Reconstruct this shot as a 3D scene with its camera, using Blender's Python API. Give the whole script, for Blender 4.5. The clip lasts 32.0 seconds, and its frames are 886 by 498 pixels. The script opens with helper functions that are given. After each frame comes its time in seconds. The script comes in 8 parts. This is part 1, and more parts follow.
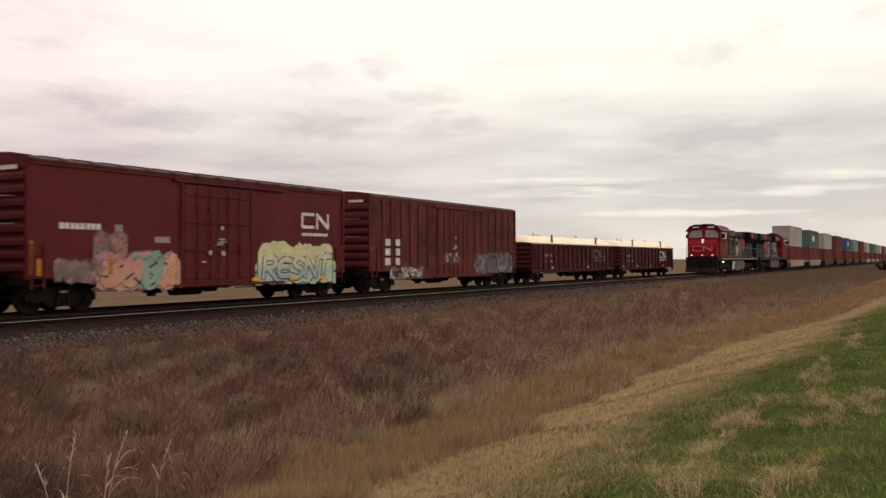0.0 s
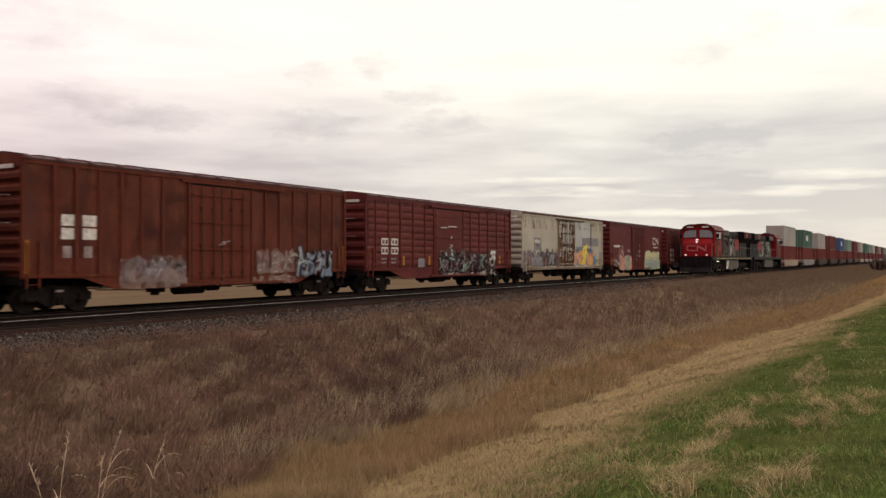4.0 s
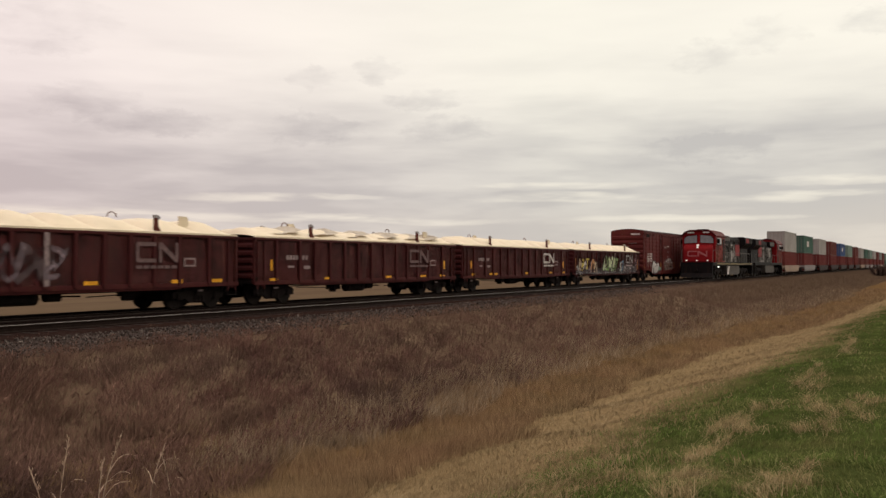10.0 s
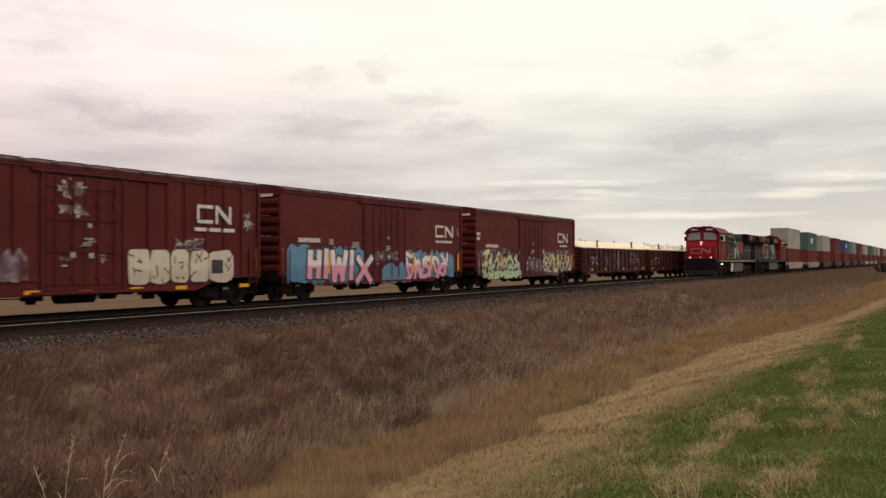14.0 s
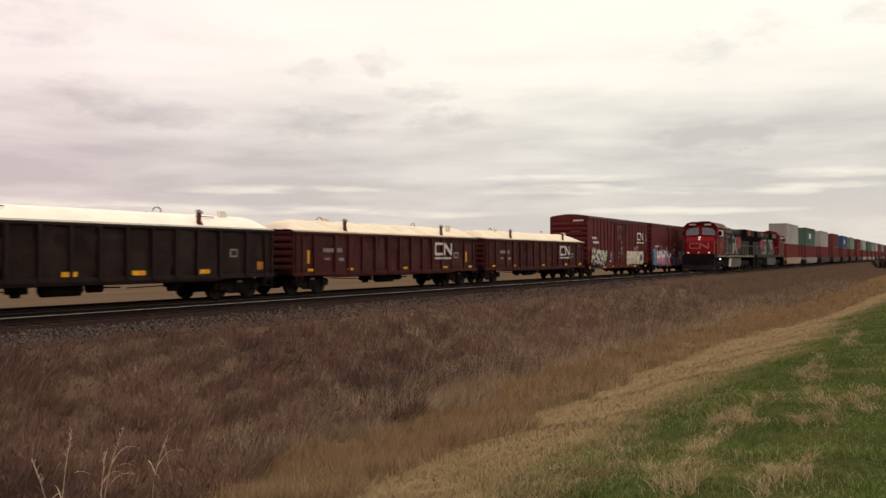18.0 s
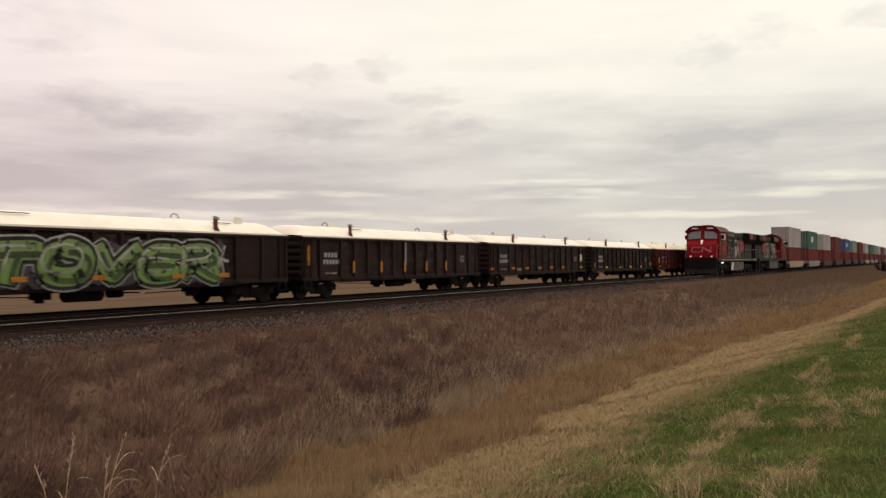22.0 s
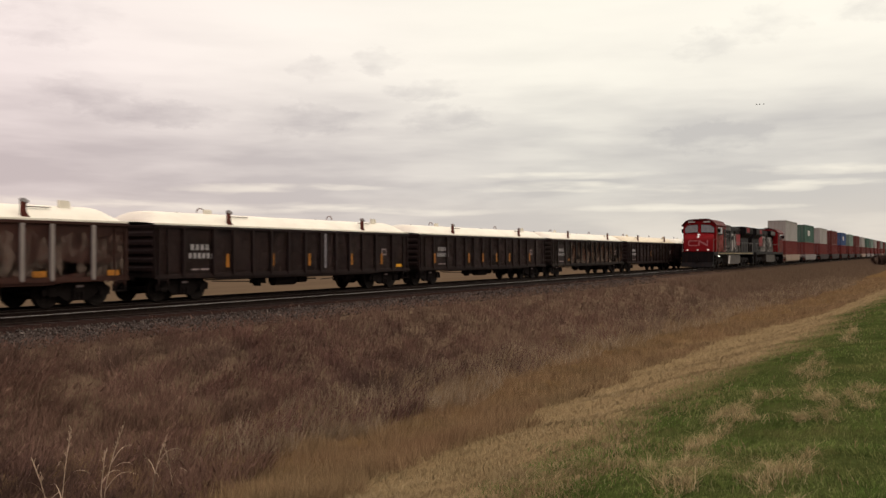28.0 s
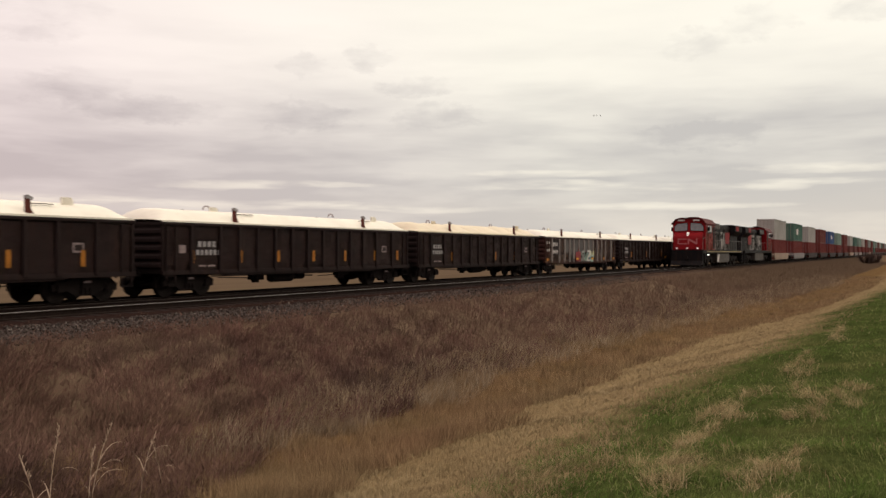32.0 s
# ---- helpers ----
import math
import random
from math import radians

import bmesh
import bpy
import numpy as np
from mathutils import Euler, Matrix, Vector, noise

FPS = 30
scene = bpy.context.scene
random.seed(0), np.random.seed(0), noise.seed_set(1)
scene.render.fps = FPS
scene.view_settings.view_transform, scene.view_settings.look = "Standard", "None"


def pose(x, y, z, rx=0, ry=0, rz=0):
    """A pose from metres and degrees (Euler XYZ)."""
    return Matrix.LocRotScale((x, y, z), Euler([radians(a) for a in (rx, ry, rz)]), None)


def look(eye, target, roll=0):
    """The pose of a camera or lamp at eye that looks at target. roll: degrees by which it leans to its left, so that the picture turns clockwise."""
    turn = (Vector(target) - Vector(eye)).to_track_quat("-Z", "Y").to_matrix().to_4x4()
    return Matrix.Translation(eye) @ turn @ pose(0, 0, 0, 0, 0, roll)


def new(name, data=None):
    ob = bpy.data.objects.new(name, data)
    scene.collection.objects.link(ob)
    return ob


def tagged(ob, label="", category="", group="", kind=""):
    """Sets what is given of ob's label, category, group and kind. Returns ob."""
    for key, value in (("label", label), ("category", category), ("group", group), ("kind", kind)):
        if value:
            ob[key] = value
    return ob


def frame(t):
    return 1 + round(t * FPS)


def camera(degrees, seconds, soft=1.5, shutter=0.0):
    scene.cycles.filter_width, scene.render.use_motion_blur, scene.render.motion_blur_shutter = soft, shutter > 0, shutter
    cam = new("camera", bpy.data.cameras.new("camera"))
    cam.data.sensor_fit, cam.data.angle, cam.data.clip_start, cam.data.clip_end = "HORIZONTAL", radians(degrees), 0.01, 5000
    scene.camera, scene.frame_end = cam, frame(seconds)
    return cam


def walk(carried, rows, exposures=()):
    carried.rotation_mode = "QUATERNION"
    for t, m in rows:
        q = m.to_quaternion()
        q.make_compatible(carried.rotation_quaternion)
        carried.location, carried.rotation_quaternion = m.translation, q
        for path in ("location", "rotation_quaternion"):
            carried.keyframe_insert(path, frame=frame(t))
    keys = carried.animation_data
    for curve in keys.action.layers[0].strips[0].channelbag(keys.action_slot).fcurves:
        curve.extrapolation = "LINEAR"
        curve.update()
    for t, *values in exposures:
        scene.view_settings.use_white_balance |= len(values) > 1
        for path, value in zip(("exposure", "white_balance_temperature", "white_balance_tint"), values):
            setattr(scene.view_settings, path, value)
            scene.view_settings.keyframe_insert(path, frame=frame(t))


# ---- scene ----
# World: x runs along the tracks, y across them away from the eye, z up from the rail tops.
EYE = (0.0, 0.0, 1.46)
PAN0, TILT0, ROLL0 = 29.29, 1.047, -0.2

# seconds, pan, tilt and roll of the hand-held camera, degrees from its mean aim
SWAY = [
    (0, 0.099, -0.380, 0.10),
    (0.5, -0.057, -0.326, 0.12),
    (1, -0.158, -0.269, 0.13),
    (1.5, -0.183, -0.240, 0.04),
    (2, -0.108, -0.248, 0.21),
    (2.5, -0.057, -0.212, 0.08),
    (3, -0.150, -0.294, 0.29),
    (3.5, -0.205, -0.363, 0.23),
    (5.5, -0.298, -0.446, 0.01),
    (6, -0.212, -0.478, 0.17),
    (6.5, -0.171, -0.489, 0.12),
    (7, -0.149, -0.430, 0.06),
    (7.5, -0.128, -0.305, 0.14),
    (8, -0.102, -0.168, 0.16),
    (8.5, -0.060, -0.033, 0.22),
    (9, -0.090, -0.026, 0.27),
    (9.5, -0.121, -0.077, 0.35),
    (10, -0.203, -0.083, 0.24),
    (10.5, -0.261, -0.056, 0.09),
    (11, -0.305, -0.012, -0.03),
    (11.5, -0.221, 0.040, 0.05),
    (12, -0.095, 0.055, 0.01),
    (12.5, -0.056, 0.075, -0.05),
    (13, 0.000, 0.000, 0.00),
    (13.5, -0.040, -0.107, 0.03),
    (14, 0.006, -0.210, 0.03),
    (14.5, -0.000, -0.282, -0.08),
    (16.5, 0.027, -0.462, 0.31),
    (17, -0.008, -0.550, 0.12),
    (17.5, -0.052, -0.623, 0.17),
    (18, -0.099, -0.585, 0.22),
    (18.5, -0.060, -0.558, 0.02),
    (19, -0.006, -0.503, 0.01),
    (19.5, 0.123, -0.387, 0.05),
    (20, 0.142, -0.339, 0.01),
    (20.5, 0.085, -0.283, 0.01),
    (21, 0.037, -0.237, -0.02),
    (21.5, 0.040, -0.288, 0.01),
    (22, 0.041, -0.282, 0.02),
    (22.5, 0.053, -0.279, -0.04),
    (23, 0.039, -0.282, -0.01),
    (23.5, 0.034, -0.304, 0.07),
    (24, 0.033, -0.321, 0.12),
    (24.5, -0.006, -0.330, 0.06),
    (25, 0.042, -0.382, 0.09),
    (25.5, 0.042, -0.404, -0.06),
    (27.5, -0.154, -0.659, 0.08),
    (28, -0.155, -0.714, 0.06),
    (28.5, -0.260, -0.696, -0.12),
    (29, -0.284, -0.735, 0.05),
    (29.5, -0.311, -0.711, 0.22),
    (30, -0.470, -0.729, 0.40),
    (30.5, -0.610, -0.732, 0.47),
    (31, -0.693, -0.770, 0.39),
    (31.5, -0.763, -0.806, 0.37),
    (32, -0.793, -0.879, 0.24),
]


def aim(pan, tilt, roll):
    a, e = radians(PAN0 + pan), radians(TILT0 + tilt)
    way = Vector((math.cos(a) * math.cos(e), math.sin(a) * math.cos(e), math.sin(e)))
    return look(EYE, Vector(EYE) + 50 * way, ROLL0 + roll)


cam = camera(53.37, 32.0, soft=1.5, shutter=0.24)
# the clip's camera closes a little when low cars bare the sky
STOPS = [(0, 0.06), (6, 0.14), (8, -0.02), (10.5, -0.13), (12, -0.08), (14.5, 0.03), (17, 0.03), (20, -0.07), (32, -0.07)]
walk(cam, [(t, aim(p, e, r)) for t, p, e, r in SWAY], STOPS)


# ---- light: a bright overcast evening sky, brightest towards the veiled sun ----
SUN_WAY = Vector((0.80, -0.42, 0.42)).normalized()
world = bpy.data.worlds.new("overcast_sky")
scene.world = world
world.use_nodes = True


# single darker puffs and low cream streaks: bearing, height, half width and half height in radians
PUFFS = [(0.965, 0.252, 0.110, 0.032), (0.935, 0.222, 0.055, 0.014), (0.893, 0.168, 0.058, 0.022), (0.815, 0.150, 0.085, 0.016), (0.583, 0.214, 0.030, 0.017), (0.650, 0.205, 0.036, 0.013),
         (0.525, 0.183, 0.050, 0.013), (0.654, 0.150, 0.070, 0.018), (0.500, 0.152, 0.055, 0.016), (0.215, 0.127, 0.075, 0.018), (0.155, 0.238, 0.038, 0.018), (0.215, 0.222, 0.045, 0.015), (0.060, 0.243, 0.040, 0.016)]
STREAKS = [(0.690, 0.0735, 0.14, 0.0042), (0.410, 0.0850, 0.15, 0.0060), (0.330, 0.0740, 0.16, 0.0045), (0.090, 0.0860, 0.08, 0.0060), (0.120, 0.0720, 0.12, 0.0050), (0.600, 0.0500, 0.18, 0.0060), (0.860, 0.0540, 0.22, 0.0075), (0.250, 0.0500, 0.14, 0.0060)]


def make_sky():
    nt = world.node_tree
    nt.nodes.clear()
    link = nt.links.new

    node = nt.nodes.new

    def math_(op, a, b=0.0, clamp=False):
        n = node("ShaderNodeMath")
        n.operation, n.use_clamp = op, clamp
        for i, v in enumerate((a, b)):
            if isinstance(v, (int, float)):
                n.inputs[i].default_value = v
            else:
                link(v, n.inputs[i])
        return n.outputs[0]

    def mix(fac, a, b):
        n = node("ShaderNodeMix")
        n.data_type = "RGBA"
        for i, v in ((0, fac), (6, a), (7, b)):
            if isinstance(v, (int, float)):
                n.inputs[i].default_value = v
            elif isinstance(v, tuple):
                n.inputs[i].default_value = (*v, 1)
            else:
                link(v, n.inputs[i])
        return n.outputs[2]

    def ramp(fac, stops):
        n = node("ShaderNodeValToRGB")
        e = n.color_ramp.elements
        while len(e) < len(stops):
            e.new(0.5)
        for k, (p, c) in zip(e, stops):
            k.position, k.color = p, (c, c, c, 1)
        link(fac, n.inputs[0])
        return n.outputs[0]

    co = node("ShaderNodeTexCoord")
    sep = node("ShaderNodeSeparateXYZ")
    link(co.outputs["Generated"], sep.inputs[0])
    up = math_("MAXIMUM", sep.outputs[2], 0.0)
    az = math_("ARCTAN2", sep.outputs[1], sep.outputs[0])

    def banks(wide, tall, detail, rough, shift, warp=0.3):
        """Cloud banks drawn out along the horizon: noise over bearing and height."""
        at = node("ShaderNodeCombineXYZ")
        link(math_("MULTIPLY", az, wide), at.inputs[0])
        link(math_("MULTIPLY", up, tall), at.inputs[1])
        at.inputs[2].default_value = shift
        n = node("ShaderNodeTexNoise")
        n.inputs["Scale"].default_value, n.inputs["Detail"].default_value = 1.0, detail
        n.inputs["Roughness"].default_value, n.inputs["Distortion"].default_value = rough, warp
        link(at.outputs[0], n.inputs["Vector"])
        return n.outputs[0]

    big = ramp(banks(5.0, 30, 4, 0.5, 2.3, 0.15), [(0.40, 0.0), (0.68, 1.0)])
    fine = ramp(banks(11, 62, 3, 0.5, 7.1, 0.15), [(0.40, 0.0), (0.72, 1.0)])
    haze = ramp(banks(3.2, 9, 4, 0.5, 9.7), [(0.35, 0.0), (0.70, 1.0)])

    def patches(rows, up_frayed):
        """Soft lens-shaped fields, their edges frayed by noise."""
        out = None
        for a_, e_, w_, h_ in rows:
            du = math_("DIVIDE", math_("SUBTRACT", az_frayed, a_), w_)
            dv = math_("DIVIDE", math_("SUBTRACT", up_frayed, e_), h_)
            d2 = math_("ADD", math_("MULTIPLY", du, du), math_("MULTIPLY", dv, dv))
            one = math_("SUBTRACT", 1.0, d2, True)
            out = one if out is None else math_("MAXIMUM", out, one)
        return out

    az_frayed = math_("ADD", az, math_("MULTIPLY", math_("SUBTRACT", banks(26, 70, 5, 0.62, 1.1, 0.2), 0.5), 0.10))
    up_frayed = math_("ADD", up, math_("MULTIPLY", math_("SUBTRACT", banks(30, 60, 5, 0.65, 5.3, 0.2), 0.5), 0.040))
    puff = patches(PUFFS, up_frayed)
    wisp = ramp(banks(20, 60, 4, 0.55, 4.4, 0.2), [(0.26, 0.15), (0.60, 1.0)])
    puff = math_("MULTIPLY", math_("MULTIPLY", puff, wisp), 0.32)
    # lavender-grey cloud bases thicken towards the horizon
    low = ramp(up, [(0.0, 0.85), (0.08, 1.0), (0.15, 0.85), (0.20, 0.45), (0.26, 0.2)])
    veil = math_("MULTIPLY", math_("ADD", math_("MULTIPLY", big, 0.42), math_("ADD", math_("MULTIPLY", fine, 0.20), math_("MULTIPLY", haze, 0.30))), low, True)
    base = ramp(up, [(0.0, 0.56), (0.05, 0.76), (0.12, 0.54), (0.19, 0.06), (0.24, 0.0)])
    veil = math_("ADD", math_("ADD", math_("MULTIPLY", veil, 0.85), base), puff, True)
    # nearness to the veiled sun, from 0 behind to 1 at it
    dot = node("ShaderNodeVectorMath")
    dot.operation = "DOT_PRODUCT"
    link(co.outputs["Generated"], dot.inputs[0])
    dot.inputs[1].default_value = SUN_WAY
    near = math_("ADD", math_("MULTIPLY", dot.outputs["Value"], 0.5), 0.5)
    glow = ramp(near, [(0.50, 0.0), (0.82, 1.0)])
    lit = mix(glow, (1.065, 0.889, 0.880), (1.06, 1.00, 0.868))
    grey = mix(glow, (0.600, 0.482, 0.486), (0.585, 0.553, 0.520))
    cloud = mix(veil, lit, grey)
    # a thin warm strip of clear light just over the horizon
    strip = ramp(up, [(0.0, 1.0), (0.03, 0.8), (0.075, 0.0)])
    cloud = mix(math_("MULTIPLY", math_("MULTIPLY", strip, math_("SUBTRACT", 1.0, big)), 0.3), cloud, (0.90, 0.79, 0.67))
    # broken cream streaks between the low cloud banks
    cloud = mix(math_("MULTIPLY", math_("MULTIPLY", ramp(patches(STREAKS, math_("ADD", up, math_("MULTIPLY", math_("SUBTRACT", banks(7, 40, 3, 0.5, 3.1, 0.1), 0.5), 0.022))), [(0.0, 0.0), (1.0, 1.0)]), ramp(banks(13, 90, 3, 0.5, 8.8, 0.1), [(0.36, 0.1), (0.58, 1.0)])), 0.66), cloud, mix(glow, (1.0, 0.845, 0.74), (1.0, 0.93, 0.79)))
    # an overcast dome: brighter overhead, darker behind
    dome = ramp(near, [(0.10, 0.55), (0.55, 1.0)])
    over = math_("ADD", math_("MULTIPLY", ramp(up, [(0.28, 0.0), (0.85, 1.0)]), 1.02), 1.0)
    gain = node("ShaderNodeVectorMath")
    gain.operation = "SCALE"
    link(cloud, gain.inputs[0])
    link(math_("MULTIPLY", dome, over), gain.inputs["Scale"])
    sky = node("ShaderNodeTexSky")
    sky.sky_type, sky.sun_disc = "NISHITA", False
    sky.sun_elevation, sky.sun_rotation = math.asin(SUN_WAY.z), math.atan2(SUN_WAY.x, SUN_WAY.y)
    dim = node("ShaderNodeVectorMath")
    dim.operation = "SCALE"
    link(sky.outputs[0], dim.inputs[0])
    dim.inputs["Scale"].default_value = 0.08
    bg, out = node("ShaderNodeBackground"), node("ShaderNodeOutputWorld")
    link(mix(0.94, dim.outputs[0], gain.outputs[0]), bg.inputs[0])
    bg.inputs[1].default_value = 1.07
    link(bg.outputs[0], out.inputs[0])


make_sky()
sun_data = bpy.data.lights.new("veiled_sun", "SUN")
sun_data.energy, sun_data.angle, sun_data.color = 0.5, radians(25), (1.0, 0.92, 0.80)
sun = new("veiled_sun", sun_data)
sun.matrix_basis = look(SUN_WAY * 100, (0, 0, 0))


# ---- materials ----
class Nodes:
    """A short way to wire a principled material."""

    def __init__(self, name):
        self.m = bpy.data.materials.new(name)
        self.m.use_nodes = True
        self.nt = self.m.node_tree
        self.b = self.nt.nodes["Principled BSDF"]
        self.co = self.nt.nodes.new("ShaderNodeTexCoord")

    def put(self, v, socket):
        if isinstance(v, (int, float)):
            socket.default_value = v
        elif isinstance(v, tuple):
            socket.default_value = (*v, 1) if len(socket.default_value) == 4 else v
        else:
            self.nt.links.new(v, socket)

    def noise(self, scale, detail=4, rough=0.6, stretch=(1, 1, 1), space="Object", warp=0.0):
        mp = self.nt.nodes.new("ShaderNodeMapping")
        mp.inputs["Scale"].default_value = stretch
        if space == "World":
            g = self.nt.nodes.new("ShaderNodeNewGeometry")
            self.put(g.outputs["Position"], mp.inputs[0])
        else:
            self.put(self.co.outputs["Object"], mp.inputs[0])
        n = self.nt.nodes.new("ShaderNodeTexNoise")
        n.inputs["Scale"].default_value, n.inputs["Detail"].default_value, n.inputs["Roughness"].default_value = scale, detail, rough
        n.inputs["Distortion"].default_value = warp
        self.put(mp.outputs[0], n.inputs["Vector"])
        return n.outputs[0]

    def step(self, v, lo, hi, a=0.0, b=1.0):
        n = self.nt.nodes.new("ShaderNodeMapRange")
        self.put(v, n.inputs[0])
        for i, x in enumerate((lo, hi, a, b)):
            n.inputs[i + 1].default_value = x
        return n.outputs[0]

    def curve(self, v, xs, ys):
        """A value that runs straight from point to point."""
        n = self.nt.nodes.new("ShaderNodeValToRGB")
        e, top = n.color_ramp.elements, max(ys)
        while len(e) < len(xs):
            e.new(0.5)
        for k, x, y in zip(e, xs, ys):
            k.position, k.color = (x - xs[0]) / (xs[-1] - xs[0]), (y / top, y / top, y / top, 1)
        self.put(self.step(v, xs[0], xs[-1]), n.inputs[0])
        return self.calc("MULTIPLY", n.outputs[0], top)

    def calc(self, op, a, b=0.0):
        n = self.nt.nodes.new("ShaderNodeMath")
        n.operation = op
        self.put(a, n.inputs[0])
        self.put(b, n.inputs[1])
        return n.outputs[0]

    def mix(self, fac, a, b, blend="MIX"):
        n = self.nt.nodes.new("ShaderNodeMix")
        n.data_type, n.blend_type = "RGBA", blend
        self.put(fac, n.inputs[0])
        self.put(a, n.inputs[6])
        self.put(b, n.inputs[7])
        return n.outputs[2]

    def axis(self, i, space="Object"):
        s = self.nt.nodes.new("ShaderNodeSeparateXYZ")
        if space == "World":
            g = self.nt.nodes.new("ShaderNodeNewGeometry")
            self.put(g.outputs["Position"], s.inputs[0])
        else:
            self.put(self.co.outputs["Object"], s.inputs[0])
        return s.outputs[i]

    def chance(self, island=False):
        if island:
            return self.nt.nodes.new("ShaderNodeNewGeometry").outputs["Random Per Island"]
        return self.nt.nodes.new("ShaderNodeObjectInfo").outputs["Random"]

    def done(self, color, rough=0.7, metal=0.0, bump=None, strength=0.3, dist=0.01, spec=None):
        self.put(color, self.b.inputs["Base Color"])
        self.put(rough, self.b.inputs["Roughness"])
        self.put(metal, self.b.inputs["Metallic"])
        if spec is not None:
            self.put(spec, self.b.inputs["Specular IOR Level"])
        if bump is not None:
            n = self.nt.nodes.new("ShaderNodeBump")
            n.inputs["Strength"].default_value, n.inputs["Distance"].default_value = strength, dist
            self.put(bump, n.inputs["Height"])
            self.put(n.outputs[0], self.b.inputs["Normal"])
        return self.m


def tone(c, k):
    return tuple(min(1.0, x * k) for x in c)


def paint(name, base, rust=0.25, grime=0.35, rough=0.55, vary=0.12, rusty=(0.11, 0.045, 0.02), fade=(1.0, 1.0, 1.0)):
    """Weathered car paint: faded patches, streaks of rust that run down, grime and specks."""
    n = Nodes(name)
    c = n.mix(n.step(n.noise(0.5, 3), 0.35, 0.7), tone(base, 0.85), tuple(min(1, a * 1.12 * f) for a, f in zip(base, fade)))
    c = n.mix(n.calc("MULTIPLY", n.chance(), vary), c, tone(base, 0.55))
    streak = n.calc("MULTIPLY", n.step(n.noise(1.0, 5, 0.65, (5, 5, 0.35)), 0.52, 0.72), n.step(n.noise(0.8, 3), 0.4, 0.65))
    c = n.mix(n.calc("MULTIPLY", streak, rust), c, rusty)
    c = n.mix(n.calc("MULTIPLY", n.step(n.noise(9, 5, 0.7), 0.5, 0.75), grime), c, tone(base, 0.45))
    c = n.mix(n.calc("MULTIPLY", n.step(n.noise(45, 3), 0.62, 0.72), rust), c, rusty)
    return n.done(c, n.step(n.noise(4, 4), 0.3, 0.7, rough - 0.1, rough + 0.2), 0.0, n.noise(14, 4), 0.15, 0.01, spec=0.05)


def metal(name, base, rough=0.6, m=0.0, scale=8):
    n = Nodes(name)
    c = n.mix(n.step(n.noise(scale, 5), 0.35, 0.7), tone(base, 0.7), tone(base, 1.35))
    return n.done(c, rough, m, n.noise(30, 4), 0.25, 0.008, spec=0.05)


def spray(name, top, low, split, soft=0.15):
    """Sprayed paint that changes colour at a height, with drips and worn specks."""
    n = Nodes(name)
    z = n.calc("ADD", n.axis(2), n.calc("MULTIPLY", n.noise(5, 3), 0.2))
    c = n.mix(n.step(z, split - soft + 0.1, split + soft + 0.1), low, top)
    c = n.mix(n.step(n.noise(3, 4), 0.4, 0.75, 0, 0.45), c, tone(low, 0.55))
    c = n.mix(n.step(n.noise(28, 4), 0.58, 0.7, 0, 0.4), c, (0.07, 0.035, 0.03))
    return n.done(c, 0.6, 0.0, n.noise(20, 3), 0.1, 0.005, spec=0.12)


def mist(name, rgb, low=0.42, high=0.66, scale=3.0, stretch=(1, 1, 1), most=0.9):
    """A thin uneven coat that lets the paint below show between its patches."""
    n = Nodes(name)
    c = n.mix(n.step(n.noise(6, 5, 0.7), 0.35, 0.7), tone(rgb, 0.65), tone(rgb, 1.2))
    cover = n.step(n.noise(scale, 6, 0.68, stretch, warp=0.6), low, high, 0.0, most)
    n.put(cover, n.b.inputs["Alpha"])
    return n.done(c, 0.75, spec=0.05)


def glass(name, tint, rough):
    n = Nodes(name)
    n.done(n.mix(n.step(n.noise(3, 3), 0.3, 0.7), tone(tint, 0.7), tint), rough)
    return n.m


def glow(name, rgb, power):
    n = Nodes(name)
    n.b.inputs["Emission Color"].default_value = (*rgb, 1)
    n.b.inputs["Emission Strength"].default_value = power
    return n.done(rgb, 0.3)


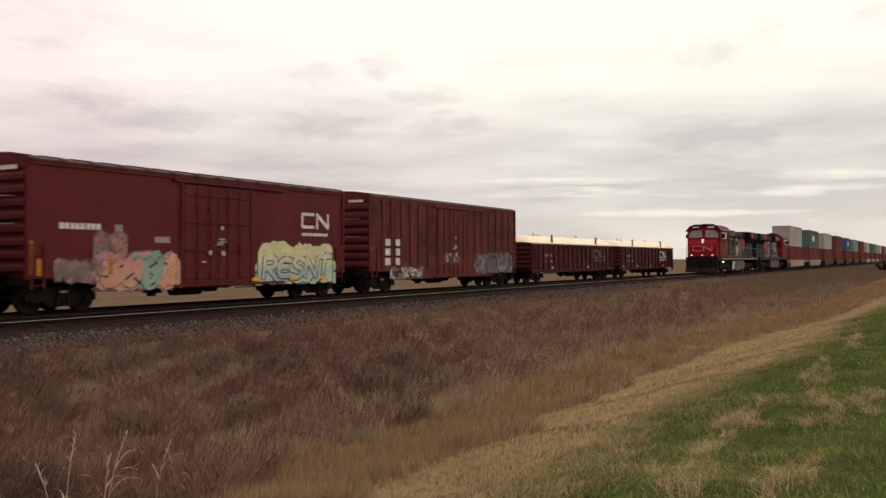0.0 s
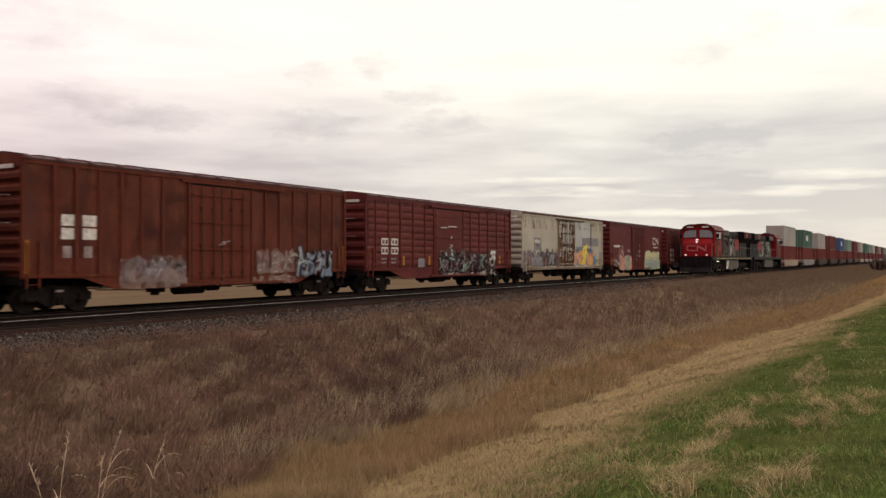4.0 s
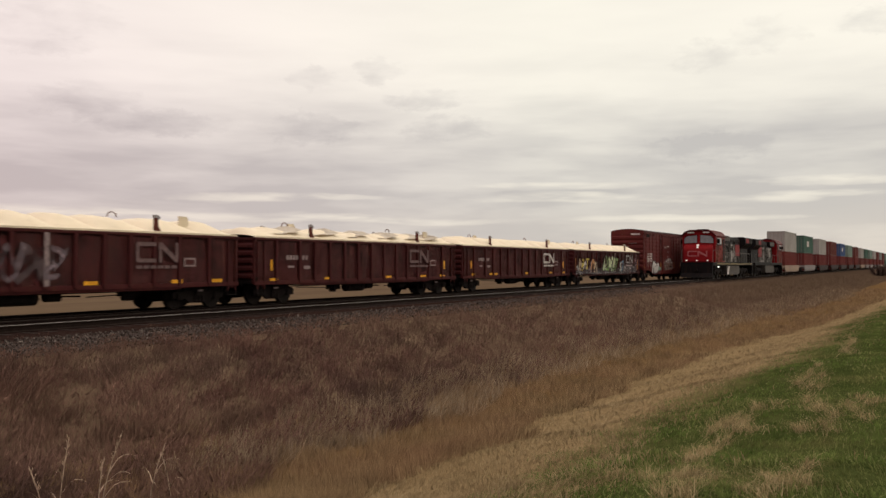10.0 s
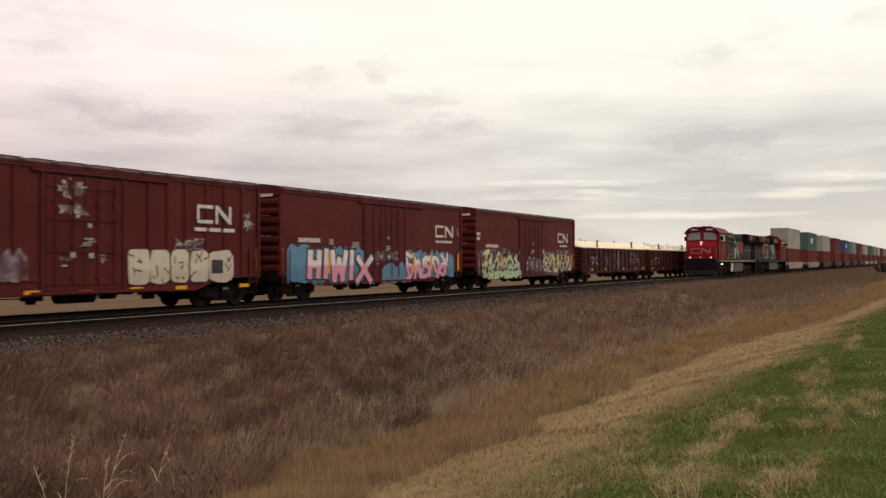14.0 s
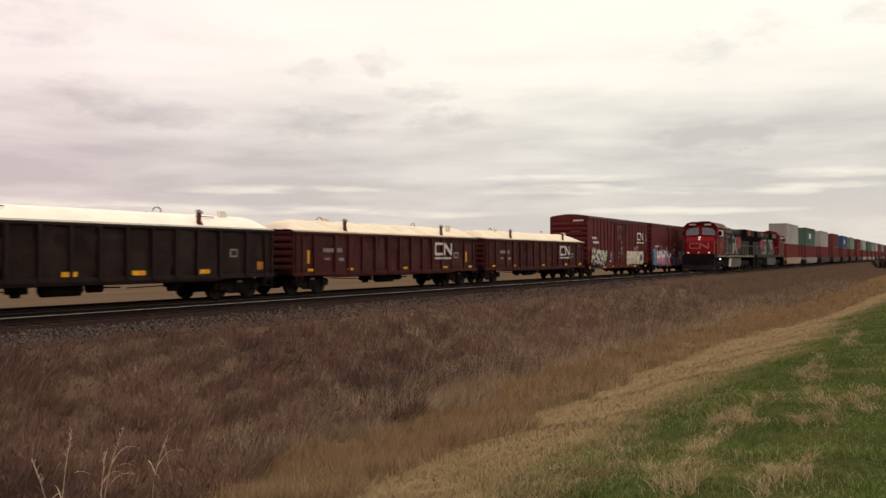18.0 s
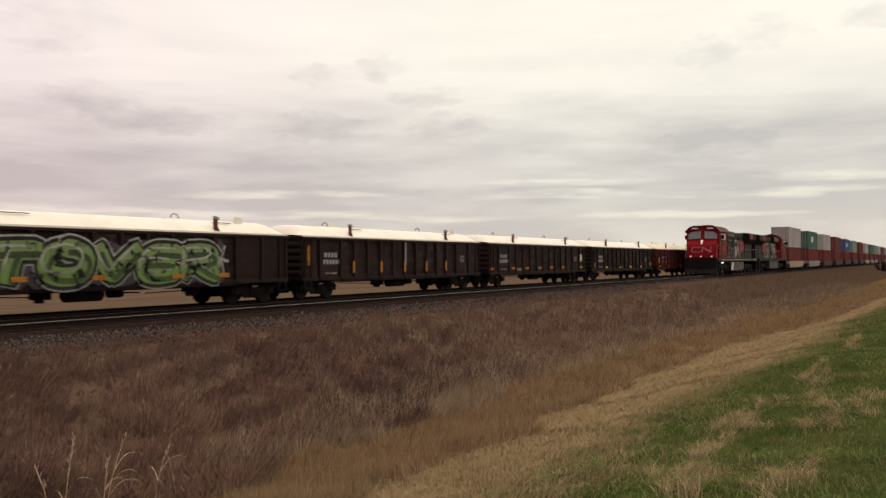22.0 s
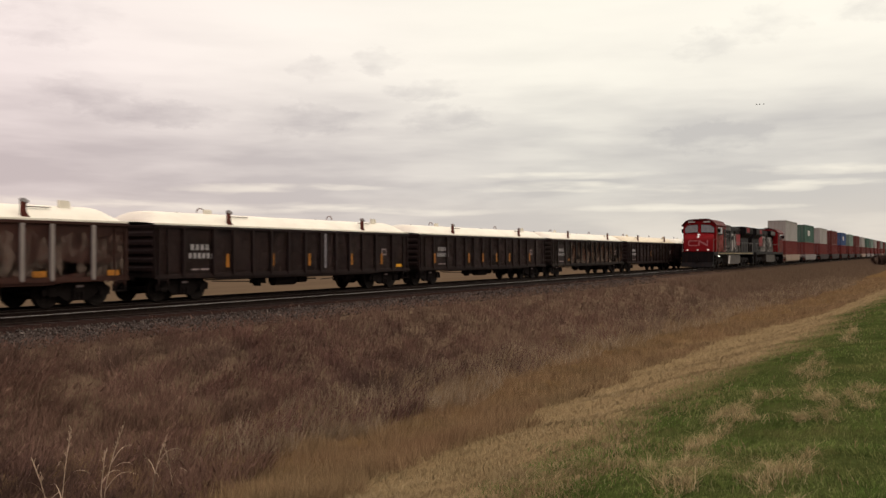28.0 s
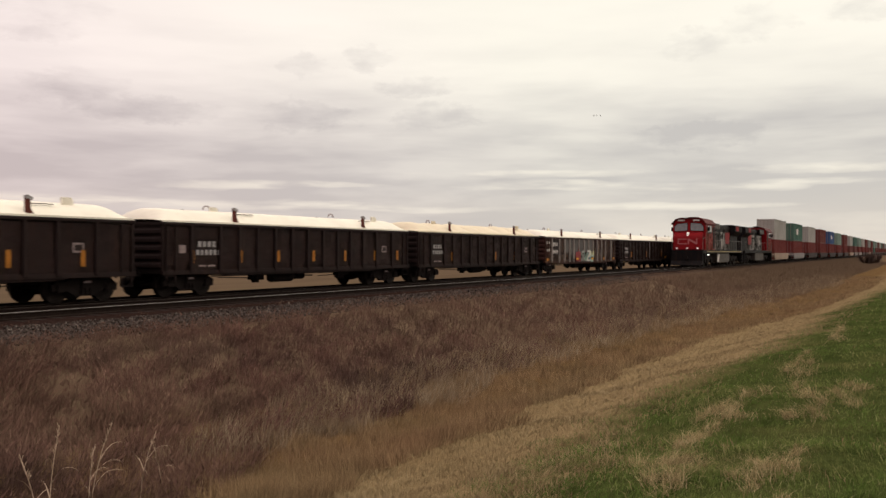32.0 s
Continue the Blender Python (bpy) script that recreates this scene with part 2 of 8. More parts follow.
M = {
    "oxide": paint("oxide_paint", (0.083, 0.0152, 0.0150), 0.3),
    "oxide_light": paint("faded_oxide_paint", (0.092, 0.019, 0.017), 0.4, fade=(1.1, 1.15, 1.15)),
    "oxide_rust": paint("rusted_oxide_paint", (0.095, 0.022, 0.013), 0.75, 0.4, rusty=(0.16, 0.06, 0.025)),
    "oxide_gon": paint("oxide_gondola_paint", (0.052, 0.0125, 0.012), 0.4, 0.5),
    "black_car": paint("black_car_paint", (0.0175, 0.0110, 0.0100), 0.55, 0.4, rusty=(0.055, 0.026, 0.016)),
    "black_worn": paint("worn_black_paint", (0.020, 0.0155, 0.013), 0.9, 0.4, rusty=(0.10, 0.055, 0.035)),
    "brown_worn": paint("rusted_brown_paint", (0.034, 0.016, 0.012), 0.8, 0.5, rusty=(0.055, 0.024, 0.015), fade=(1.4, 1.3, 1.3)),
    "grey_worn": paint("weathered_grey_paint", (0.115, 0.105, 0.098), 0.6, 0.45, rusty=(0.055, 0.030, 0.020)),
    "post_grey": paint("grey_post_paint", (0.25, 0.215, 0.19), 0.9, 0.5),
    "white_car": paint("stained_cream_paint", (0.355, 0.32, 0.255), 0.55, 0.25, rusty=(0.16, 0.08, 0.035)),
    "white_door": paint("rusted_white_door_paint", (0.34, 0.33, 0.30), 0.95, 0.3, rusty=(0.12, 0.05, 0.025)),
    "rust": metal("rusty_steel", (0.055, 0.026, 0.016), 0.8),
    "under": metal("grimy_running_gear", (0.0125, 0.0092, 0.0082), 0.85),
    "tread": metal("worn_wheel_steel", (0.016, 0.012, 0.010), 0.6, 0.2),
    "roof": paint("roof_paint", (0.062, 0.030, 0.030), 0.6, 0.5),
    "letter": metal("white_lettering", (0.48, 0.44, 0.40), 0.7),
    "letter_dim": metal("faded_lettering", (0.22, 0.17, 0.16), 0.7),
    "yellow": metal("yellow_reflector", (0.60, 0.28, 0.02), 0.5),
    "orange": metal("orange_reflector", (0.31, 0.12, 0.02), 0.5),
    "grey_patch": metal("grey_paint_patch", (0.17, 0.155, 0.16), 0.7),
    "cover": None, "cover_white": None, "bracket": metal("dark_red_bracket", (0.085, 0.025, 0.018), 0.7),
    "steel": None,
    "mist_rust": mist("rust_bloom", (0.16, 0.066, 0.026), 0.43, 0.62, 3.2, (1, 1, 0.6)),
    "mist_run": mist("rust_runs", (0.19, 0.10, 0.045), 0.50, 0.78, 2.2, (2.4, 1, 0.35), 0.6),
    "mist_dirt": mist("road_dirt", (0.058, 0.033, 0.026), 0.40, 0.80, 1.6, (1, 1, 2.0), 0.5),
    "mist_wash": mist("chalky_runs", (0.13, 0.070, 0.062), 0.42, 0.85, 1.1, (2.5, 1, 0.5), 0.45),
    "mist_soot": mist("sooty_film", (0.016, 0.011, 0.010), 0.45, 0.9, 0.7, (1, 1, 1.6), 0.4),
    "rust_edge": paint("half_rusted_edge", (0.20, 0.14, 0.095), 0.95, 0.4, rusty=(0.10, 0.042, 0.02)),
    "letter_mid": metal("greyed_lettering", (0.27, 0.25, 0.24), 0.8),
    "letter_faint": metal("worn_away_lettering", (0.13, 0.085, 0.08), 0.8),
    "mist_oxide": mist("flaked_oxide", (0.055, 0.0135, 0.0125), 0.53, 0.63, 3.2, (1, 1, 1), 0.9),
    "mist_smear": mist("pale_smears", (0.22, 0.155, 0.12), 0.46, 0.74, 2.4, (1.6, 1, 0.7), 0.6),
    "mist_brown": mist("flaked_rust_patches", (0.085, 0.040, 0.025), 0.46, 0.62, 1.3, (1, 1, 0.8), 0.85),
}


def cover_mat(name, base, stain):
    n = Nodes(name)
    c = n.mix(n.step(n.noise(0.7, 4), 0.35, 0.7), base, tone(base, 0.86))
    c = n.mix(n.step(n.noise(2.2, 5, 0.7, (1, 1, 2)), 0.55, 0.8, 0, 0.5), c, stain)
    return n.done(c, 0.6, 0.0, n.noise(6, 4), 0.2, 0.02)


M["cover"] = cover_mat("cream_tarpaulin", (0.62, 0.525, 0.37), (0.38, 0.30, 0.20))
M["cover_white"] = cover_mat("white_fibreglass", (0.70, 0.645, 0.53), (0.46, 0.40, 0.30))
M["cover_grey"] = cover_mat("weathered_tarpaulin", (0.38, 0.32, 0.24), (0.17, 0.13, 0.09))
M["steel"] = metal("rail_steel", (0.014, 0.009, 0.007), 0.85)
# one rail-head steel twice: with the sky's glint painted in, and without
M["railhead_glint"] = metal("polished_rail_head_glint", (0.30, 0.275, 0.25), 0.5, 0.2)
M["railhead_dark"] = metal("dark_rail_head", (0.022, 0.017, 0.014), 0.8, 0.0)


# ---- geometry helpers ----
def box(bm, x0, x1, y0, y1, z0, z1):
    v = [bm.verts.new(p) for p in ((x0, y0, z0), (x1, y0, z0), (x1, y1, z0), (x0, y1, z0), (x0, y0, z1), (x1, y0, z1), (x1, y1, z1), (x0, y1, z1))]
    for q in ((0, 3, 2, 1), (4, 5, 6, 7), (0, 1, 5, 4), (1, 2, 6, 5), (2, 3, 7, 6), (3, 0, 4, 7)):
        bm.faces.new([v[i] for i in q])
    return v


def prism(bm, outline, a, b, axis="y"):
    """Extrudes an outline from a to b: (x, z) pairs along y, (y, z) along x, (x, y) along z."""
    def at(p, d):
        return (p[0], d, p[1]) if axis == "y" else (d, p[0], p[1]) if axis == "x" else (p[0], p[1], d)
    lo, hi = [bm.verts.new(at(p, a)) for p in outline], [bm.verts.new(at(p, b)) for p in outline]
    n = len(outline)
    for i in range(n):
        bm.faces.new((lo[i], lo[(i + 1) % n], hi[(i + 1) % n], hi[i]))
    bm.faces.new(lo[::-1])
    bm.faces.new(hi)


def tube(bm, p, q, r, n=8):
    """A rod from p to q."""
    p, q = Vector(p), Vector(q)
    turn = (q - p).to_track_quat("Z", "Y").to_matrix()
    ring = [turn @ Vector((r * math.cos(2 * math.pi * i / n), r * math.sin(2 * math.pi * i / n), 0)) for i in range(n)]
    lo, hi = [bm.verts.new(p + v) for v in ring], [bm.verts.new(q + v) for v in ring]
    for i in range(n):
        bm.faces.new((lo[i], lo[(i + 1) % n], hi[(i + 1) % n], hi[i]))
    bm.faces.new(lo[::-1])
    bm.faces.new(hi)


def shape(name, bm, material, bevel=0.0):
    me = bpy.data.meshes.new(name)
    if bevel:
        bmesh.ops.bevel(bm, geom=bm.edges[:], offset=bevel, segments=1, affect="EDGES", clamp_overlap=True)
    bmesh.ops.recalc_face_normals(bm, faces=bm.faces[:])
    bm.to_mesh(me)
    bm.free()
    me.materials.append(material)
    return me


def place(name, me, parent=None, at=(0, 0, 0), label=""):
    ob = new(name, me)
    ob.location = at
    if parent is not None:
        ob.parent = parent
    return tagged(ob, label)


def part(name, bm, material, parent=None, label="", bevel=0.0, at=(0, 0, 0)):
    return place(name, shape(name, bm, material, bevel), parent, at, label)


def slab(x0, x1, y0, y1, z0, z1):
    bm = bmesh.new()
    box(bm, x0, x1, y0, y1, z0, z1)
    return bm


def mesh_np(name, verts, tris, material):
    """A mesh straight from arrays of corners and triangles."""
    me = bpy.data.meshes.new(name)
    me.vertices.add(len(verts))
    me.vertices.foreach_set("co", np.ascontiguousarray(verts, np.float32).ravel())
    me.loops.add(tris.size)
    me.loops.foreach_set("vertex_index", np.ascontiguousarray(tris, np.int32).ravel())
    me.polygons.add(len(tris))
    me.polygons.foreach_set("loop_start", np.arange(0, tris.size, tris.shape[1], dtype=np.int32))
    me.update(calc_edges=True)
    me.materials.append(material)
    return me


# ---- ground ----
RAIL_Y, TRACK2_Y, GAUGE = 19.72, 23.85, 0.7175
# the rail tops of the far track lie a little lower
TRACK2_Z = -0.12
PROFILE_Y = np.array([-400, -40, -6, -1.5, 1.2, 2.9, 4.5, 6.5, 8.3, 10.2, 12.5, 15.0, 16.6, 17.9, 18.25, 21.2, 22.2, 25.6, 26.2, 28.6, 31, 3600])
PROFILE_Z = np.array([-1.0, -0.9, -0.35, -0.2, -0.24, -0.42, -0.78, -1.38, -1.78, -1.83, -1.45, -0.82, -0.5, -0.235, -0.182, -0.182, -0.302, -0.302, -0.38, -0.95, -1.05, -1.05])


def smooth_noise(x, y, seed, size):
    """Cheap rolling unevenness from a few crossing waves."""
    r = np.random.RandomState(seed)
    out = np.zeros(np.shape(x))
    for k in range(7):
        a, w, ph = r.uniform(0, 2 * math.pi), r.uniform(0.6, 2.2) / size, r.uniform(0, 6.3)
        out += np.sin((x * np.cos(a) + y * np.sin(a)) * w * 2 * math.pi + ph) / 7
    return out


def verge_y(x, y):
    """The verge and ditch bear away from the tracks a little: y taken across them."""
    return y + 0.042 * np.clip(x, -20, 90) * np.clip((13 - y) / 8, 0, 1)


# where lawn gives way to straw, and straw to the ditch growth: y over x
EDGE_X = [0, 7, 10, 14, 18, 24, 32, 48, 80, 120]
LAWN_Y = [2.0, 3.1, 3.47, 3.46, 2.92, 2.7, 2.47, 2.14, 1.0, 1.0]
STRAW_Y = [5.61, 6.51, 6.51, 6.79, 7.15, 7.01, 7.23, 4.6, 4.15, 4.15]


def lawn_y(x):
    return np.interp(x, EDGE_X, LAWN_Y)


def straw_y(x):
    return np.interp(x, EDGE_X, STRAW_Y)


def ground_z(x, y):
    z = np.interp(verge_y(x, y), PROFILE_Y, PROFILE_Z)
    rough = np.clip((17.0 - y) / 3, 0, 1) * np.clip((y + 60) / 50, 0, 1)
    return z + rough * (0.13 * smooth_noise(x, y, 3, 9.0) + 0.05 * smooth_noise(x, y, 4, 2.2))


def ground_mat():
    n = Nodes("verge_ditch_and_field")
    x, y = n.axis(0, "World"), n.axis(1, "World")
    # the same bearing away as in verge_y
    k = n.step(y, 5, 13, 0.042, 0.0)
    xc = n.step(x, -20, 90, -20, 90)
    w = n.calc("ADD", y, n.calc("MULTIPLY", xc, k))
    wander = n.step(n.noise(0.35, 4, 0.6, space="World"), 0.3, 0.7, -0.7, 0.7)
    w = n.calc("ADD", w, wander)
    past_lawn = n.calc("SUBTRACT", n.calc("ADD", y, wander), n.curve(x, EDGE_X, LAWN_Y))
    past_straw = n.calc("SUBTRACT", n.calc("ADD", y, wander), n.curve(x, EDGE_X, STRAW_Y))
    fine = n.noise(14, 5, 0.7, space="World")
    mid = n.noise(1.6, 5, 0.65, space="World")
    green = n.mix(n.step(mid, 0.35, 0.7), (0.026, 0.036, 0.0095), (0.050, 0.058, 0.018))
    green = n.mix(n.step(n.noise(0.55, 4, 0.65, space="World"), 0.55, 0.72, 0, 0.45), green, (0.090, 0.075, 0.030))
    straw = n.mix(n.step(fine, 0.3, 0.7), (0.135, 0.093, 0.046), (0.22, 0.157, 0.082))
    ochre = n.mix(n.step(mid, 0.3, 0.7), (0.07, 0.040, 0.018), (0.13, 0.08, 0.036))
    brown = n.mix(n.step(mid, 0.3, 0.7), (0.070, 0.047, 0.030), (0.13, 0.090, 0.058))
    c = n.mix(n.step(past_lawn, -0.5, 0.5), green, straw)
    c = n.mix(n.step(past_straw, -1.0, 1.2), c, ochre)
    c = n.mix(n.step(w, 10.4, 12.4), c, brown)
    stone = n.mix(n.step(n.noise(22, 4, 0.7, space="World"), 0.35, 0.7), (0.023, 0.0165, 0.0142), (0.074, 0.055, 0.047))
    edge = n.calc("ADD", n.calc("SUBTRACT", y, n.step(x, 0, 45, 0, 0.9)), n.step(mid, 0.3, 0.7, -0.4, 0.4))
    c = n.mix(n.step(edge, 16.2, 16.7), c, stone)
    # fouled ballast, its brown darkened further for the shade beneath the trains
    foul_and_shade = n.mix(n.step(n.noise(9, 4, 0.7, space="World"), 0.35, 0.7), (0.0135, 0.0080, 0.0066), (0.026, 0.0155, 0.0127))
    c = n.mix(n.step(n.calc("ADD", y, n.step(mid, 0.3, 0.7, -0.25, 0.25)), 17.55, 17.95), c, foul_and_shade)
    field = n.mix(n.step(n.noise(0.25, 5, 0.7, (0.25, 1.6, 1), "World"), 0.3, 0.7), (0.076, 0.052, 0.033), (0.106, 0.074, 0.047))
    c = n.mix(n.step(y, 26.4, 27.6), c, field)
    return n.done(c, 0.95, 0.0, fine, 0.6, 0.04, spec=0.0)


M["ground"] = ground_mat()


def build_ground():
    xs = np.unique(np.concatenate([np.linspace(-3500, -450, 12), np.linspace(-450, -30, 60), np.linspace(-30, 110, 421), np.linspace(110, 700, 120), np.linspace(700, 4500, 16)]))
    ys = np.unique(np.concatenate([np.linspace(-400, -6, 12), np.linspace(-6, 18, 121), np.linspace(18, 31, 40), np.linspace(31, 200, 20), np.linspace(200, 3600, 12)]))
    gx, gy = np.meshgrid(xs, ys, indexing="ij")
    gz = ground_z(gx, gy)
    n, k = len(xs), len(ys)
    i = np.arange(n * k).reshape(n, k)
    quads = np.stack([i[:-1, :-1], i[1:, :-1], i[1:, 1:], i[:-1, 1:]], -1).reshape(-1, 4)
    me = mesh_np("ground", np.stack([gx, gy, gz], -1).reshape(-1, 3), quads, M["ground"])
    me.polygons.foreach_set("use_smooth", np.ones(len(me.polygons), bool))
    return tagged(new("ground", me), "grassy verge, brown ditch, ballast bed and pale stubble field", "ground", kind="structure")


build_ground()


# ---- tracks ----
def rail_outline(y):
    return [(y - 0.075, -0.172), (y + 0.075, -0.172), (y + 0.07, -0.155), (y + 0.012, -0.13), (y + 0.012, -0.05), (y + 0.036, -0.036), (y + 0.030, -0.008),
            (y - 0.030, -0.008), (y - 0.036, -0.036), (y - 0.012, -0.05), (y - 0.012, -0.13), (y - 0.07, -0.155)]


def build_track(name, yc, zc=0.0):
    root = tagged(new(name), "straight railway track with steel rails on a stone ballast bed", "railway track", kind="structure")
    for s in (-GAUGE, GAUGE):
        bm = bmesh.new()
        prism(bm, rail_outline(yc + s), -500, 1500, "x")
        rail = part("rail", bm, M["steel"], root, "rust-brown steel rail")
        # only the near head gets the painted glint; all four are alike
        near = yc == RAIL_Y and s < 0
        part("rail_head", slab(-500, 1500, yc + s - (0.0362 if near else 0.034), yc + s + 0.034, -0.0035 if near else -0.0065, 0), M["railhead_glint" if near else "railhead_dark"], rail, "running surface of the rail, sky glint painted pale" if near else "running surface of the rail, painted dark without glint")
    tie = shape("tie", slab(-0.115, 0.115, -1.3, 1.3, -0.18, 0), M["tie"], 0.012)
    r = random.Random(int(yc))
    for i in range(140):
        ob = place("tie", tie, root, (-14 + 0.56 * i + r.uniform(-0.03, 0.03), yc + r.uniform(-0.05, 0.05), -0.178))
        ob.rotation_euler[2] = r.uniform(-0.02, 0.02)
    bm = bmesh.new()
    for i in range(1100):
        x = -14 + 0.56 * (140 + i) if i < 700 else -14 - 0.56 * (i - 699)
        box(bm, x - 0.115, x + 0.115, yc - 1.3, yc + 1.3, -0.36, -0.178)
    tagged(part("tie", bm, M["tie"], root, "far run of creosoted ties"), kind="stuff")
    root.matrix_basis = pose(0, 0, zc)


# creosote brown, taken darker to hold the trains' shade
M["tie"] = metal("shaded_creosoted_timber", (0.012, 0.0075, 0.006), 0.95, 0, 12)
build_track("track_1", RAIL_Y)
build_track("track_2", TRACK2_Y, TRACK2_Z)


def stones():
    """Loose crushed stone on the near shoulder of the bed."""
    r = np.random.RandomState(5)
    n = 26000
    x = -13 + 75 * r.rand(n) ** 1.4
    y = 16.5 + 1.4 * r.rand(n) ** 0.9
    keep = (np.abs(y - (RAIL_Y - GAUGE)) > 0.1)
    x, y = x[keep], y[keep]
    n = len(x)
    size = r.uniform(0.013, 0.032, n) * (1 + 0.6 * (r.rand(n) > 0.95))
    z = ground_z(x, y) + size * 0.35
    base = np.array([(1, 0, 0), (-1, 0, 0), (0, 1, 0), (0, -1, 0), (0, 0, 1), (0, 0, -1)], float)
    faces = np.array([(0, 2, 4), (2, 1, 4), (1, 3, 4), (3, 0, 4), (2, 0, 5), (1, 2, 5), (3, 1, 5), (0, 3, 5)])
    v = base[None] * size[:, None, None] * r.uniform(0.6, 1.4, (n, 6, 1)) + r.normal(0, 0.25, (n, 6, 3)) * size[:, None, None]
    v += np.stack([x, y, z], -1)[:, None]
    t = (faces[None] + 6 * np.arange(n)[:, None, None]).reshape(-1, 3)
    m = Nodes("crushed_stone")
    c = m.mix(m.calc("POWER", m.chance(True), 2.2), (0.019, 0.0140, 0.0120), (0.135, 0.110, 0.093))
    m.done(c, 0.9, spec=0.04)
    tagged(new("ballast_stones", mesh_np("ballast_stones", v.reshape(-1, 3), t, m.m)), "loose grey crushed stone beside the rail", "ballast", kind="stuff")


stones()


# ---- grass ----
def grass_mat(name, stops, patches=(), away=None, own=0.45):
    """Blade colours by chance, then drawn towards patch colours over the ground. A patch: noise scale, shift, colour, share."""
    n = Nodes(name)
    ramp = n.nt.nodes.new("ShaderNodeValToRGB")
    e = ramp.color_ramp.elements
    while len(e) < len(stops):
        e.new(0.5)
    for k, (p, c) in zip(e, stops):
        k.position, k.color = p, (*c, 1)
    n.put(n.chance(True), ramp.inputs[0])
    c = ramp.outputs[0]
    for scale, wide, rgb, share in patches:
        c = n.mix(n.step(n.noise(scale, 4, 0.6, (1, wide, 0.2), "World"), 0.44, 0.64, 0, share), c, rgb)
    if away:
        c = n.mix(n.step(n.axis(0, "World"), 15, 90, 0, 0.9), c, away)
    # fine blades pass light on, so they take the light of the whole sward more than of their own face
    g = n.nt.nodes.new("ShaderNodeNewGeometry")
    v = n.nt.nodes.new("ShaderNodeVectorMath")
    v.operation = "MULTIPLY_ADD"
    n.put(g.outputs["Normal"], v.inputs[0])
    v.inputs[1].default_value, v.inputs[2].default_value = (own, own, own), (0.0, -0.15, 1.05 - own)
    n.put(v.outputs[0], n.b.inputs["Normal"])
    n.done(c, 0.95, spec=0.0)
    return n.m


def blades(name, x, y, height, width, lean, material, label, seed, sink=0.03, fine=False, heads=0.0):
    """Tapering blades, each an island of its own: bent in three triangles, or fine in one."""
    r = np.random.RandomState(seed)
    n = len(x)
    a = r.uniform(0, 2 * math.pi, n)
    side = np.stack([np.cos(a), np.sin(a), np.zeros(n)], -1) * width[:, None]
    la = r.uniform(0, 2 * math.pi, n)
    way = np.stack([np.cos(la), np.sin(la), np.zeros(n)], -1) * (height * lean * np.abs(r.normal(0, 1, n)))[:, None]
    turn = 2.6 * smooth_noise(x, y, seed + 200, 3.5)
    way[:, 0] += height * lean * 0.5 * np.cos(turn)
    way[:, 1] += height * lean * 0.5 * np.sin(turn)
    up = np.zeros((n, 3))
    up[:, 2] = height
    foot = np.stack([x, y, ground_z(x, y) - sink], -1)
    midp = foot + 0.55 * up + 0.35 * way
    tip = foot + up * (1 - 0.3 * np.minimum(1, lean * 1.2)) + way
    if fine:
        v = np.stack([foot - side, foot + side, tip], 1)
        if heads:
            # feathery seed heads: short wide slips at some of the tips
            k = r.rand(n) < heads
            top, a = tip[k] + np.array([0, 0, 0.02]), r.uniform(0, 2 * math.pi, k.sum())
            wide = np.stack([np.cos(a), np.sin(a), r.uniform(-0.5, 0.5, len(a))], -1) * (2.2 * width[k])[:, None]
            low = top - up[k] * 0.16 - way[k] * 0.2
            v = np.concatenate([v, np.stack([low - wide, low + wide, top], 1)])
        t = np.arange(3 * len(v)).reshape(-1, 3)
    else:
        v = np.stack([foot - side, foot + side, midp - 0.75 * side, midp + 0.75 * side, tip], 1)
        t = np.array([(0, 1, 3), (0, 3, 2), (2, 3, 4)])[None] + 5 * np.arange(n)[:, None, None]
    ob = new(name, mesh_np(name, v.reshape(-1, 3), t.reshape(-1, 3), material))
    return tagged(ob, label, "grass", kind="stuff")


def scatter(n, seed, near, far, power=1.0):
    """Points over the fan of ground that lies before the path, thinning with distance."""
    r = np.random.RandomState(seed)
    d = near * (far / near) ** (r.rand(n) ** power)
    a = r.uniform(-3, 60, n)
    out = np.abs(r.normal(0, 13, n))
    a = np.radians(np.where(r.rand(n) < 0.16, np.where(r.rand(n) < 0.5, -3 - out, 60 + out), a))
    # a thinner scatter goes on beyond, round the standpoint
    k = n // 8
    d2 = 0.9 * (far / 0.9) ** np.sqrt(r.rand(k))
    a2 = np.radians(np.where(r.rand(k) < 0.5, r.uniform(-70, -3, k), r.uniform(60, 170, k)))
    x, y = np.concatenate([d * np.cos(a), d2 * np.cos(a2)]), np.concatenate([d * np.sin(a), d2 * np.sin(a2)])
    return x, y, np.concatenate([d, d2 + 6]), r


def clumpy(x, y, r, size, seed, floor=0.25):
    return r.rand(len(x)) < floor + (1 - floor) * np.clip(0.5 + 1.6 * smooth_noise(x, y, seed, size), 0, 1)


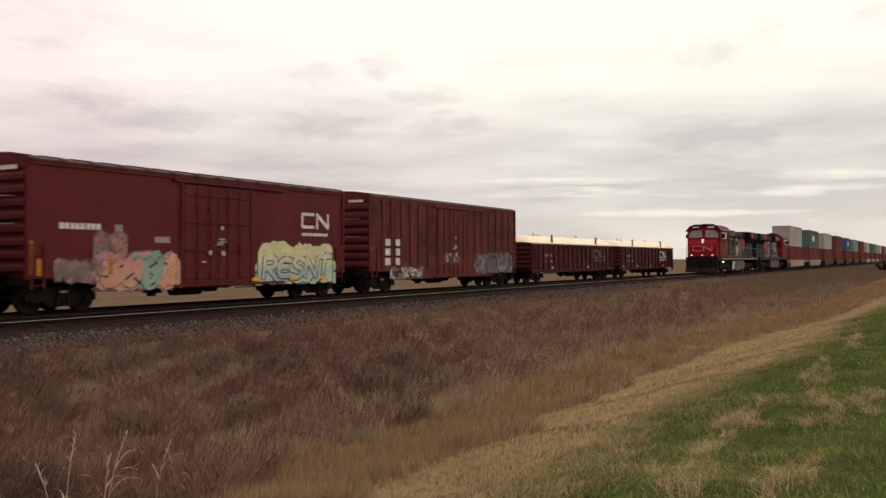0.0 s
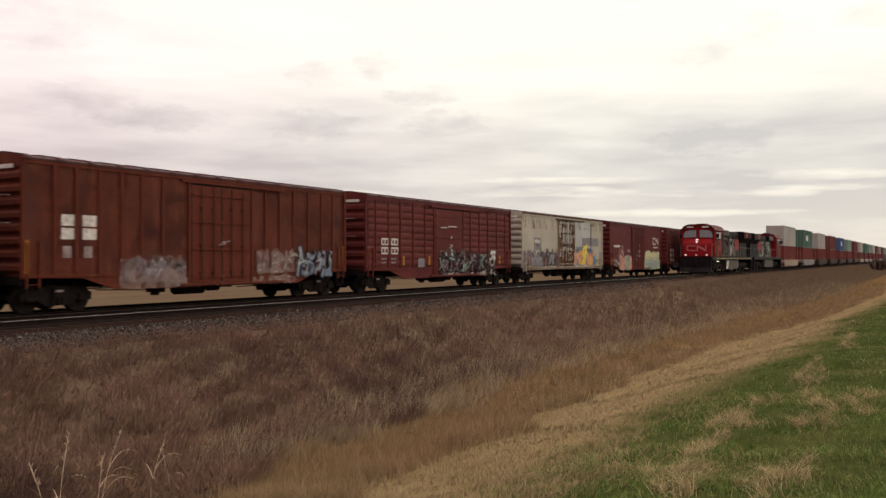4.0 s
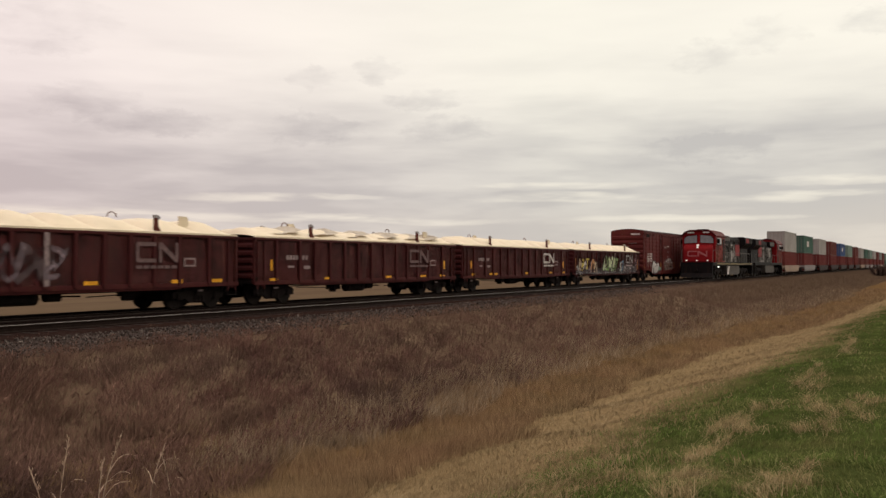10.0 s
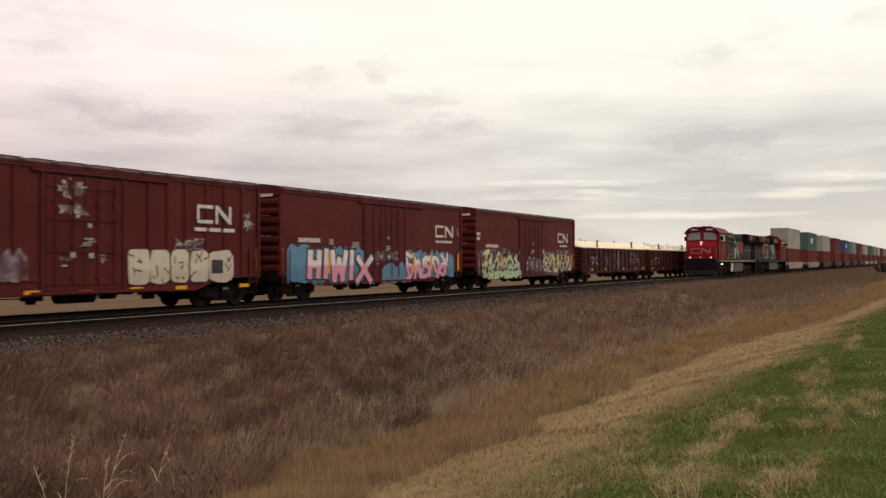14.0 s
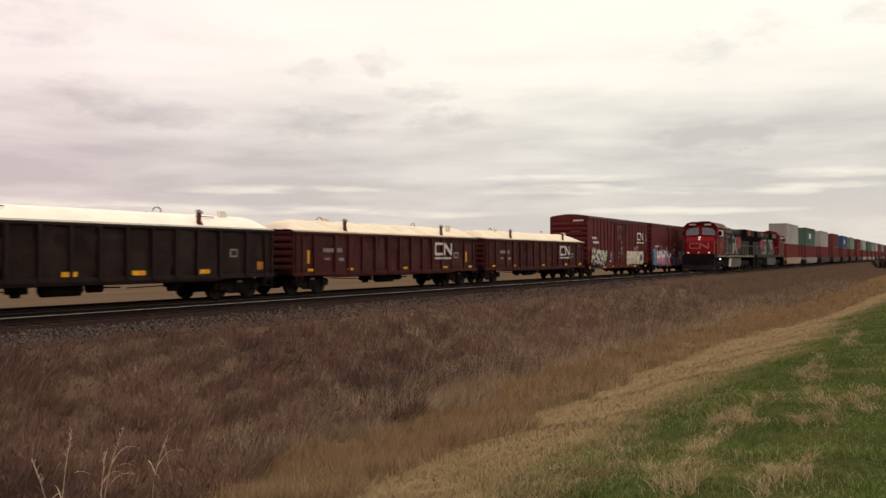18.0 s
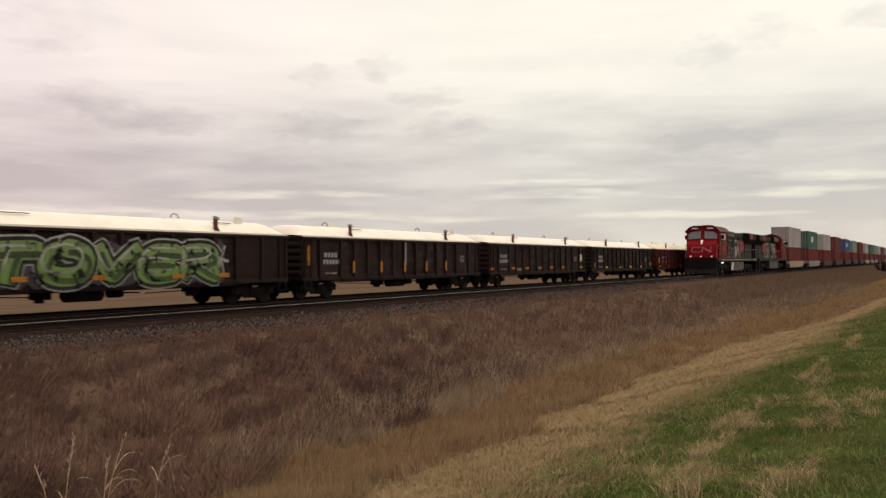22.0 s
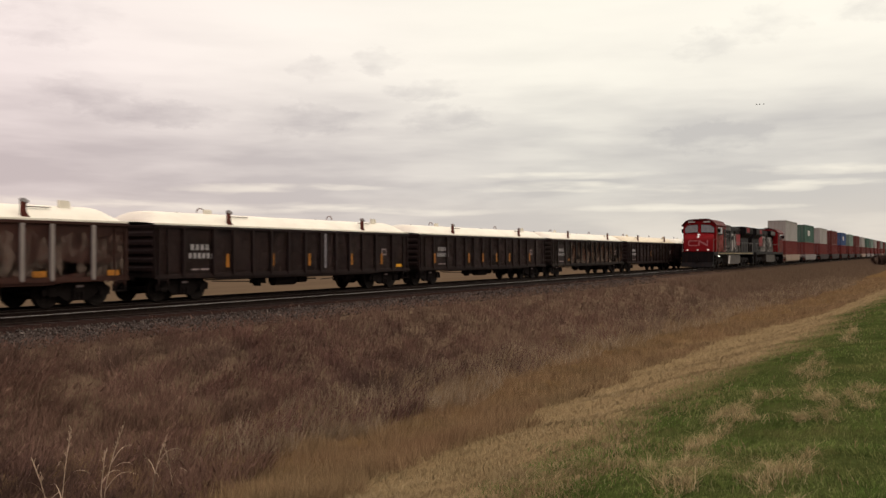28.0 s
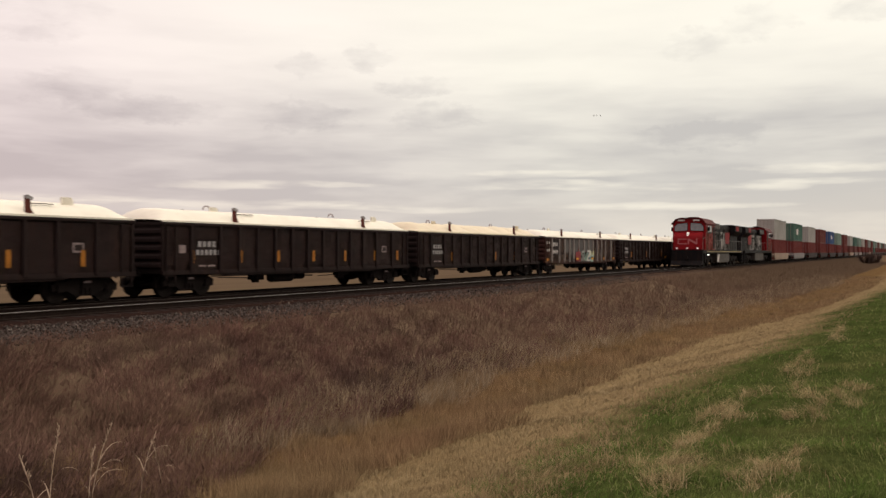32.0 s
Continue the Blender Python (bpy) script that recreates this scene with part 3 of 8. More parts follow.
def build_grass():
    # the 0.07 patch paints long dark strips as shaded hollows of the bank
    brown = grass_mat("dead_brown_grass", [(0.0, (0.050, 0.0266, 0.0203)), (0.4, (0.094, 0.0478, 0.0371)), (0.8, (0.139, 0.0746, 0.0589)), (1.0, (0.22, 0.135, 0.103))],
                      [(0.9, 1.0, (0.036, 0.021, 0.017), 0.45), (0.07, 4.0, (0.040, 0.025, 0.019), 0.5), (0.21, 1.4, (0.045, 0.029, 0.024), 0.6), (0.33, 1.0, (0.110, 0.053, 0.039), 0.4), (0.13, 2.0, (0.125, 0.082, 0.053), 0.45)], (0.106, 0.073, 0.046), 0.36)
    ochre = grass_mat("ochre_grass", [(0.0, (0.125, 0.078, 0.040)), (0.5, (0.168, 0.108, 0.056)), (1.0, (0.24, 0.165, 0.090))],
                      [(0.3, 1.6, (0.145, 0.080, 0.045), 0.55), (0.5, 1.0, (0.085, 0.066, 0.034), 0.45)])
    pale = grass_mat("pale_ditch_grass", [(0.0, (0.125, 0.088, 0.055)), (1.0, (0.26, 0.20, 0.13))], [(0.4, 1.5, (0.14, 0.095, 0.065), 0.5)])
    straw = grass_mat("straw_grass", [(0.0, (0.148, 0.106, 0.052)), (0.5, (0.188, 0.136, 0.0701)), (1.0, (0.252, 0.193, 0.107))],
                      [(0.5, 1.6, (0.125, 0.082, 0.040), 0.5), (0.22, 2.5, (0.25, 0.185, 0.105), 0.4), (1.1, 3.0, (0.105, 0.070, 0.033), 0.55)], own=0.32)
    green = grass_mat("green_grass", [(0.0, (0.0455, 0.0740, 0.0148)), (0.55, (0.0700, 0.102, 0.0230)), (0.88, (0.110, 0.134, 0.0380)), (1.0, (0.209, 0.198, 0.091))],
                      [(0.9, 1.0, (0.033, 0.053, 0.0105), 0.65), (0.45, 1.7, (0.130, 0.112, 0.045), 0.65)], own=0.22)
    tuft = grass_mat("bleached_tuft", [(0.0, (0.12, 0.090, 0.040)), (0.5, (0.19, 0.142, 0.070)), (1.0, (0.30, 0.235, 0.13))], own=0.3)
    # tall dead grass over the ditch and the bank of the tracks
    x, y, d, r = scatter(1250000, 11, 7.0, 190)
    w = verge_y(x, y)
    ok = (w > 9.9 + 0.9 * np.clip((x - 16) / 10, 0, 1) - 1.5 * np.clip((11.5 - x) / 3, 0, 1) + 1.0 * smooth_noise(x, y, 21, 6)) & (y < 17.05 + 0.8 * smooth_noise(x, y, 22, 3) + np.clip(x - 12, 0, 35) / 32) & clumpy(x, y, r, 1.1, 23, 0.2)
    x, y, d, w = x[ok], y[ok], d[ok], w[ok]
    h = (0.18 + 0.32 * r.rand(len(x)) ** 1.5) * (1 + 0.6 * smooth_noise(x, y, 24, 2.6) + 1.05 * smooth_noise(x, y, 26, 0.9)) * np.clip((18.0 - y) / 2.4, 0.30, 1)
    blades("dead_grass", x, y, h, 0.003 + 0.00023 * d, 0.55, brown, "tall dead reddish-brown grass over the ditch", 12, fine=True, heads=0.22)
    # thin weeds among the stones beside the rail
    r = np.random.RandomState(81)
    x = -13 + 75 * r.rand(22000) ** 1.3
    y = 16.6 + 1.7 * r.rand(len(x)) ** 1.6
    ok = smooth_noise(x, y, 82, 2.0) + 0.5 * smooth_noise(x, y, 84, 0.6) > -0.05 + 0.3 * (y - 16.9)
    x, y = x[ok], y[ok]
    blades("sparse_weeds", x, y, 0.05 + 0.16 * r.rand(len(x)) ** 2, 0.004 + 0.0002 * np.abs(x), 0.6, brown, "thin dry weeds among the ballast stones", 83, fine=True)
    # the same grass thinning out into the distance
    r = np.random.RandomState(13)
    x = 60 * (300 / 60) ** r.rand(110000)
    y = r.uniform(8, 18.1, len(x))
    h = (0.14 + 0.24 * r.rand(len(x))) * (1 + 0.6 * smooth_noise(x, y, 25, 6)) * np.clip((18.6 - y) / 2.4, 0.35, 1)
    blades("distant_grass", x, y, h, 0.0002 * x, 0.7, brown, "dead brown grass along the distant bank", 14, fine=True)
    # pale matted growth along the bottom of the ditch
    x, y, d, r = scatter(420000, 71, 7.0, 120)
    w = verge_y(x, y)
    ok = (np.abs(w - 10.3 - 0.7 * np.clip((x - 16) / 10, 0, 1) - 0.6 * smooth_noise(x, y, 72, 7)) < (0.95 + 0.5 * smooth_noise(x, y, 73, 2.5)) * np.clip((x - 9.0) / 3, 0.0, 1)) & clumpy(x, y, r, 1.5, 74, 0.35)
    x, y, d = x[ok], y[ok], d[ok]
    blades("pale_grass", x, y, 0.28 + 0.30 * r.rand(len(x)), 0.003 + 0.00024 * d, 0.55, pale, "pale matted grass along the ditch bottom", 75, fine=True)
    # the ochre growth on the near slope of the ditch
    x, y, d, r = scatter(700000, 31, 4.5, 130)
    w = verge_y(x, y)
    ok = (y > straw_y(x) - 0.6 + 0.9 * smooth_noise(x, y, 32, 4)) & (w < 10.9 + 0.6 * np.clip((x - 16) / 10, 0, 1) + 1.0 * smooth_noise(x, y, 33, 5)) & clumpy(x, y, r, 1.0, 34, 0.4)
    x, y, d = x[ok], y[ok], d[ok]
    h = (0.14 + 0.22 * r.rand(len(x))) * (1 + 0.45 * smooth_noise(x, y, 35, 1.6))
    blades("ochre_grass", x, y, h, 0.0026 + 0.00024 * d, 0.5, ochre, "ochre dry grass on the side of the ditch", 36, fine=True)
    # mown straw along the edge of the lawn
    x, y, d, r = scatter(330000, 41, 2.6, 90)
    into = y - lawn_y(x)
    ok = (into > -0.5 + 0.7 * smooth_noise(x, y, 42, 2.5) + 0.5 * r.normal(0, 0.4, len(x))) & (y < straw_y(x) + 0.6 * smooth_noise(x, y, 43, 4) + 0.9 * r.normal(0, 0.5, len(x)))
    x, y, d = x[ok], y[ok], d[ok]
    h = (0.03 + 0.07 * r.rand(len(x))) * (1 + 0.6 * smooth_noise(x, y, 44, 1.1))
    blades("straw_grass", x, y, h, 0.0016 + 0.00026 * d, 0.8, straw, "flattened pale straw-coloured grass", 45, 0.01)
    # the green verge with its dry tufts
    x, y, d, r = scatter(500000, 51, 1.1, 80)
    ok = (y < lawn_y(x) + 0.2 + 0.7 * smooth_noise(x, y, 52, 2.2) + 0.45 * r.normal(0, 0.5, len(x))) & clumpy(x, y, r, 0.7, 53, 0.5)
    x, y, d = x[ok], y[ok], d[ok]
    h = (0.03 + 0.055 * r.rand(len(x))) * (1 + 0.7 * smooth_noise(x, y, 54, 0.9))
    blades("green_grass", x, y, h, 0.0012 + 0.00026 * d, 1.0, green, "short green spring grass on the verge", 55, 0.01)
    x, y, d, r = scatter(115000, 61, 1.1, 60)
    into = y - lawn_y(x)
    ok = (into < 0.3) & (0.8 * smooth_noise(0.55 * x, y, 62, 1.5) + 0.45 * smooth_noise(x, y, 63, 0.7) > 0.40 - 0.35 * np.clip(1.0 + into, 0, 1) + 0.25 * r.normal(0, 0.5, len(x)))
    x, y, d = x[ok], y[ok], d[ok]
    h = (0.03 + 0.10 * r.rand(len(x))) * (1 + 0.7 * smooth_noise(x, y, 65, 0.8))
    blades("dry_tufts", x, y, h, 0.0013 + 0.00024 * d, 0.8, straw, "dry straw tufts among the green grass", 64, 0.01)
    # larger tufts of last year's growth
    tufts = [(9.8, 2.07), (10.3, 2.10), (10.8, 2.03), (11.5, 1.90), (8.9, 2.0), (7.9, 1.87), (7.3, 1.80), (6.7, 1.74), (15.4, 1.65), (14.4, 1.76), (23.9, 1.74), (21.0, 1.70), (11.6, 0.98), (10.4, 0.99), (12.4, 0.84), (6.8, 0.92), (13.6, 1.57), (7.0, 1.0)]
    r = np.random.RandomState(66)
    px, py = [], []
    for tx, ty in tufts:
        # each tuft: a few tight crowns and strays round them
        for _ in range(r.randint(4, 8)):
            cx, cy, k = tx + r.normal(0, 0.040 * tx), ty + r.normal(0, 0.13), r.randint(50, 150)
            px.append(cx + r.standard_t(3, k) * 0.010 * tx)
            py.append(cy + r.standard_t(3, k) * 0.032)
    px, py = np.concatenate(px), np.concatenate(py)
    h = (0.03 + 0.12 * r.rand(len(px)) ** 1.4) * (1 + 0.5 * smooth_noise(px, py, 68, 0.5))
    blades("verge_tuft", px, py, h, np.full(len(px), 0.0024), 1.7, tuft, "long tousled straw tufts standing in the verge", 67, 0.01)


build_grass()


# ---- running gear shared by the cars ----
WHEEL_R = 0.43
wheelsets = []


def disc(bm, x, y0, y1, z, r, n=20):
    ring = [(x + r * math.cos(2 * math.pi * i / n), z + r * math.sin(2 * math.pi * i / n)) for i in range(n)]
    prism(bm, ring, y0, y1, "y")


def wheelset_mesh(r=WHEEL_R):
    bm = bmesh.new()
    for s in (-1, 1):
        disc(bm, 0, s * (GAUGE - 0.01), s * (GAUGE + 0.10), 0, r, 24)
        disc(bm, 0, s * (GAUGE - 0.045), s * (GAUGE - 0.01), 0, r + 0.028, 24)
        disc(bm, 0, s * (GAUGE + 0.10), s * (GAUGE + 0.115), 0, r * 0.80, 16)
        disc(bm, 0, s * (GAUGE + 0.115), s * (GAUGE + 0.26), 0, 0.10, 12)
    tube(bm, (0, -GAUGE, 0), (0, GAUGE, 0), 0.085, 10)
    return shape("wheelset", bm, M["tread"])


def truck_mesh():
    frame_ = [(-1.20, 0.34), (-1.22, 0.56), (-1.05, 0.66), (-0.72, 0.66), (-0.36, 0.80), (0.36, 0.80), (0.72, 0.66), (1.05, 0.66), (1.22, 0.56), (1.20, 0.34),
              (0.98, 0.40), (0.74, 0.42), (0.40, 0.20), (-0.40, 0.20), (-0.74, 0.42), (-0.98, 0.40)]
    bm = bmesh.new()
    for s in (-1, 1):
        prism(bm, frame_, s * 0.93, s * 1.06, "y")
        for x in (-0.89, 0.89):
            box(bm, x - 0.14, x + 0.14, min(s * 0.9, s * 1.12), max(s * 0.9, s * 1.12), 0.34, 0.58)
        for x in (-0.16, 0.0, 0.16):
            tube(bm, (x, s * 1.09, 0.24), (x, s * 1.09, 0.52), 0.06, 8)
    box(bm, -0.2, 0.2, -1.15, 1.15, 0.46, 0.74)
    for x in (-0.45, 0.45):
        box(bm, x - 0.05, x + 0.05, -0.9, 0.9, 0.30, 0.42)
    tube(bm, (0, 0, 0.7), (0, 0, 0.86), 0.2, 12)
    return shape("truck", bm, M["under"])


WHEELSET, TRUCK = wheelset_mesh(), truck_mesh()
# a small pale strip on the near end of each truck's bolster
PALE_PLATE = shape("wear_plate", slab(-0.13, 0.13, -1.165, -1.155, 0.60, 0.67), M["letter_dim"])


def add_truck(car, x):
    truck = place("truck", TRUCK, car, (x, 0, TRACK2_Z))
    place("wear_plate", PALE_PLATE, truck)
    for d in (-0.89, 0.89):
        w = place("wheelset", WHEELSET, truck)
        w.matrix_parent_inverse = Matrix.Translation((d, 0, WHEEL_R))
        wheelsets.append(w)


def coupler_mesh():
    bm = bmesh.new()
    box(bm, -0.55, 0.12, -0.09, 0.09, 0.76, 0.94)
    box(bm, 0.10, 0.36, -0.15, 0.05, 0.72, 0.99)
    box(bm, 0.30, 0.44, 0.02, 0.16, 0.74, 0.97)
    box(bm, -0.15, 0.02, -0.22, 0.22, 0.66, 1.04)
    tube(bm, (0.05, 0.3, 0.95), (0.38, 0.22, 0.45), 0.025, 6)
    return shape("coupler", bm, M["under"])


COUPLER = coupler_mesh()


def hose_mesh():
    """The air hose that droops beside the coupler, with its angle cock."""
    bm = bmesh.new()
    pts = [(-0.12, 0.34, 0.74), (0.10, 0.34, 0.66), (0.24, 0.32, 0.48), (0.36, 0.28, 0.36), (0.50, 0.22, 0.34)]
    for p, q in zip(pts[:-1], pts[1:]):
        tube(bm, p, q, 0.028, 6)
    box(bm, -0.16, -0.04, 0.28, 0.40, 0.68, 0.80)
    return shape("air_hose", bm, M["under"])


def lever_mesh():
    """The uncoupling lever, which runs along the end sill to the side."""
    bm = bmesh.new()
    tube(bm, (0.10, -0.12, 0.99), (0.16, -0.55, 0.90), 0.016, 6)
    tube(bm, (0.16, -0.55, 0.90), (0.16, -1.32, 0.90), 0.016, 6)
    tube(bm, (0.16, -1.32, 0.90), (0.20, -1.36, 0.66), 0.016, 6)
    return shape("uncoupling_lever", bm, M["under"])


HOSE, LEVER = hose_mesh(), lever_mesh()


def add_couplers(car, h):
    for s in (-1, 1):
        for name, me in (("coupler", COUPLER), ("air_hose", HOSE), ("uncoupling_lever", LEVER)):
            c = place(name, me, car, (s * (h + 0.1), 0, -0.06))
            if s < 0:
                c.rotation_euler[2] = math.pi
        bm = bmesh.new()
        x = s * (h - 0.35)
        for dx in (-0.22, 0.22):
            box(bm, x + dx - 0.016, x + dx + 0.016, -1.47, -1.43, 0.32, 0.95)
        box(bm, x - 0.22, x + 0.22, -1.48, -1.40, 0.32, 0.35)
        part("sill_step", bm, M["under"], car)


def brake_gear(car, seed):
    """Air tank, cylinder, valve, rods and pipes slung below the floor."""
    r = random.Random(seed)
    x = r.uniform(-1.2, 0.2)
    bm = bmesh.new()
    tube(bm, (x - 0.75, -0.85, 0.44), (x + 0.55, -0.85, 0.44), 0.21, 12)
    tube(bm, (x - 0.82, -0.85, 0.44), (x - 0.75, -0.85, 0.44), 0.14, 12)
    tube(bm, (x + 0.55, -0.85, 0.44), (x + 0.62, -0.85, 0.44), 0.14, 12)
    for d in (-0.5, 0.3):
        box(bm, x + d - 0.03, x + d + 0.03, -1.08, -0.62, 0.40, 0.80)
    part("air_reservoir", bm, M["under"], car)
    bm = bmesh.new()
    tube(bm, (x + 1.0, -0.7, 0.46), (x + 1.5, -0.7, 0.46), 0.16, 10)
    tube(bm, (x + 1.5, -0.7, 0.46), (x + 2.3, -0.65, 0.44), 0.03, 6)
    box(bm, x + 1.1, x + 1.4, -0.8, -0.6, 0.5, 0.85)
    part("brake_cylinder", bm, M["under"], car)
    for a, b in ((-4.9, x - 1.6), (4.9, x + 2.3)):
        bm = bmesh.new()
        tube(bm, (a, -0.95, 0.50), (b, -0.95, 0.42), 0.018, 5)
        part("brake_rod", bm, M["under"], car)
    bm = bmesh.new()
    tube(bm, (-5.4, -1.10, 0.56), (5.4, -1.10, 0.56), 0.024, 6)
    for k in range(9):
        u = -4.8 + 1.2 * k
        box(bm, u - 0.02, u + 0.02, -1.13, -1.07, 0.54, 0.72)
    part("train_pipe", bm, M["under"], car)
    bm = bmesh.new()
    box(bm, x - 1.7, x - 1.25, -0.95, -0.5, 0.34, 0.70)
    box(bm, x - 1.6, x - 1.42, -0.85, -0.6, 0.24, 0.4)
    tube(bm, (x - 1.85, -0.8, 0.46), (x - 1.7, -0.8, 0.46), 0.09, 8)
    part("brake_valve", bm, M["under"], car)
    bm = bmesh.new()
    u = r.uniform(2.6, 3.4)
    box(bm, u, u + 0.7, -1.0, -0.7, 0.40, 0.56)
    tube(bm, (u + 0.1, -0.85, 0.34), (u + 0.55, -0.85, 0.34), 0.09, 8)
    part("slack_adjuster", bm, M["under"], car)
    part("center_sill", slab(-7.2, 7.2, -0.2, 0.2, 0.56, 0.98), M["under"], car)


def ladder(car, x, y, z0, z1, mat, wide=0.4, gap=0.42):
    """Rungs between two stiles, standing off the side."""
    bm = bmesh.new()
    s = -1 if y < 0 else 1
    for dx in (-wide / 2, wide / 2):
        box(bm, x + dx - 0.02, x + dx + 0.02, min(y, y + s * 0.06), max(y, y + s * 0.06), z0, z1)
    z = z0 + 0.1
    while z < z1:
        box(bm, x - wide / 2, x + wide / 2, min(y + s * 0.035, y + s * 0.06), max(y + s * 0.035, y + s * 0.06), z, z + 0.022)
        z += gap
    part("ladder", bm, mat, car)


# ---- marks on the sides ----
def mark(car, name, x0, x1, z0, z1, mat, face, lift=0.004, label=""):
    """A thin painted field on the near side, whose surface lies at y = face."""
    return part(name, slab(x0, x1, face - lift, face - lift + 0.003, z0, z1), mat, car, label)


def bars(car, x0, x1, z0, z1, face, n, mat, gap=0.2):
    """One row of lettering as plain bars."""
    w = (x1 - x0) / n
    for i in range(n):
        mark(car, "lettering", x0 + i * w, x0 + (i + 1 - gap) * w, z0, z1, mat, face)


def emblem(car, x0, x1, z0, z1, face, mat):
    """The owner's mark as plain thick bands."""
    w, h, t = x1 - x0, z1 - z0, 0.19 * (z1 - z0)
    a = x0 + 0.46 * w
    bm = bmesh.new()
    y0, y1 = face - 0.005, face - 0.002
    c = 0.5 * t
    prism(bm, [(x0 + c, z0), (a, z0), (a, z0 + t), (x0 + t, z0 + t), (x0 + t, z1 - t), (a, z1 - t), (a, z1), (x0 + c, z1), (x0, z1 - c), (x0, z0 + c)], y0, y1, "y")
    part("emblem", bm, mat, car, "white painted owner's mark")
    bm = bmesh.new()
    b = a + 0.07 * w
    prism(bm, [(b, z0), (b + t, z0), (b + t, z1 - 1.6 * t), (x1 - t, z0), (x1, z0), (x1, z1), (x1 - t, z1), (x1 - t, z0 + 1.6 * t), (b + t, z1), (b, z1)], y0, y1, "y")
    part("emblem", bm, mat, car, "white painted owner's mark")


GLYPHS = {"H": [(0, 0, 0, 1), (1, 0, 1, 1), (0, .5, 1, .5)], "I": [(.5, 0, .5, 1)], "W": [(0, 1, .2, 0), (.2, 0, .5, .7), (.5, .7, .8, 0), (.8, 0, 1, 1)], "X": [(0, 0, 1, 1), (0, 1, 1, 0)],
          "T": [(0, 1, 1, 1), (.5, 0, .5, 1)], "O": [(0, 0, 0, 1), (0, 1, 1, 1), (1, 1, 1, 0), (1, 0, 0, 0)], "V": [(0, 1, .5, 0), (.5, 0, 1, 1)], "E": [(0, 0, 0, 1), (0, 1, 1, 1), (0, .5, .8, .5), (0, 0, 1, 0)],
          "R": [(0, 0, 0, 1), (0, 1, 1, 1), (1, 1, 1, .5), (1, .5, 0, .5), (.3, .5, 1, 0)]}


def stroke(bm, x0, z0, x1, z1, wide, face, lift):
    d = Vector((x1 - x0, z1 - z0))
    d = d.normalized() if d.length else Vector((1, 0))
    e, n = d * wide * 0.5, Vector((-d.y, d.x)) * wide * 0.5
    p = [(x0 - e.x + n.x, z0 - e.y + n.y), (x0 - e.x - n.x, z0 - e.y - n.y), (x1 + e.x - n.x, z1 + e.y - n.y), (x1 + e.x + n.x, z1 + e.y + n.y)]
    prism(bm, p, face - lift, face - 0.001, "y")


def cloud(car, x0, x1, z0, z1, face, mat, seed, lift=0.004, bumps=None, name="graffiti_ground", rim=None, wide=0.06):
    """A wavy-edged field of sprayed paint."""
    r = random.Random(seed)
    n = bumps or max(6, int((x1 - x0) / 0.22))
    top = [(x0 + (x1 - x0) * i / n, z1 - abs(r.gauss(0, 0.14)) * (z1 - z0) - (0.12 if i in (0, n) else 0) * (z1 - z0)) for i in range(n + 1)]
    low = [(x0 + (x1 - x0) * i / n, z0 + abs(r.gauss(0, 0.07)) * (z1 - z0)) for i in range(n, -1, -1)]
    ring = [*low[::-1], *top[::-1]]
    if rim is not None:
        cx, cz, gx, gz = (x0 + x1) / 2, (z0 + z1) / 2, 1 + 2 * wide / (x1 - x0), 1 + 2 * wide / (z1 - z0)
        bm = bmesh.new()
        prism(bm, [(cx + (p[0] - cx) * gx, cz + (p[1] - cz) * gz) for p in ring], face - lift + 0.002, face - 0.001, "y")
        part("graffiti_outline", bm, rim, car)
    bm = bmesh.new()
    prism(bm, ring, face - lift, face - 0.001, "y")
    part(name, bm, mat, car)


# skeletons of rounded capital letters: runs of points in a unit cell
SKELETON = {"T": [[(-.05, .95), (.5, 1.0), (1.05, .97)], [(.5, .95), (.46, .5), (.5, 0)]], "O": [[(.45, 1), (.02, .85), (0, .2), (.45, 0), (.95, .15), (1, .8), (.6, 1), (.4, 1)]],
            "V": [[(-.05, 1.02), (.2, .5), (.45, 0)], [(.45, .0), (.7, .5), (1.05, 1.0)]], "E": [[(1.0, .92), (.3, 1), (.0, .6), (.05, .1), (.45, -.02), (1.05, .06)], [(.05, .5), (.5, .55), (.85, .5)]],
            "R": [[(.05, 0), (.08, .5), (.02, 1)], [(.05, .95), (.7, 1.02), (1, .75), (.75, .5), (.15, .46)], [(.35, .48), (.7, .2), (1.08, -.03)]],
            "S": [[(.95, .85), (.5, 1.03), (.03, .8), (.3, .55), (.75, .46), (1, .22), (.5, -.03), (.0, .12)]], "N": [[(.05, 0), (.05, 1)], [(.05, .95), (.5, .5), (.93, .05)], [(.95, 0), (.97, 1)]],
            "P": [[(.08, 0), (.05, 1)], [(.05, .95), (.75, 1.02), (1, .72), (.7, .45), (.12, .42)]]}


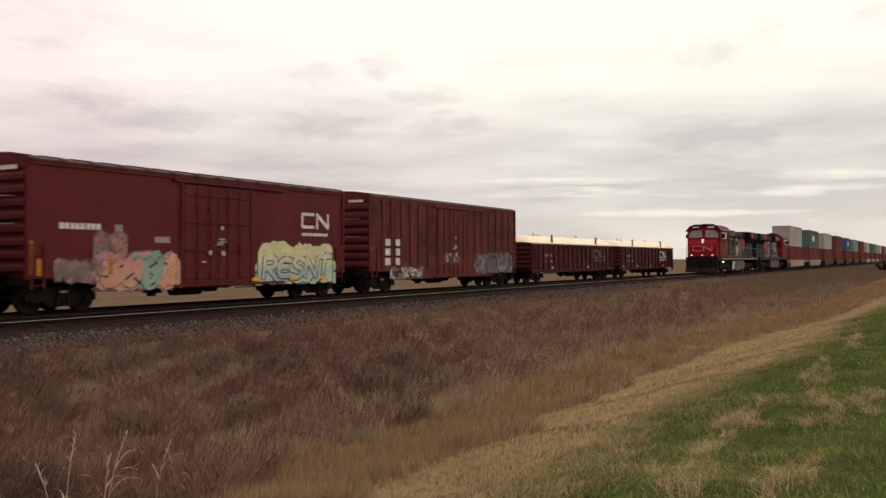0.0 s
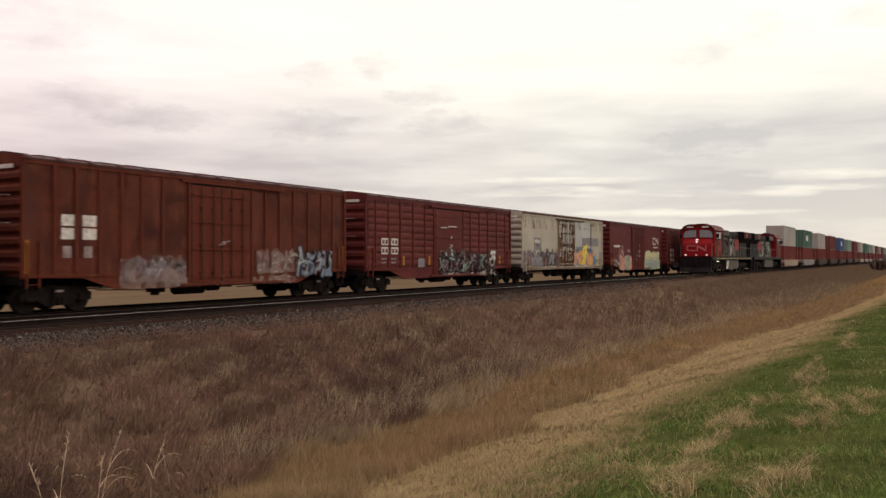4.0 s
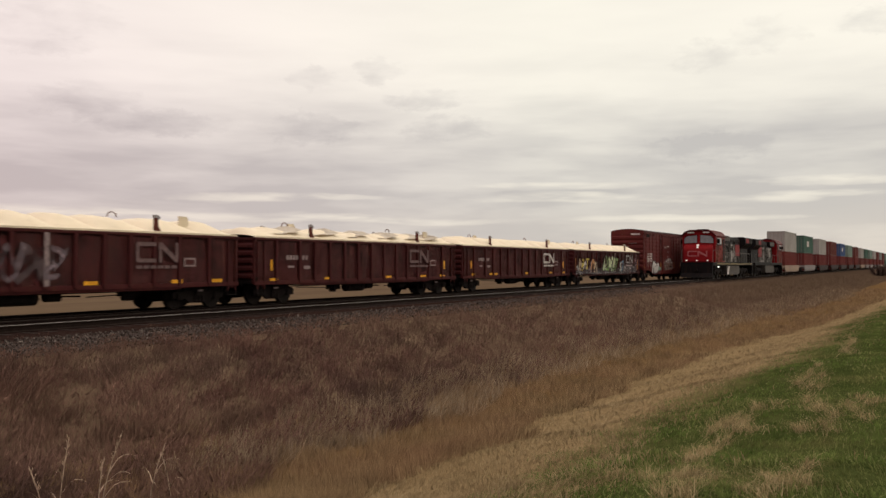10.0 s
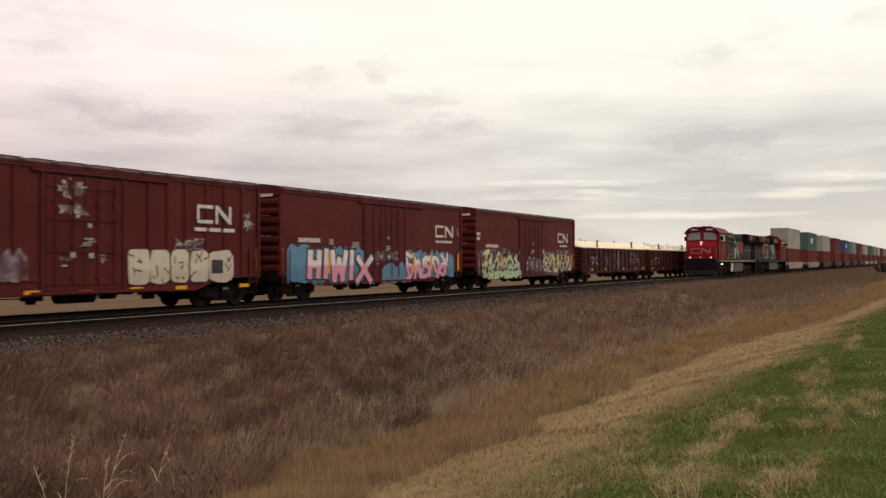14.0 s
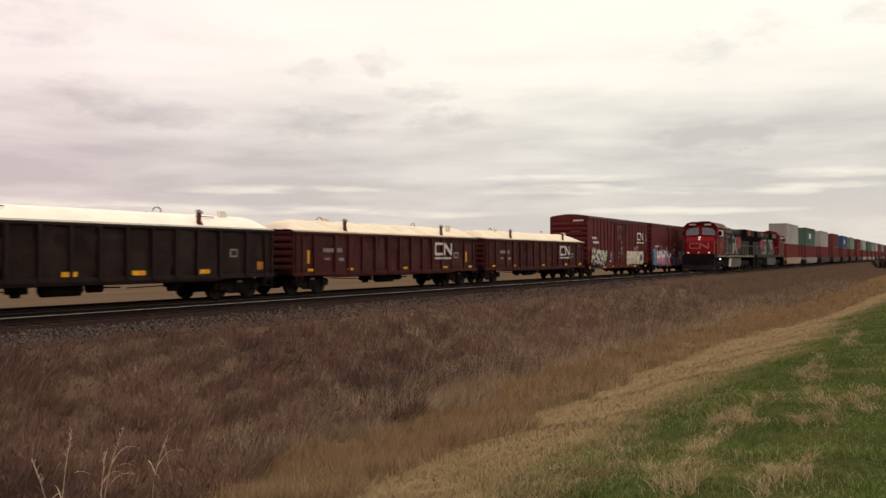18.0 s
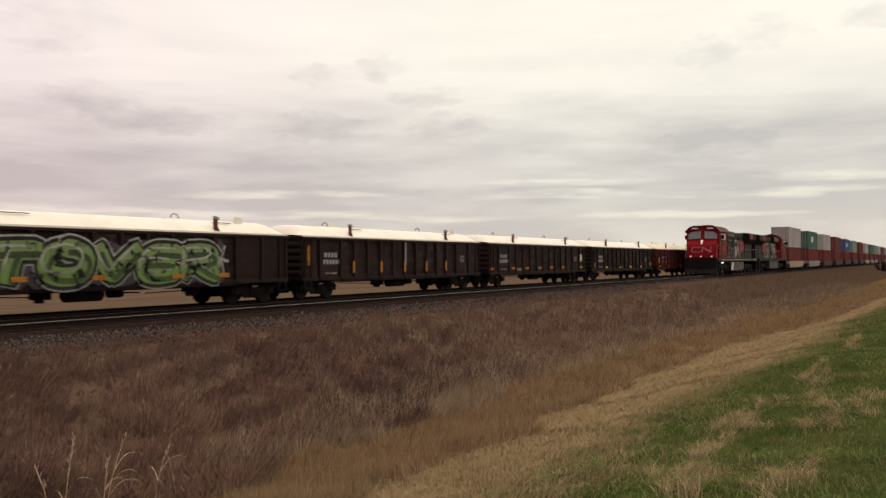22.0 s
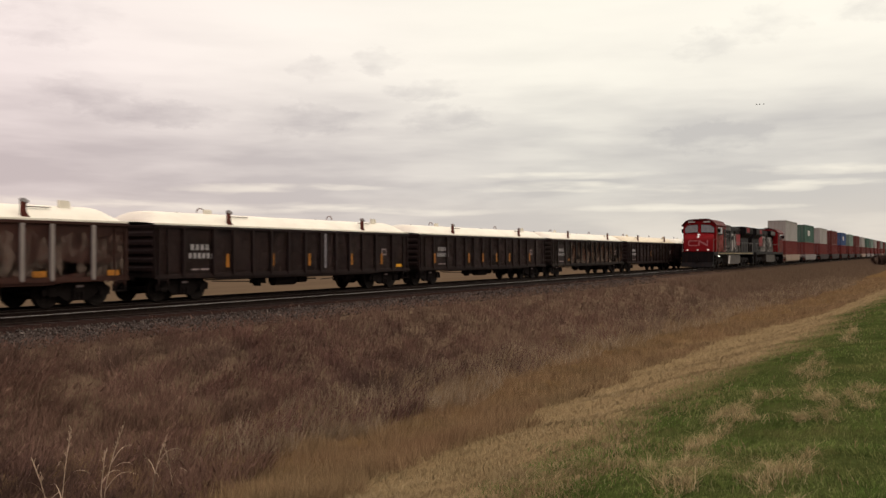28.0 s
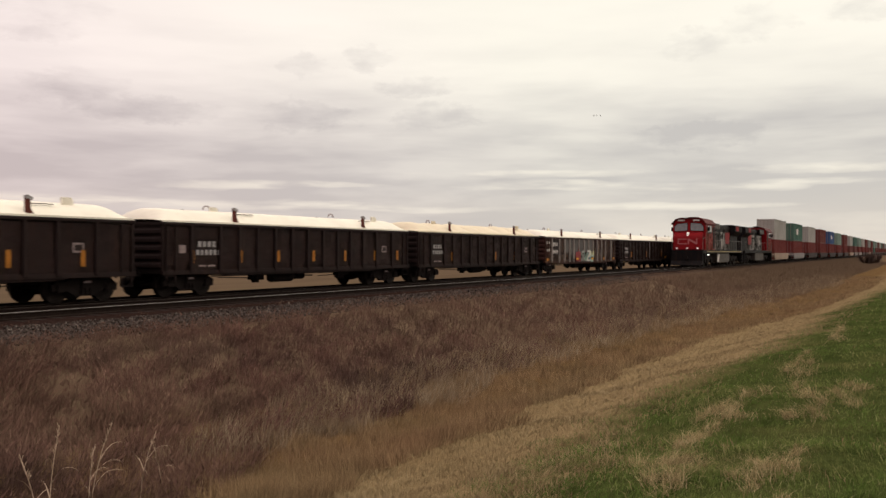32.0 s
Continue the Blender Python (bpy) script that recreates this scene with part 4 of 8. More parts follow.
def lettered(car, x0, x1, z0, z1, face, word, fill, edge, halo, seed, fat=0.24, slant=0.1, shade=None, gleam=None):
    """Rounded sprayed letters: a pale halo, a dark outline, the fill, strokes of shade and gleam."""
    r = random.Random(seed)
    w = (x1 - x0) / len(word)
    t = fat * w
    for i, ch in enumerate(word):
        a, b = x0 + i * w + 0.55 * t - 0.06 * w, x0 + (i + 1) * w - 0.55 * t + 0.06 * w
        lo, hi = z0 + 0.6 * t + r.uniform(0, 0.08) * (z1 - z0), z1 - 0.6 * t - r.uniform(0, 0.1) * (z1 - z0)
        lean, step = slant * (z1 - z0), 0.0010 * (i % 2)
        runs = [[(a + (b - a) * (u + r.uniform(-.03, .03)) + lean * (v - .5), lo + (hi - lo) * (v + r.uniform(-.03, .03))) for u, v in run] for run in SKELETON[ch]]
        layers = [(1.62, halo, 0.005, "graffiti_halo"), (1.42, edge, 0.008, "graffiti_outline"), (1.0, fill, 0.012, "graffiti_letter")]
        for grow, mat, lift, name in layers:
            if mat is None:
                continue
            bm = bmesh.new()
            for k, run in enumerate(runs):
                ribbon(bm, run, t * grow, face, lift + step + 0.0005 * k, True)
            part(name, bm, mat, car)
        for mat, dx, dz, grow, lift, name in ((shade, 0.18, -0.22, 0.34, 0.0165, "graffiti_shade"), (gleam, -0.28, 0.24, 0.13, 0.0185, "graffiti_highlight")):
            if mat is None:
                continue
            bm = bmesh.new()
            for run in runs:
                ribbon(bm, [(p[0] + dx * t, p[1] + dz * t) for p in run], t * grow, face, lift + step, True)
            part(name, bm, mat, car)


def tags(car, x0, x1, z0, z1, face, fills, edge, seed, word="", slant=0.08, fat=0.30):
    """Fat sprayed letters, each a fill over a wider dark outline."""
    r = random.Random(seed)
    n = len(word) or max(3, int((x1 - x0) / 0.8))
    w = (x1 - x0) / n
    for i in range(n):
        fill = fills[i % len(fills)]
        a, b = x0 + i * w + 0.02 * w, x0 + (i + 1) * w - 0.02 * w
        lo, hi = z0 + r.uniform(0.0, 0.08) * (z1 - z0), z1 - r.uniform(0.0, 0.10) * (z1 - z0)
        if not word:
            # a jagged wedge that leans on its neighbour, with one scored line
            cx, cz, rx, rz = (a + b) / 2, (lo + hi) / 2, 0.66 * (b - a), 0.5 * (hi - lo)
            ring = []
            for k in range(9):
                q = 2 * math.pi * (k + r.uniform(-0.2, 0.2)) / 9
                f = r.uniform(0.62, 1.05) if k % 2 else r.uniform(0.9, 1.12)
                c, v = math.cos(q), math.sin(q)
                ring.append((cx + rx * f * math.copysign(abs(c) ** 0.7, c) + slant * v, cz + rz * min(f, 1.05) * math.copysign(abs(v) ** 0.6, v)))
            for grow, mat, lift, name in ((1.0, edge, 0.008 + 0.0004 * (i % 4), "graffiti_outline"), (0.80, fill, 0.012 + 0.0004 * (i % 4), "graffiti_shape")):
                bm = bmesh.new()
                prism(bm, [(cx + (p[0] - cx) * grow, cz + (p[1] - cz) * grow) for p in ring], face - lift, face - 0.001, "y")
                part(name, bm, mat, car)
            bm = bmesh.new()
            u = cx + r.uniform(-0.3, 0.3) * rx
            stroke(bm, u, cz - r.uniform(0.2, 0.5) * rz, u + r.uniform(-0.5, 0.5) * rx, cz + r.uniform(0.0, 0.5) * rz, 0.05, face, 0.016)
            part("graffiti_line", bm, edge, car)
            continue
        strokes = GLYPHS[word[i]]
        t = min(max(fat * w, 0.13), 0.42) * (0.72 if word[i] == "W" else 1.0)
        ax, bx, az, bz = a + t * 0.6, b - t * 0.6, lo + t * 0.5, hi - t * 0.5
        for wide, mat, lift, name in ((t * 1.5, edge, 0.008, "graffiti_outline"), (t, fill, 0.015, "graffiti_letter")):
            bm = bmesh.new()
            for k, (u0, v0, u1, v1) in enumerate(strokes):
                stroke(bm, ax + (bx - ax) * u0 + slant * (v0 - .5), az + (bz - az) * v0, ax + (bx - ax) * u1 + slant * (v1 - .5), az + (bz - az) * v1, wide, face, lift + 0.0006 * k + 0.0002 * (i % 3))
            part(name, bm, mat, car)


# sprayed letter-like figures: runs of points in a unit cell
FIGURES = [[[(0, 0), (0, .8), (.45, 1.08), (.95, .8), (1, 0)]], [[(0, 1), (.05, .15), (.5, -.08), (.95, .2), (1, 1.05)]], [[(0, .95), (.95, .9), (.1, .35), (1, .02)]],
           [[(1, .95), (.3, 1.05), (0, .7), (.95, .42), (.8, 0), (0, .02)]], [[(.95, .85), (.3, 1.05), (-.05, .5), (.25, -.05), (.95, .1), (.95, .5), (.45, .48)]],
           [[(-.05, 1), (1.05, .92)], [(.5, .95), (.4, 0)]], [[(0, -.02), (.4, 1.1), (.7, 0)], [(.1, .35), (.9, .55)]], [[(.1, 0), (.08, 1)], [(.1, .5), (.95, 1.05)], [(.3, .55), (1, -.03)]],
           [[(0, 1.02), (.3, 0), (.55, .75), (.8, -.02), (1.02, 1)]], [[(.05, 0), (0, 1), (.85, .95), (.9, .55), (.1, .48), (1, 0)]]]


def ribbon(bm, pts, wide, face, lift, curvy):
    """A run of paint of even width along points; curvy rounds its corners."""
    for _ in range(2 if curvy else 0):
        q = [pts[0]]
        for a, b in zip(pts[:-1], pts[1:]):
            q += [tuple(a[i] * .75 + b[i] * .25 for i in (0, 1)), tuple(a[i] * .25 + b[i] * .75 for i in (0, 1))]
        pts = q + [pts[-1]]
    left, right = [], []
    for i, p in enumerate(pts):
        a, b = pts[max(i - 1, 0)], pts[min(i + 1, len(pts) - 1)]
        d = Vector((b[0] - a[0], b[1] - a[1])).normalized()
        k = wide * (0.36 if curvy and i in (0, len(pts) - 1) else 0.5)
        e = wide * 0.3 * (-1 if i == 0 else 1 if i == len(pts) - 1 else 0)
        y = face - lift - 0.0002 * i
        left.append(bm.verts.new((p[0] - d.y * k + d.x * e, y, p[1] + d.x * k + d.y * e)))
        right.append(bm.verts.new((p[0] + d.y * k + d.x * e, y, p[1] - d.x * k + d.y * e)))
    for i in range(len(pts) - 1):
        bm.faces.new((left[i], right[i], right[i + 1], left[i + 1]))


def scrawl(car, x0, x1, z0, z1, face, fills, edge, seed, n=None, kind="wild", fat=0.26, slant=0.12, rim=1.55, shine=None, lines=1, high=None):
    """A band of crowded sprayed figures that cannot be read: outlined runs that lean on one another."""
    r = random.Random(seed)
    n = n or max(2, round((x1 - x0) / (0.75 * (z1 - z0))))
    w = (x1 - x0) / n
    t = min(fat * w, fat * (z1 - z0)) if kind == "wild" else fat * w
    last = -1
    for i in range(n):
        pick = r.choice([k for k in range(len(FIGURES)) if k != last and (kind == "wild" or k not in (2, 5, 7, 8))])
        last = pick
        grow = r.uniform(1.0, 1.3)
        a = x0 + i * w - 0.5 * (grow - 1) * w + t * 0.4
        b = a + grow * w - t * 0.8
        lo, hi = z0 + t * 0.5 + r.uniform(0, 0.12) * (z1 - z0), z1 - t * 0.5 - r.uniform(0, 0.2) * (z1 - z0)
        if high is not None and i == high:
            hi = z1 + 0.12 * (z1 - z0)
        lean = slant * (z1 - z0) * r.uniform(0.3, 1.4)
        step = 0.0012 * (i % 3)
        flip, turn = r.random() < 0.5, r.random() < 0.5
        figure = [[(1 - u if flip else u, 1 - v if turn else v) for u, v in run] for run in FIGURES[pick]]
        figure.append([(r.uniform(-.2, .3), r.choice((-.05, 1.05))), (r.uniform(.3, .7), r.uniform(.3, .7)), (r.uniform(.7, 1.2), r.choice((-.05, 1.05)))])
        runs = [[(a + (b - a) * (u + r.uniform(-.06, .06)) + lean * (v - .5), lo + (hi - lo) * (v + r.uniform(-.05, .05))) for u, v in run] for run in figure]
        fill = fills[i % len(fills)]
        for wide, mat, lift, name in ((t * rim, edge, 0.006 + step, "graffiti_outline"), (t, fill, 0.012 + step, "graffiti_figure")):
            bm = bmesh.new()
            for k, run in enumerate(runs):
                ribbon(bm, run, wide, face, lift + 0.0005 * k, kind != "wild" or len(run) > 3)
            part(name, bm, mat, car)
        if shine is not None:
            bm = bmesh.new()
            for run in runs:
                ribbon(bm, [(p[0] - t * 0.22, p[1] + t * 0.2) for p in run[:2]], t * 0.16, face, 0.018 + step, False)
            part("graffiti_highlight", bm, shine, car)
        if lines:
            bm = bmesh.new()
            for _ in range(lines):
                u, v = r.uniform(a, b), r.uniform(lo, hi)
                stroke(bm, u, v, u + r.uniform(-.4, .4) * w, v + r.uniform(-.3, .3) * (hi - lo), max(0.03, t * 0.2), face, 0.0175 + step)
            part("graffiti_line", bm, edge, car)


def splat(car, cx, cz, rx, rz, face, mat, seed, name="paint_stain"):
    """One ragged round stain."""
    r = random.Random(seed)
    n = 26
    ring = [(cx + rx * f * math.cos(2 * math.pi * k / n), cz + rz * f * math.sin(2 * math.pi * k / n)) for k in range(n) for f in (r.uniform(0.5, 1.1),)]
    bm = bmesh.new()
    prism(bm, ring, face - 0.005, face - 0.001, "y")
    part(name, bm, mat, car)


def plates(car, spans, z0, z1, face, mat, line, seed):
    """Round-cornered sprayed fields side by side, each with a few faint scored lines."""
    r = random.Random(seed)
    for a, b in spans:
        cx, cz, rx, rz = (a + b) / 2, (z0 + z1) / 2, (b - a) / 2, (z1 - z0) / 2
        ring = []
        for k in range(22):
            q = 2 * math.pi * k / 22
            c, v, f = math.cos(q), math.sin(q), r.uniform(0.93, 1.04)
            ring.append((cx + rx * f * math.copysign(abs(c) ** 0.45, c), cz + rz * f * math.copysign(abs(v) ** 0.4, v)))
        bm = bmesh.new()
        prism(bm, ring, face - 0.006, face - 0.001, "y")
        part("graffiti_figure", bm, mat, car)
        bm = bmesh.new()
        for _ in range(5):
            u, v = r.uniform(a + 0.1, b - 0.1), r.uniform(z0 + 0.15, z1 - 0.1)
            stroke(bm, u, v, u + r.uniform(-0.25, 0.25), v + r.uniform(-0.3, 0.3), 0.05, face, 0.009)
        part("graffiti_line", bm, line, car)


# ---- boxcars ----
BOX_FACE = -1.45


def roof_mesh(h, mat):
    """A shallow gabled roof of lapped panels with raised seams."""
    bm = bmesh.new()
    prism(bm, [(-1.50, 4.30), (1.50, 4.30), (1.50, 4.36), (1.36, 4.43), (0.6, 4.53), (0, 4.56), (-0.6, 4.53), (-1.36, 4.43), (-1.50, 4.36)], -h + 0.01, h - 0.01, "x")
    return shape("roof", bm, mat)


def end_mesh(mat, zs, depth=0.09):
    """A pressed end wall with rolling horizontal ribs, seen in profile (x, z)."""
    pts = [(0, 0.95)]
    n = zs
    for i in range(n):
        z0 = 1.05 + (4.05 - 1.05) * i / n
        d = (4.05 - 1.05) / n
        pts += [(0.0, z0), (depth, z0 + 0.25 * d), (depth, z0 + 0.6 * d), (0.0, z0 + 0.85 * d)]
    pts += [(0, 4.28), (-0.05, 4.28), (-0.05, 0.95)]
    bm = bmesh.new()
    prism(bm, pts, -1.38, 1.38, "y")
    prism(bm, [(-1.49, 4.10), (1.49, 4.10), (1.49, 4.35), (1.36, 4.42), (0.6, 4.52), (0, 4.55), (-0.6, 4.52), (-1.36, 4.42), (-1.49, 4.35)], 0.012, 0.035, "x")
    for s in (-1, 1):
        box(bm, -0.06, 0.05, s * 1.45 - 0.07, s * 1.45 + 0.07 if s < 0 else s * 1.45 + 0.0, 0.9, 4.32)
    return shape("end_wall", bm, mat)


def boxcar(length, paint_name, style, label, belly=0.50, door=(-1.7, 1.7), roof="roof", seed=0, door_mat=None, posts=None):
    car = tagged(new("boxcar"), label, "boxcar", "cars of the passing train")
    h, f, mat = length / 2, BOX_FACE, M[paint_name]
    r = random.Random(seed)
    # shell: two side walls with the deep middle sill, floor
    for s in (-1, 1):
        bm = bmesh.new()
        prism(bm, [(-h, 0.92), (-5.7, 0.88), (-4.5, belly), (4.5, belly), (5.7, 0.88), (h, 0.92), (h, 4.32), (-h, 4.32)], s * 1.45, s * 1.37, "y")
        part("side_wall", bm, mat, car)
    part("floor", slab(-h + 0.02, h - 0.02, -1.36, 1.36, 0.98, 1.08), M["under"], car)
    top = place("roof", roof_mesh(h, M[roof]), car)
    bm = bmesh.new()
    prism(bm, [(-1.53, 4.31), (-1.53, 4.38), (-1.38, 4.46), (-0.6, 4.57), (0, 4.60), (0.6, 4.57), (1.38, 4.46), (1.53, 4.38), (1.53, 4.31)], -0.10, 0.10, "x")
    seam = shape("roof_seam", bm, M[roof])
    for i in range(15):
        place("roof_seam", seam, top, (-h + 0.12 + (2 * h - 0.24) * i / 14, 0, 0))
    e = end_mesh(mat, 8 if style != "panel" else 7)
    place("end_wall", e, car, (h - 0.02, 0, 0))
    place("end_wall", e, car, (-h + 0.02, 0, 0)).rotation_euler[2] = math.pi
    for s in (-1, 1):
        y = s * 1.45
        part("side_sill", slab(-h, h, min(y, y + s * 0.03), max(y, y + s * 0.03), 0.93, 1.02), mat, car)
        part("top_chord", slab(-h, h, min(y, y + s * 0.035), max(y, y + s * 0.035), 4.20, 4.31), mat, car)
    # posts or pressed ribs
    if posts:
        pm = shape("post", slab(-0.055, 0.055, -0.05, 0.0, 1.02, 4.20), mat, 0.012)
        for x in posts:
            place("post", pm, car, (x, f, 0))
            place("post", pm, car, (x, -f + 0.05, 0))
    if style == "panel":
        edges = sorted([-h + 0.1, *posts, h - 0.1])
        for a, b in zip(edges[:-1], edges[1:]):
            if a < door[1] and b > door[0]:
                continue
            bm = bmesh.new()
            k = 9
            pts = [(0.0, 1.05)]
            for i in range(k):
                z0, d = 1.12 + (4.05 - 1.12) * i / k, (4.05 - 1.12) / k
                pts += [(0.0, z0), (-0.018, z0 + 0.22 * d), (-0.018, z0 + 0.62 * d), (0.0, z0 + 0.84 * d)]
            pts += [(0.0, 4.12), (0.01, 4.12), (0.01, 1.05)]
            prism(bm, [(f + p[0], p[1]) for p in pts], a + 0.07, b - 0.07, "x")
            part("pressed_panel", bm, mat, car)
    # door
    dm = M[door_mat or paint_name]
    z0 = belly + 0.14
    d = part("door", slab(door[0] + 0.05, door[1] - 0.05, f - 0.05, f, z0, 4.10), dm, car, bevel=0.01)
    part("door_track", slab(door[0] - 0.4, door[1] + 1.9, f - 0.09, f - 0.002, 4.10, 4.18), M["rust"] if door_mat == "white_door" else mat, car)
    part("door_track", slab(door[0] - 0.4, door[1] + 1.9, f - 0.09, f - 0.002, z0 - 0.09, z0 - 0.01), M["rust_edge"] if door_mat == "white_door" else mat, car)
    for x in door:
        part("door_post", slab(x - 0.08, x + 0.05, f - 0.07, f - 0.001, z0 - 0.01, 4.10), M["rust_edge"] if door_mat == "white_door" else mat, car)
    # dark strips added round the door in place of shade in its gaps
    for x in (door[0] + 0.02, door[1] - 0.07):
        part("door_gasket", slab(x, x + 0.045, f - 0.072, f - 0.051, z0, 4.08), M["under"], car, "dark strip for the shaded gap beside the door")
    part("door_gasket", slab(door[0] + 0.05, door[1] - 0.05, f - 0.058, f - 0.0505, 4.03, 4.085), M["under"], car, "dark strip for the shaded gap above the door")
    if not door_mat:
        m0 = (door[0] + door[1]) / 2
        for u, z, w, k in ((0.18, 2.72, 0.14, 0.13), (0.05, 2.36, 0.34, 0.05), (0.20, 2.18, 0.10, 0.16), (0.02, 2.20, 0.10, 0.08), (-0.42, 1.82, 0.16, 0.16), (0.22, 1.80, 0.18, 0.16), (-0.75, 1.55, 0.20, 0.06)):
            mark(car, "stencil", m0 + u - 0.15, m0 + u - 0.15 + w, z - 0.2, z - 0.2 + k, M["letter_mid"], f - 0.125)
    if style == "panel":
        for i in range(6):
            z = z0 + 0.25 + 0.55 * i
            part("door_rib", slab(door[0] + 0.15, door[1] - 0.15, f - 0.075, f - 0.049, z, z + 0.09), dm, d)
    else:
        mid = (door[0] + door[1]) / 2
        for i in range(4):
            z = z0 + 0.18 + 0.95 * i
            part("door_rib", slab(door[0] + 0.12, door[1] - 0.12, f - 0.08, f - 0.049, z, z + 0.07), dm, d)
        part("door_joint", slab(mid - 0.03, mid + 0.03, f - 0.078, f - 0.048, z0 + 0.05, 4.05), M["rust"], d)
        for x in (mid - 1.05, mid - 0.45, mid + 0.45, mid + 1.05):
            bm = bmesh.new()
            tube(bm, (x, f - 0.10, z0 + 0.1), (x, f - 0.10, 4.0), 0.022, 6)
            for zz in (z0 + 0.3, 1.9, 3.2):
                box(bm, x - 0.06, x + 0.06, f - 0.12, f - 0.045, zz, zz + 0.08)
            part("lock_rod", bm, M["rust"] if door_mat else dm, d)
        bm = bmesh.new()
        tube(bm, (mid - 0.25, f - 0.13, 1.95), (mid + 0.3, f - 0.13, 2.12), 0.02, 6)
        box(bm, mid - 0.05, mid + 0.05, f - 0.14, f - 0.07, 1.96, 2.1)
        part("door_handle", bm, M["letter_dim"], d)
    # ladders, stirrups, end gear
    for s in (-1, 1):
        ladder(car, s * (h - 0.32), f, 0.62, 1.95, mat)
        ladder(car, s * (h - 0.32), -f, 0.62, 4.1, mat)
        bm = bmesh.new()
        for z in (2.5, 3.3):
            tube(bm, (s * (h + 0.12), -0.9, z), (s * (h + 0.12), -0.2, z), 0.018, 6)
            for y in (-0.9, -0.2):
                tube(bm, (s * h, y, z), (s * (h + 0.125), y, z), 0.018, 6)
        part("grab_iron", bm, M["letter_dim"], car)
        part("end_platform", slab(min(s * (h + 0.02), s * (h + 0.32)), max(s * (h + 0.02), s * (h + 0.32)), -0.7, 0.7, 1.04, 1.09), M["under"], car)
        add_truck(car, s * (h - 1.44))
        part("end_sill", slab(min(s * (h - 0.3), s * h), max(s * (h - 0.3), s * h), -1.3, 1.3, 0.72, 0.97), M["under"], car)
    bm = bmesh.new()
    ring = [(math.cos(2 * math.pi * i / 16) * 0.27, math.sin(2 * math.pi * i / 16) * 0.27) for i in range(16)]
    for i in range(16):
        p, q = ring[i], ring[(i + 1) % 16]
        tube(bm, (-h - 0.2, 0.5 + p[0], 2.2 + p[1]), (-h - 0.2, 0.5 + q[0], 2.2 + q[1]), 0.016, 5)
    tube(bm, (-h - 0.21, 0.5, 2.2), (-h, 0.5, 2.2), 0.03, 6)
    part("brake_wheel", bm, mat, car)
    add_couplers(car, h)
    brake_gear(car, seed)
    if paint_name not in ("white_car", "oxide"):
        mark(car, "chalky_film", -h + 0.05, door[0] - 0.1, 1.03, 4.19, M["mist_wash"], f + 0.0016)
        mark(car, "chalky_film", door[1] + 0.1, h - 0.05, 1.03, 4.19, M["mist_wash"], f + 0.0016)
        mark(car, "soot_film", -h + 0.05, h - 0.05, 1.04, 4.18, M["mist_soot"], f + 0.0008)
    # reflective strips near the corners
    for x in (-h + 0.12, h - 0.12):
        mark(car, "reflector", x - 0.06, x + 0.06, 1.05, 2.0, M["orange"], f - 0.03)
    part("lettering", slab(-h - 0.103, -h - 0.10, -1.15, -0.35, 4.05, 4.17), M["letter"], car)
    return car


# ---- gondolas with covered loads ----
GON_FACE = -1.42
GON_POSTS = [-6.75, -5.3, -4.3, -3.25, -2.2, -1.15, -0.1, 0.95, 2.0, 3.0, 4.0, 5.1, 6.5]


def cover_mesh(h, kind, mat, seed):
    """A long bowed cover with sloped ends: smooth, or wrinkled across."""
    r = random.Random(seed)
    nx, ny = 230, 18
    grid = []
    rip = r.uniform(1.6, 2.1)
    for i in range(nx + 1):
        x = -h + 0.06 + (2 * h - 0.12) * i / nx
        end = min(1.0, (h - abs(x)) / 0.75)
        crown = 0.48 * (1 - (1 - end) ** 2)
        row = []
        for j in range(ny + 1):
            v = -1 + 2 * j / ny
            z = crown * (1 - abs(v) ** 2.6)
            if kind != "smooth":
                ph = x / rip + 0.17 * v + 0.16 * math.sin(x * 0.9 + seed)
                fold = abs(math.sin(math.pi * ph)) ** (0.55 if kind == "wrinkled" else 0.8)
                z *= (0.30 + 0.78 * fold) if kind == "wrinkled" else (0.55 + 0.35 * fold)
                z += ((0.10 if kind == "torn" else 0.05) * noise.noise((x * 1.3, v * 2, seed)) + 0.03 * noise.noise((x * 4.0, v * 3, seed))) * (1 - abs(v) ** 3)
            else:
                z += 0.012 * noise.noise((x * 0.8, v, seed))
            row.append((x, v * 1.40, 2.47 + max(z, 0.0) + 0.03))
        grid.append(row)
    verts = [p for row in grid for p in row]
    m = len(verts)
    verts += [(p[0], p[1], 2.46) for row in (grid[0], grid[-1]) for p in row]
    k = ny + 1
    faces = [(i * k + j, (i + 1) * k + j, (i + 1) * k + j + 1, i * k + j + 1) for i in range(nx) for j in range(ny)]
    me = bpy.data.meshes.new("cover")
    me.from_pydata(verts, [], faces)
    me.polygons.foreach_set("use_smooth", np.ones(len(me.polygons), bool))
    me.materials.append(mat)
    me.update()
    return me


def end_gon_mesh(mat):
    pts = [(0, 0.7)]
    for i in range(5):
        z0, d = 0.85 + 0.29 * i, 0.29
        pts += [(0.0, z0), (0.08, z0 + 0.25 * d), (0.08, z0 + 0.6 * d), (0.0, z0 + 0.85 * d)]
    pts += [(0.0, 2.36), (0.07, 2.36), (0.07, 2.46), (-0.05, 2.46), (-0.05, 0.7)]
    bm = bmesh.new()
    prism(bm, pts, -1.36, 1.36, "y")
    return shape("end_wall", bm, mat)


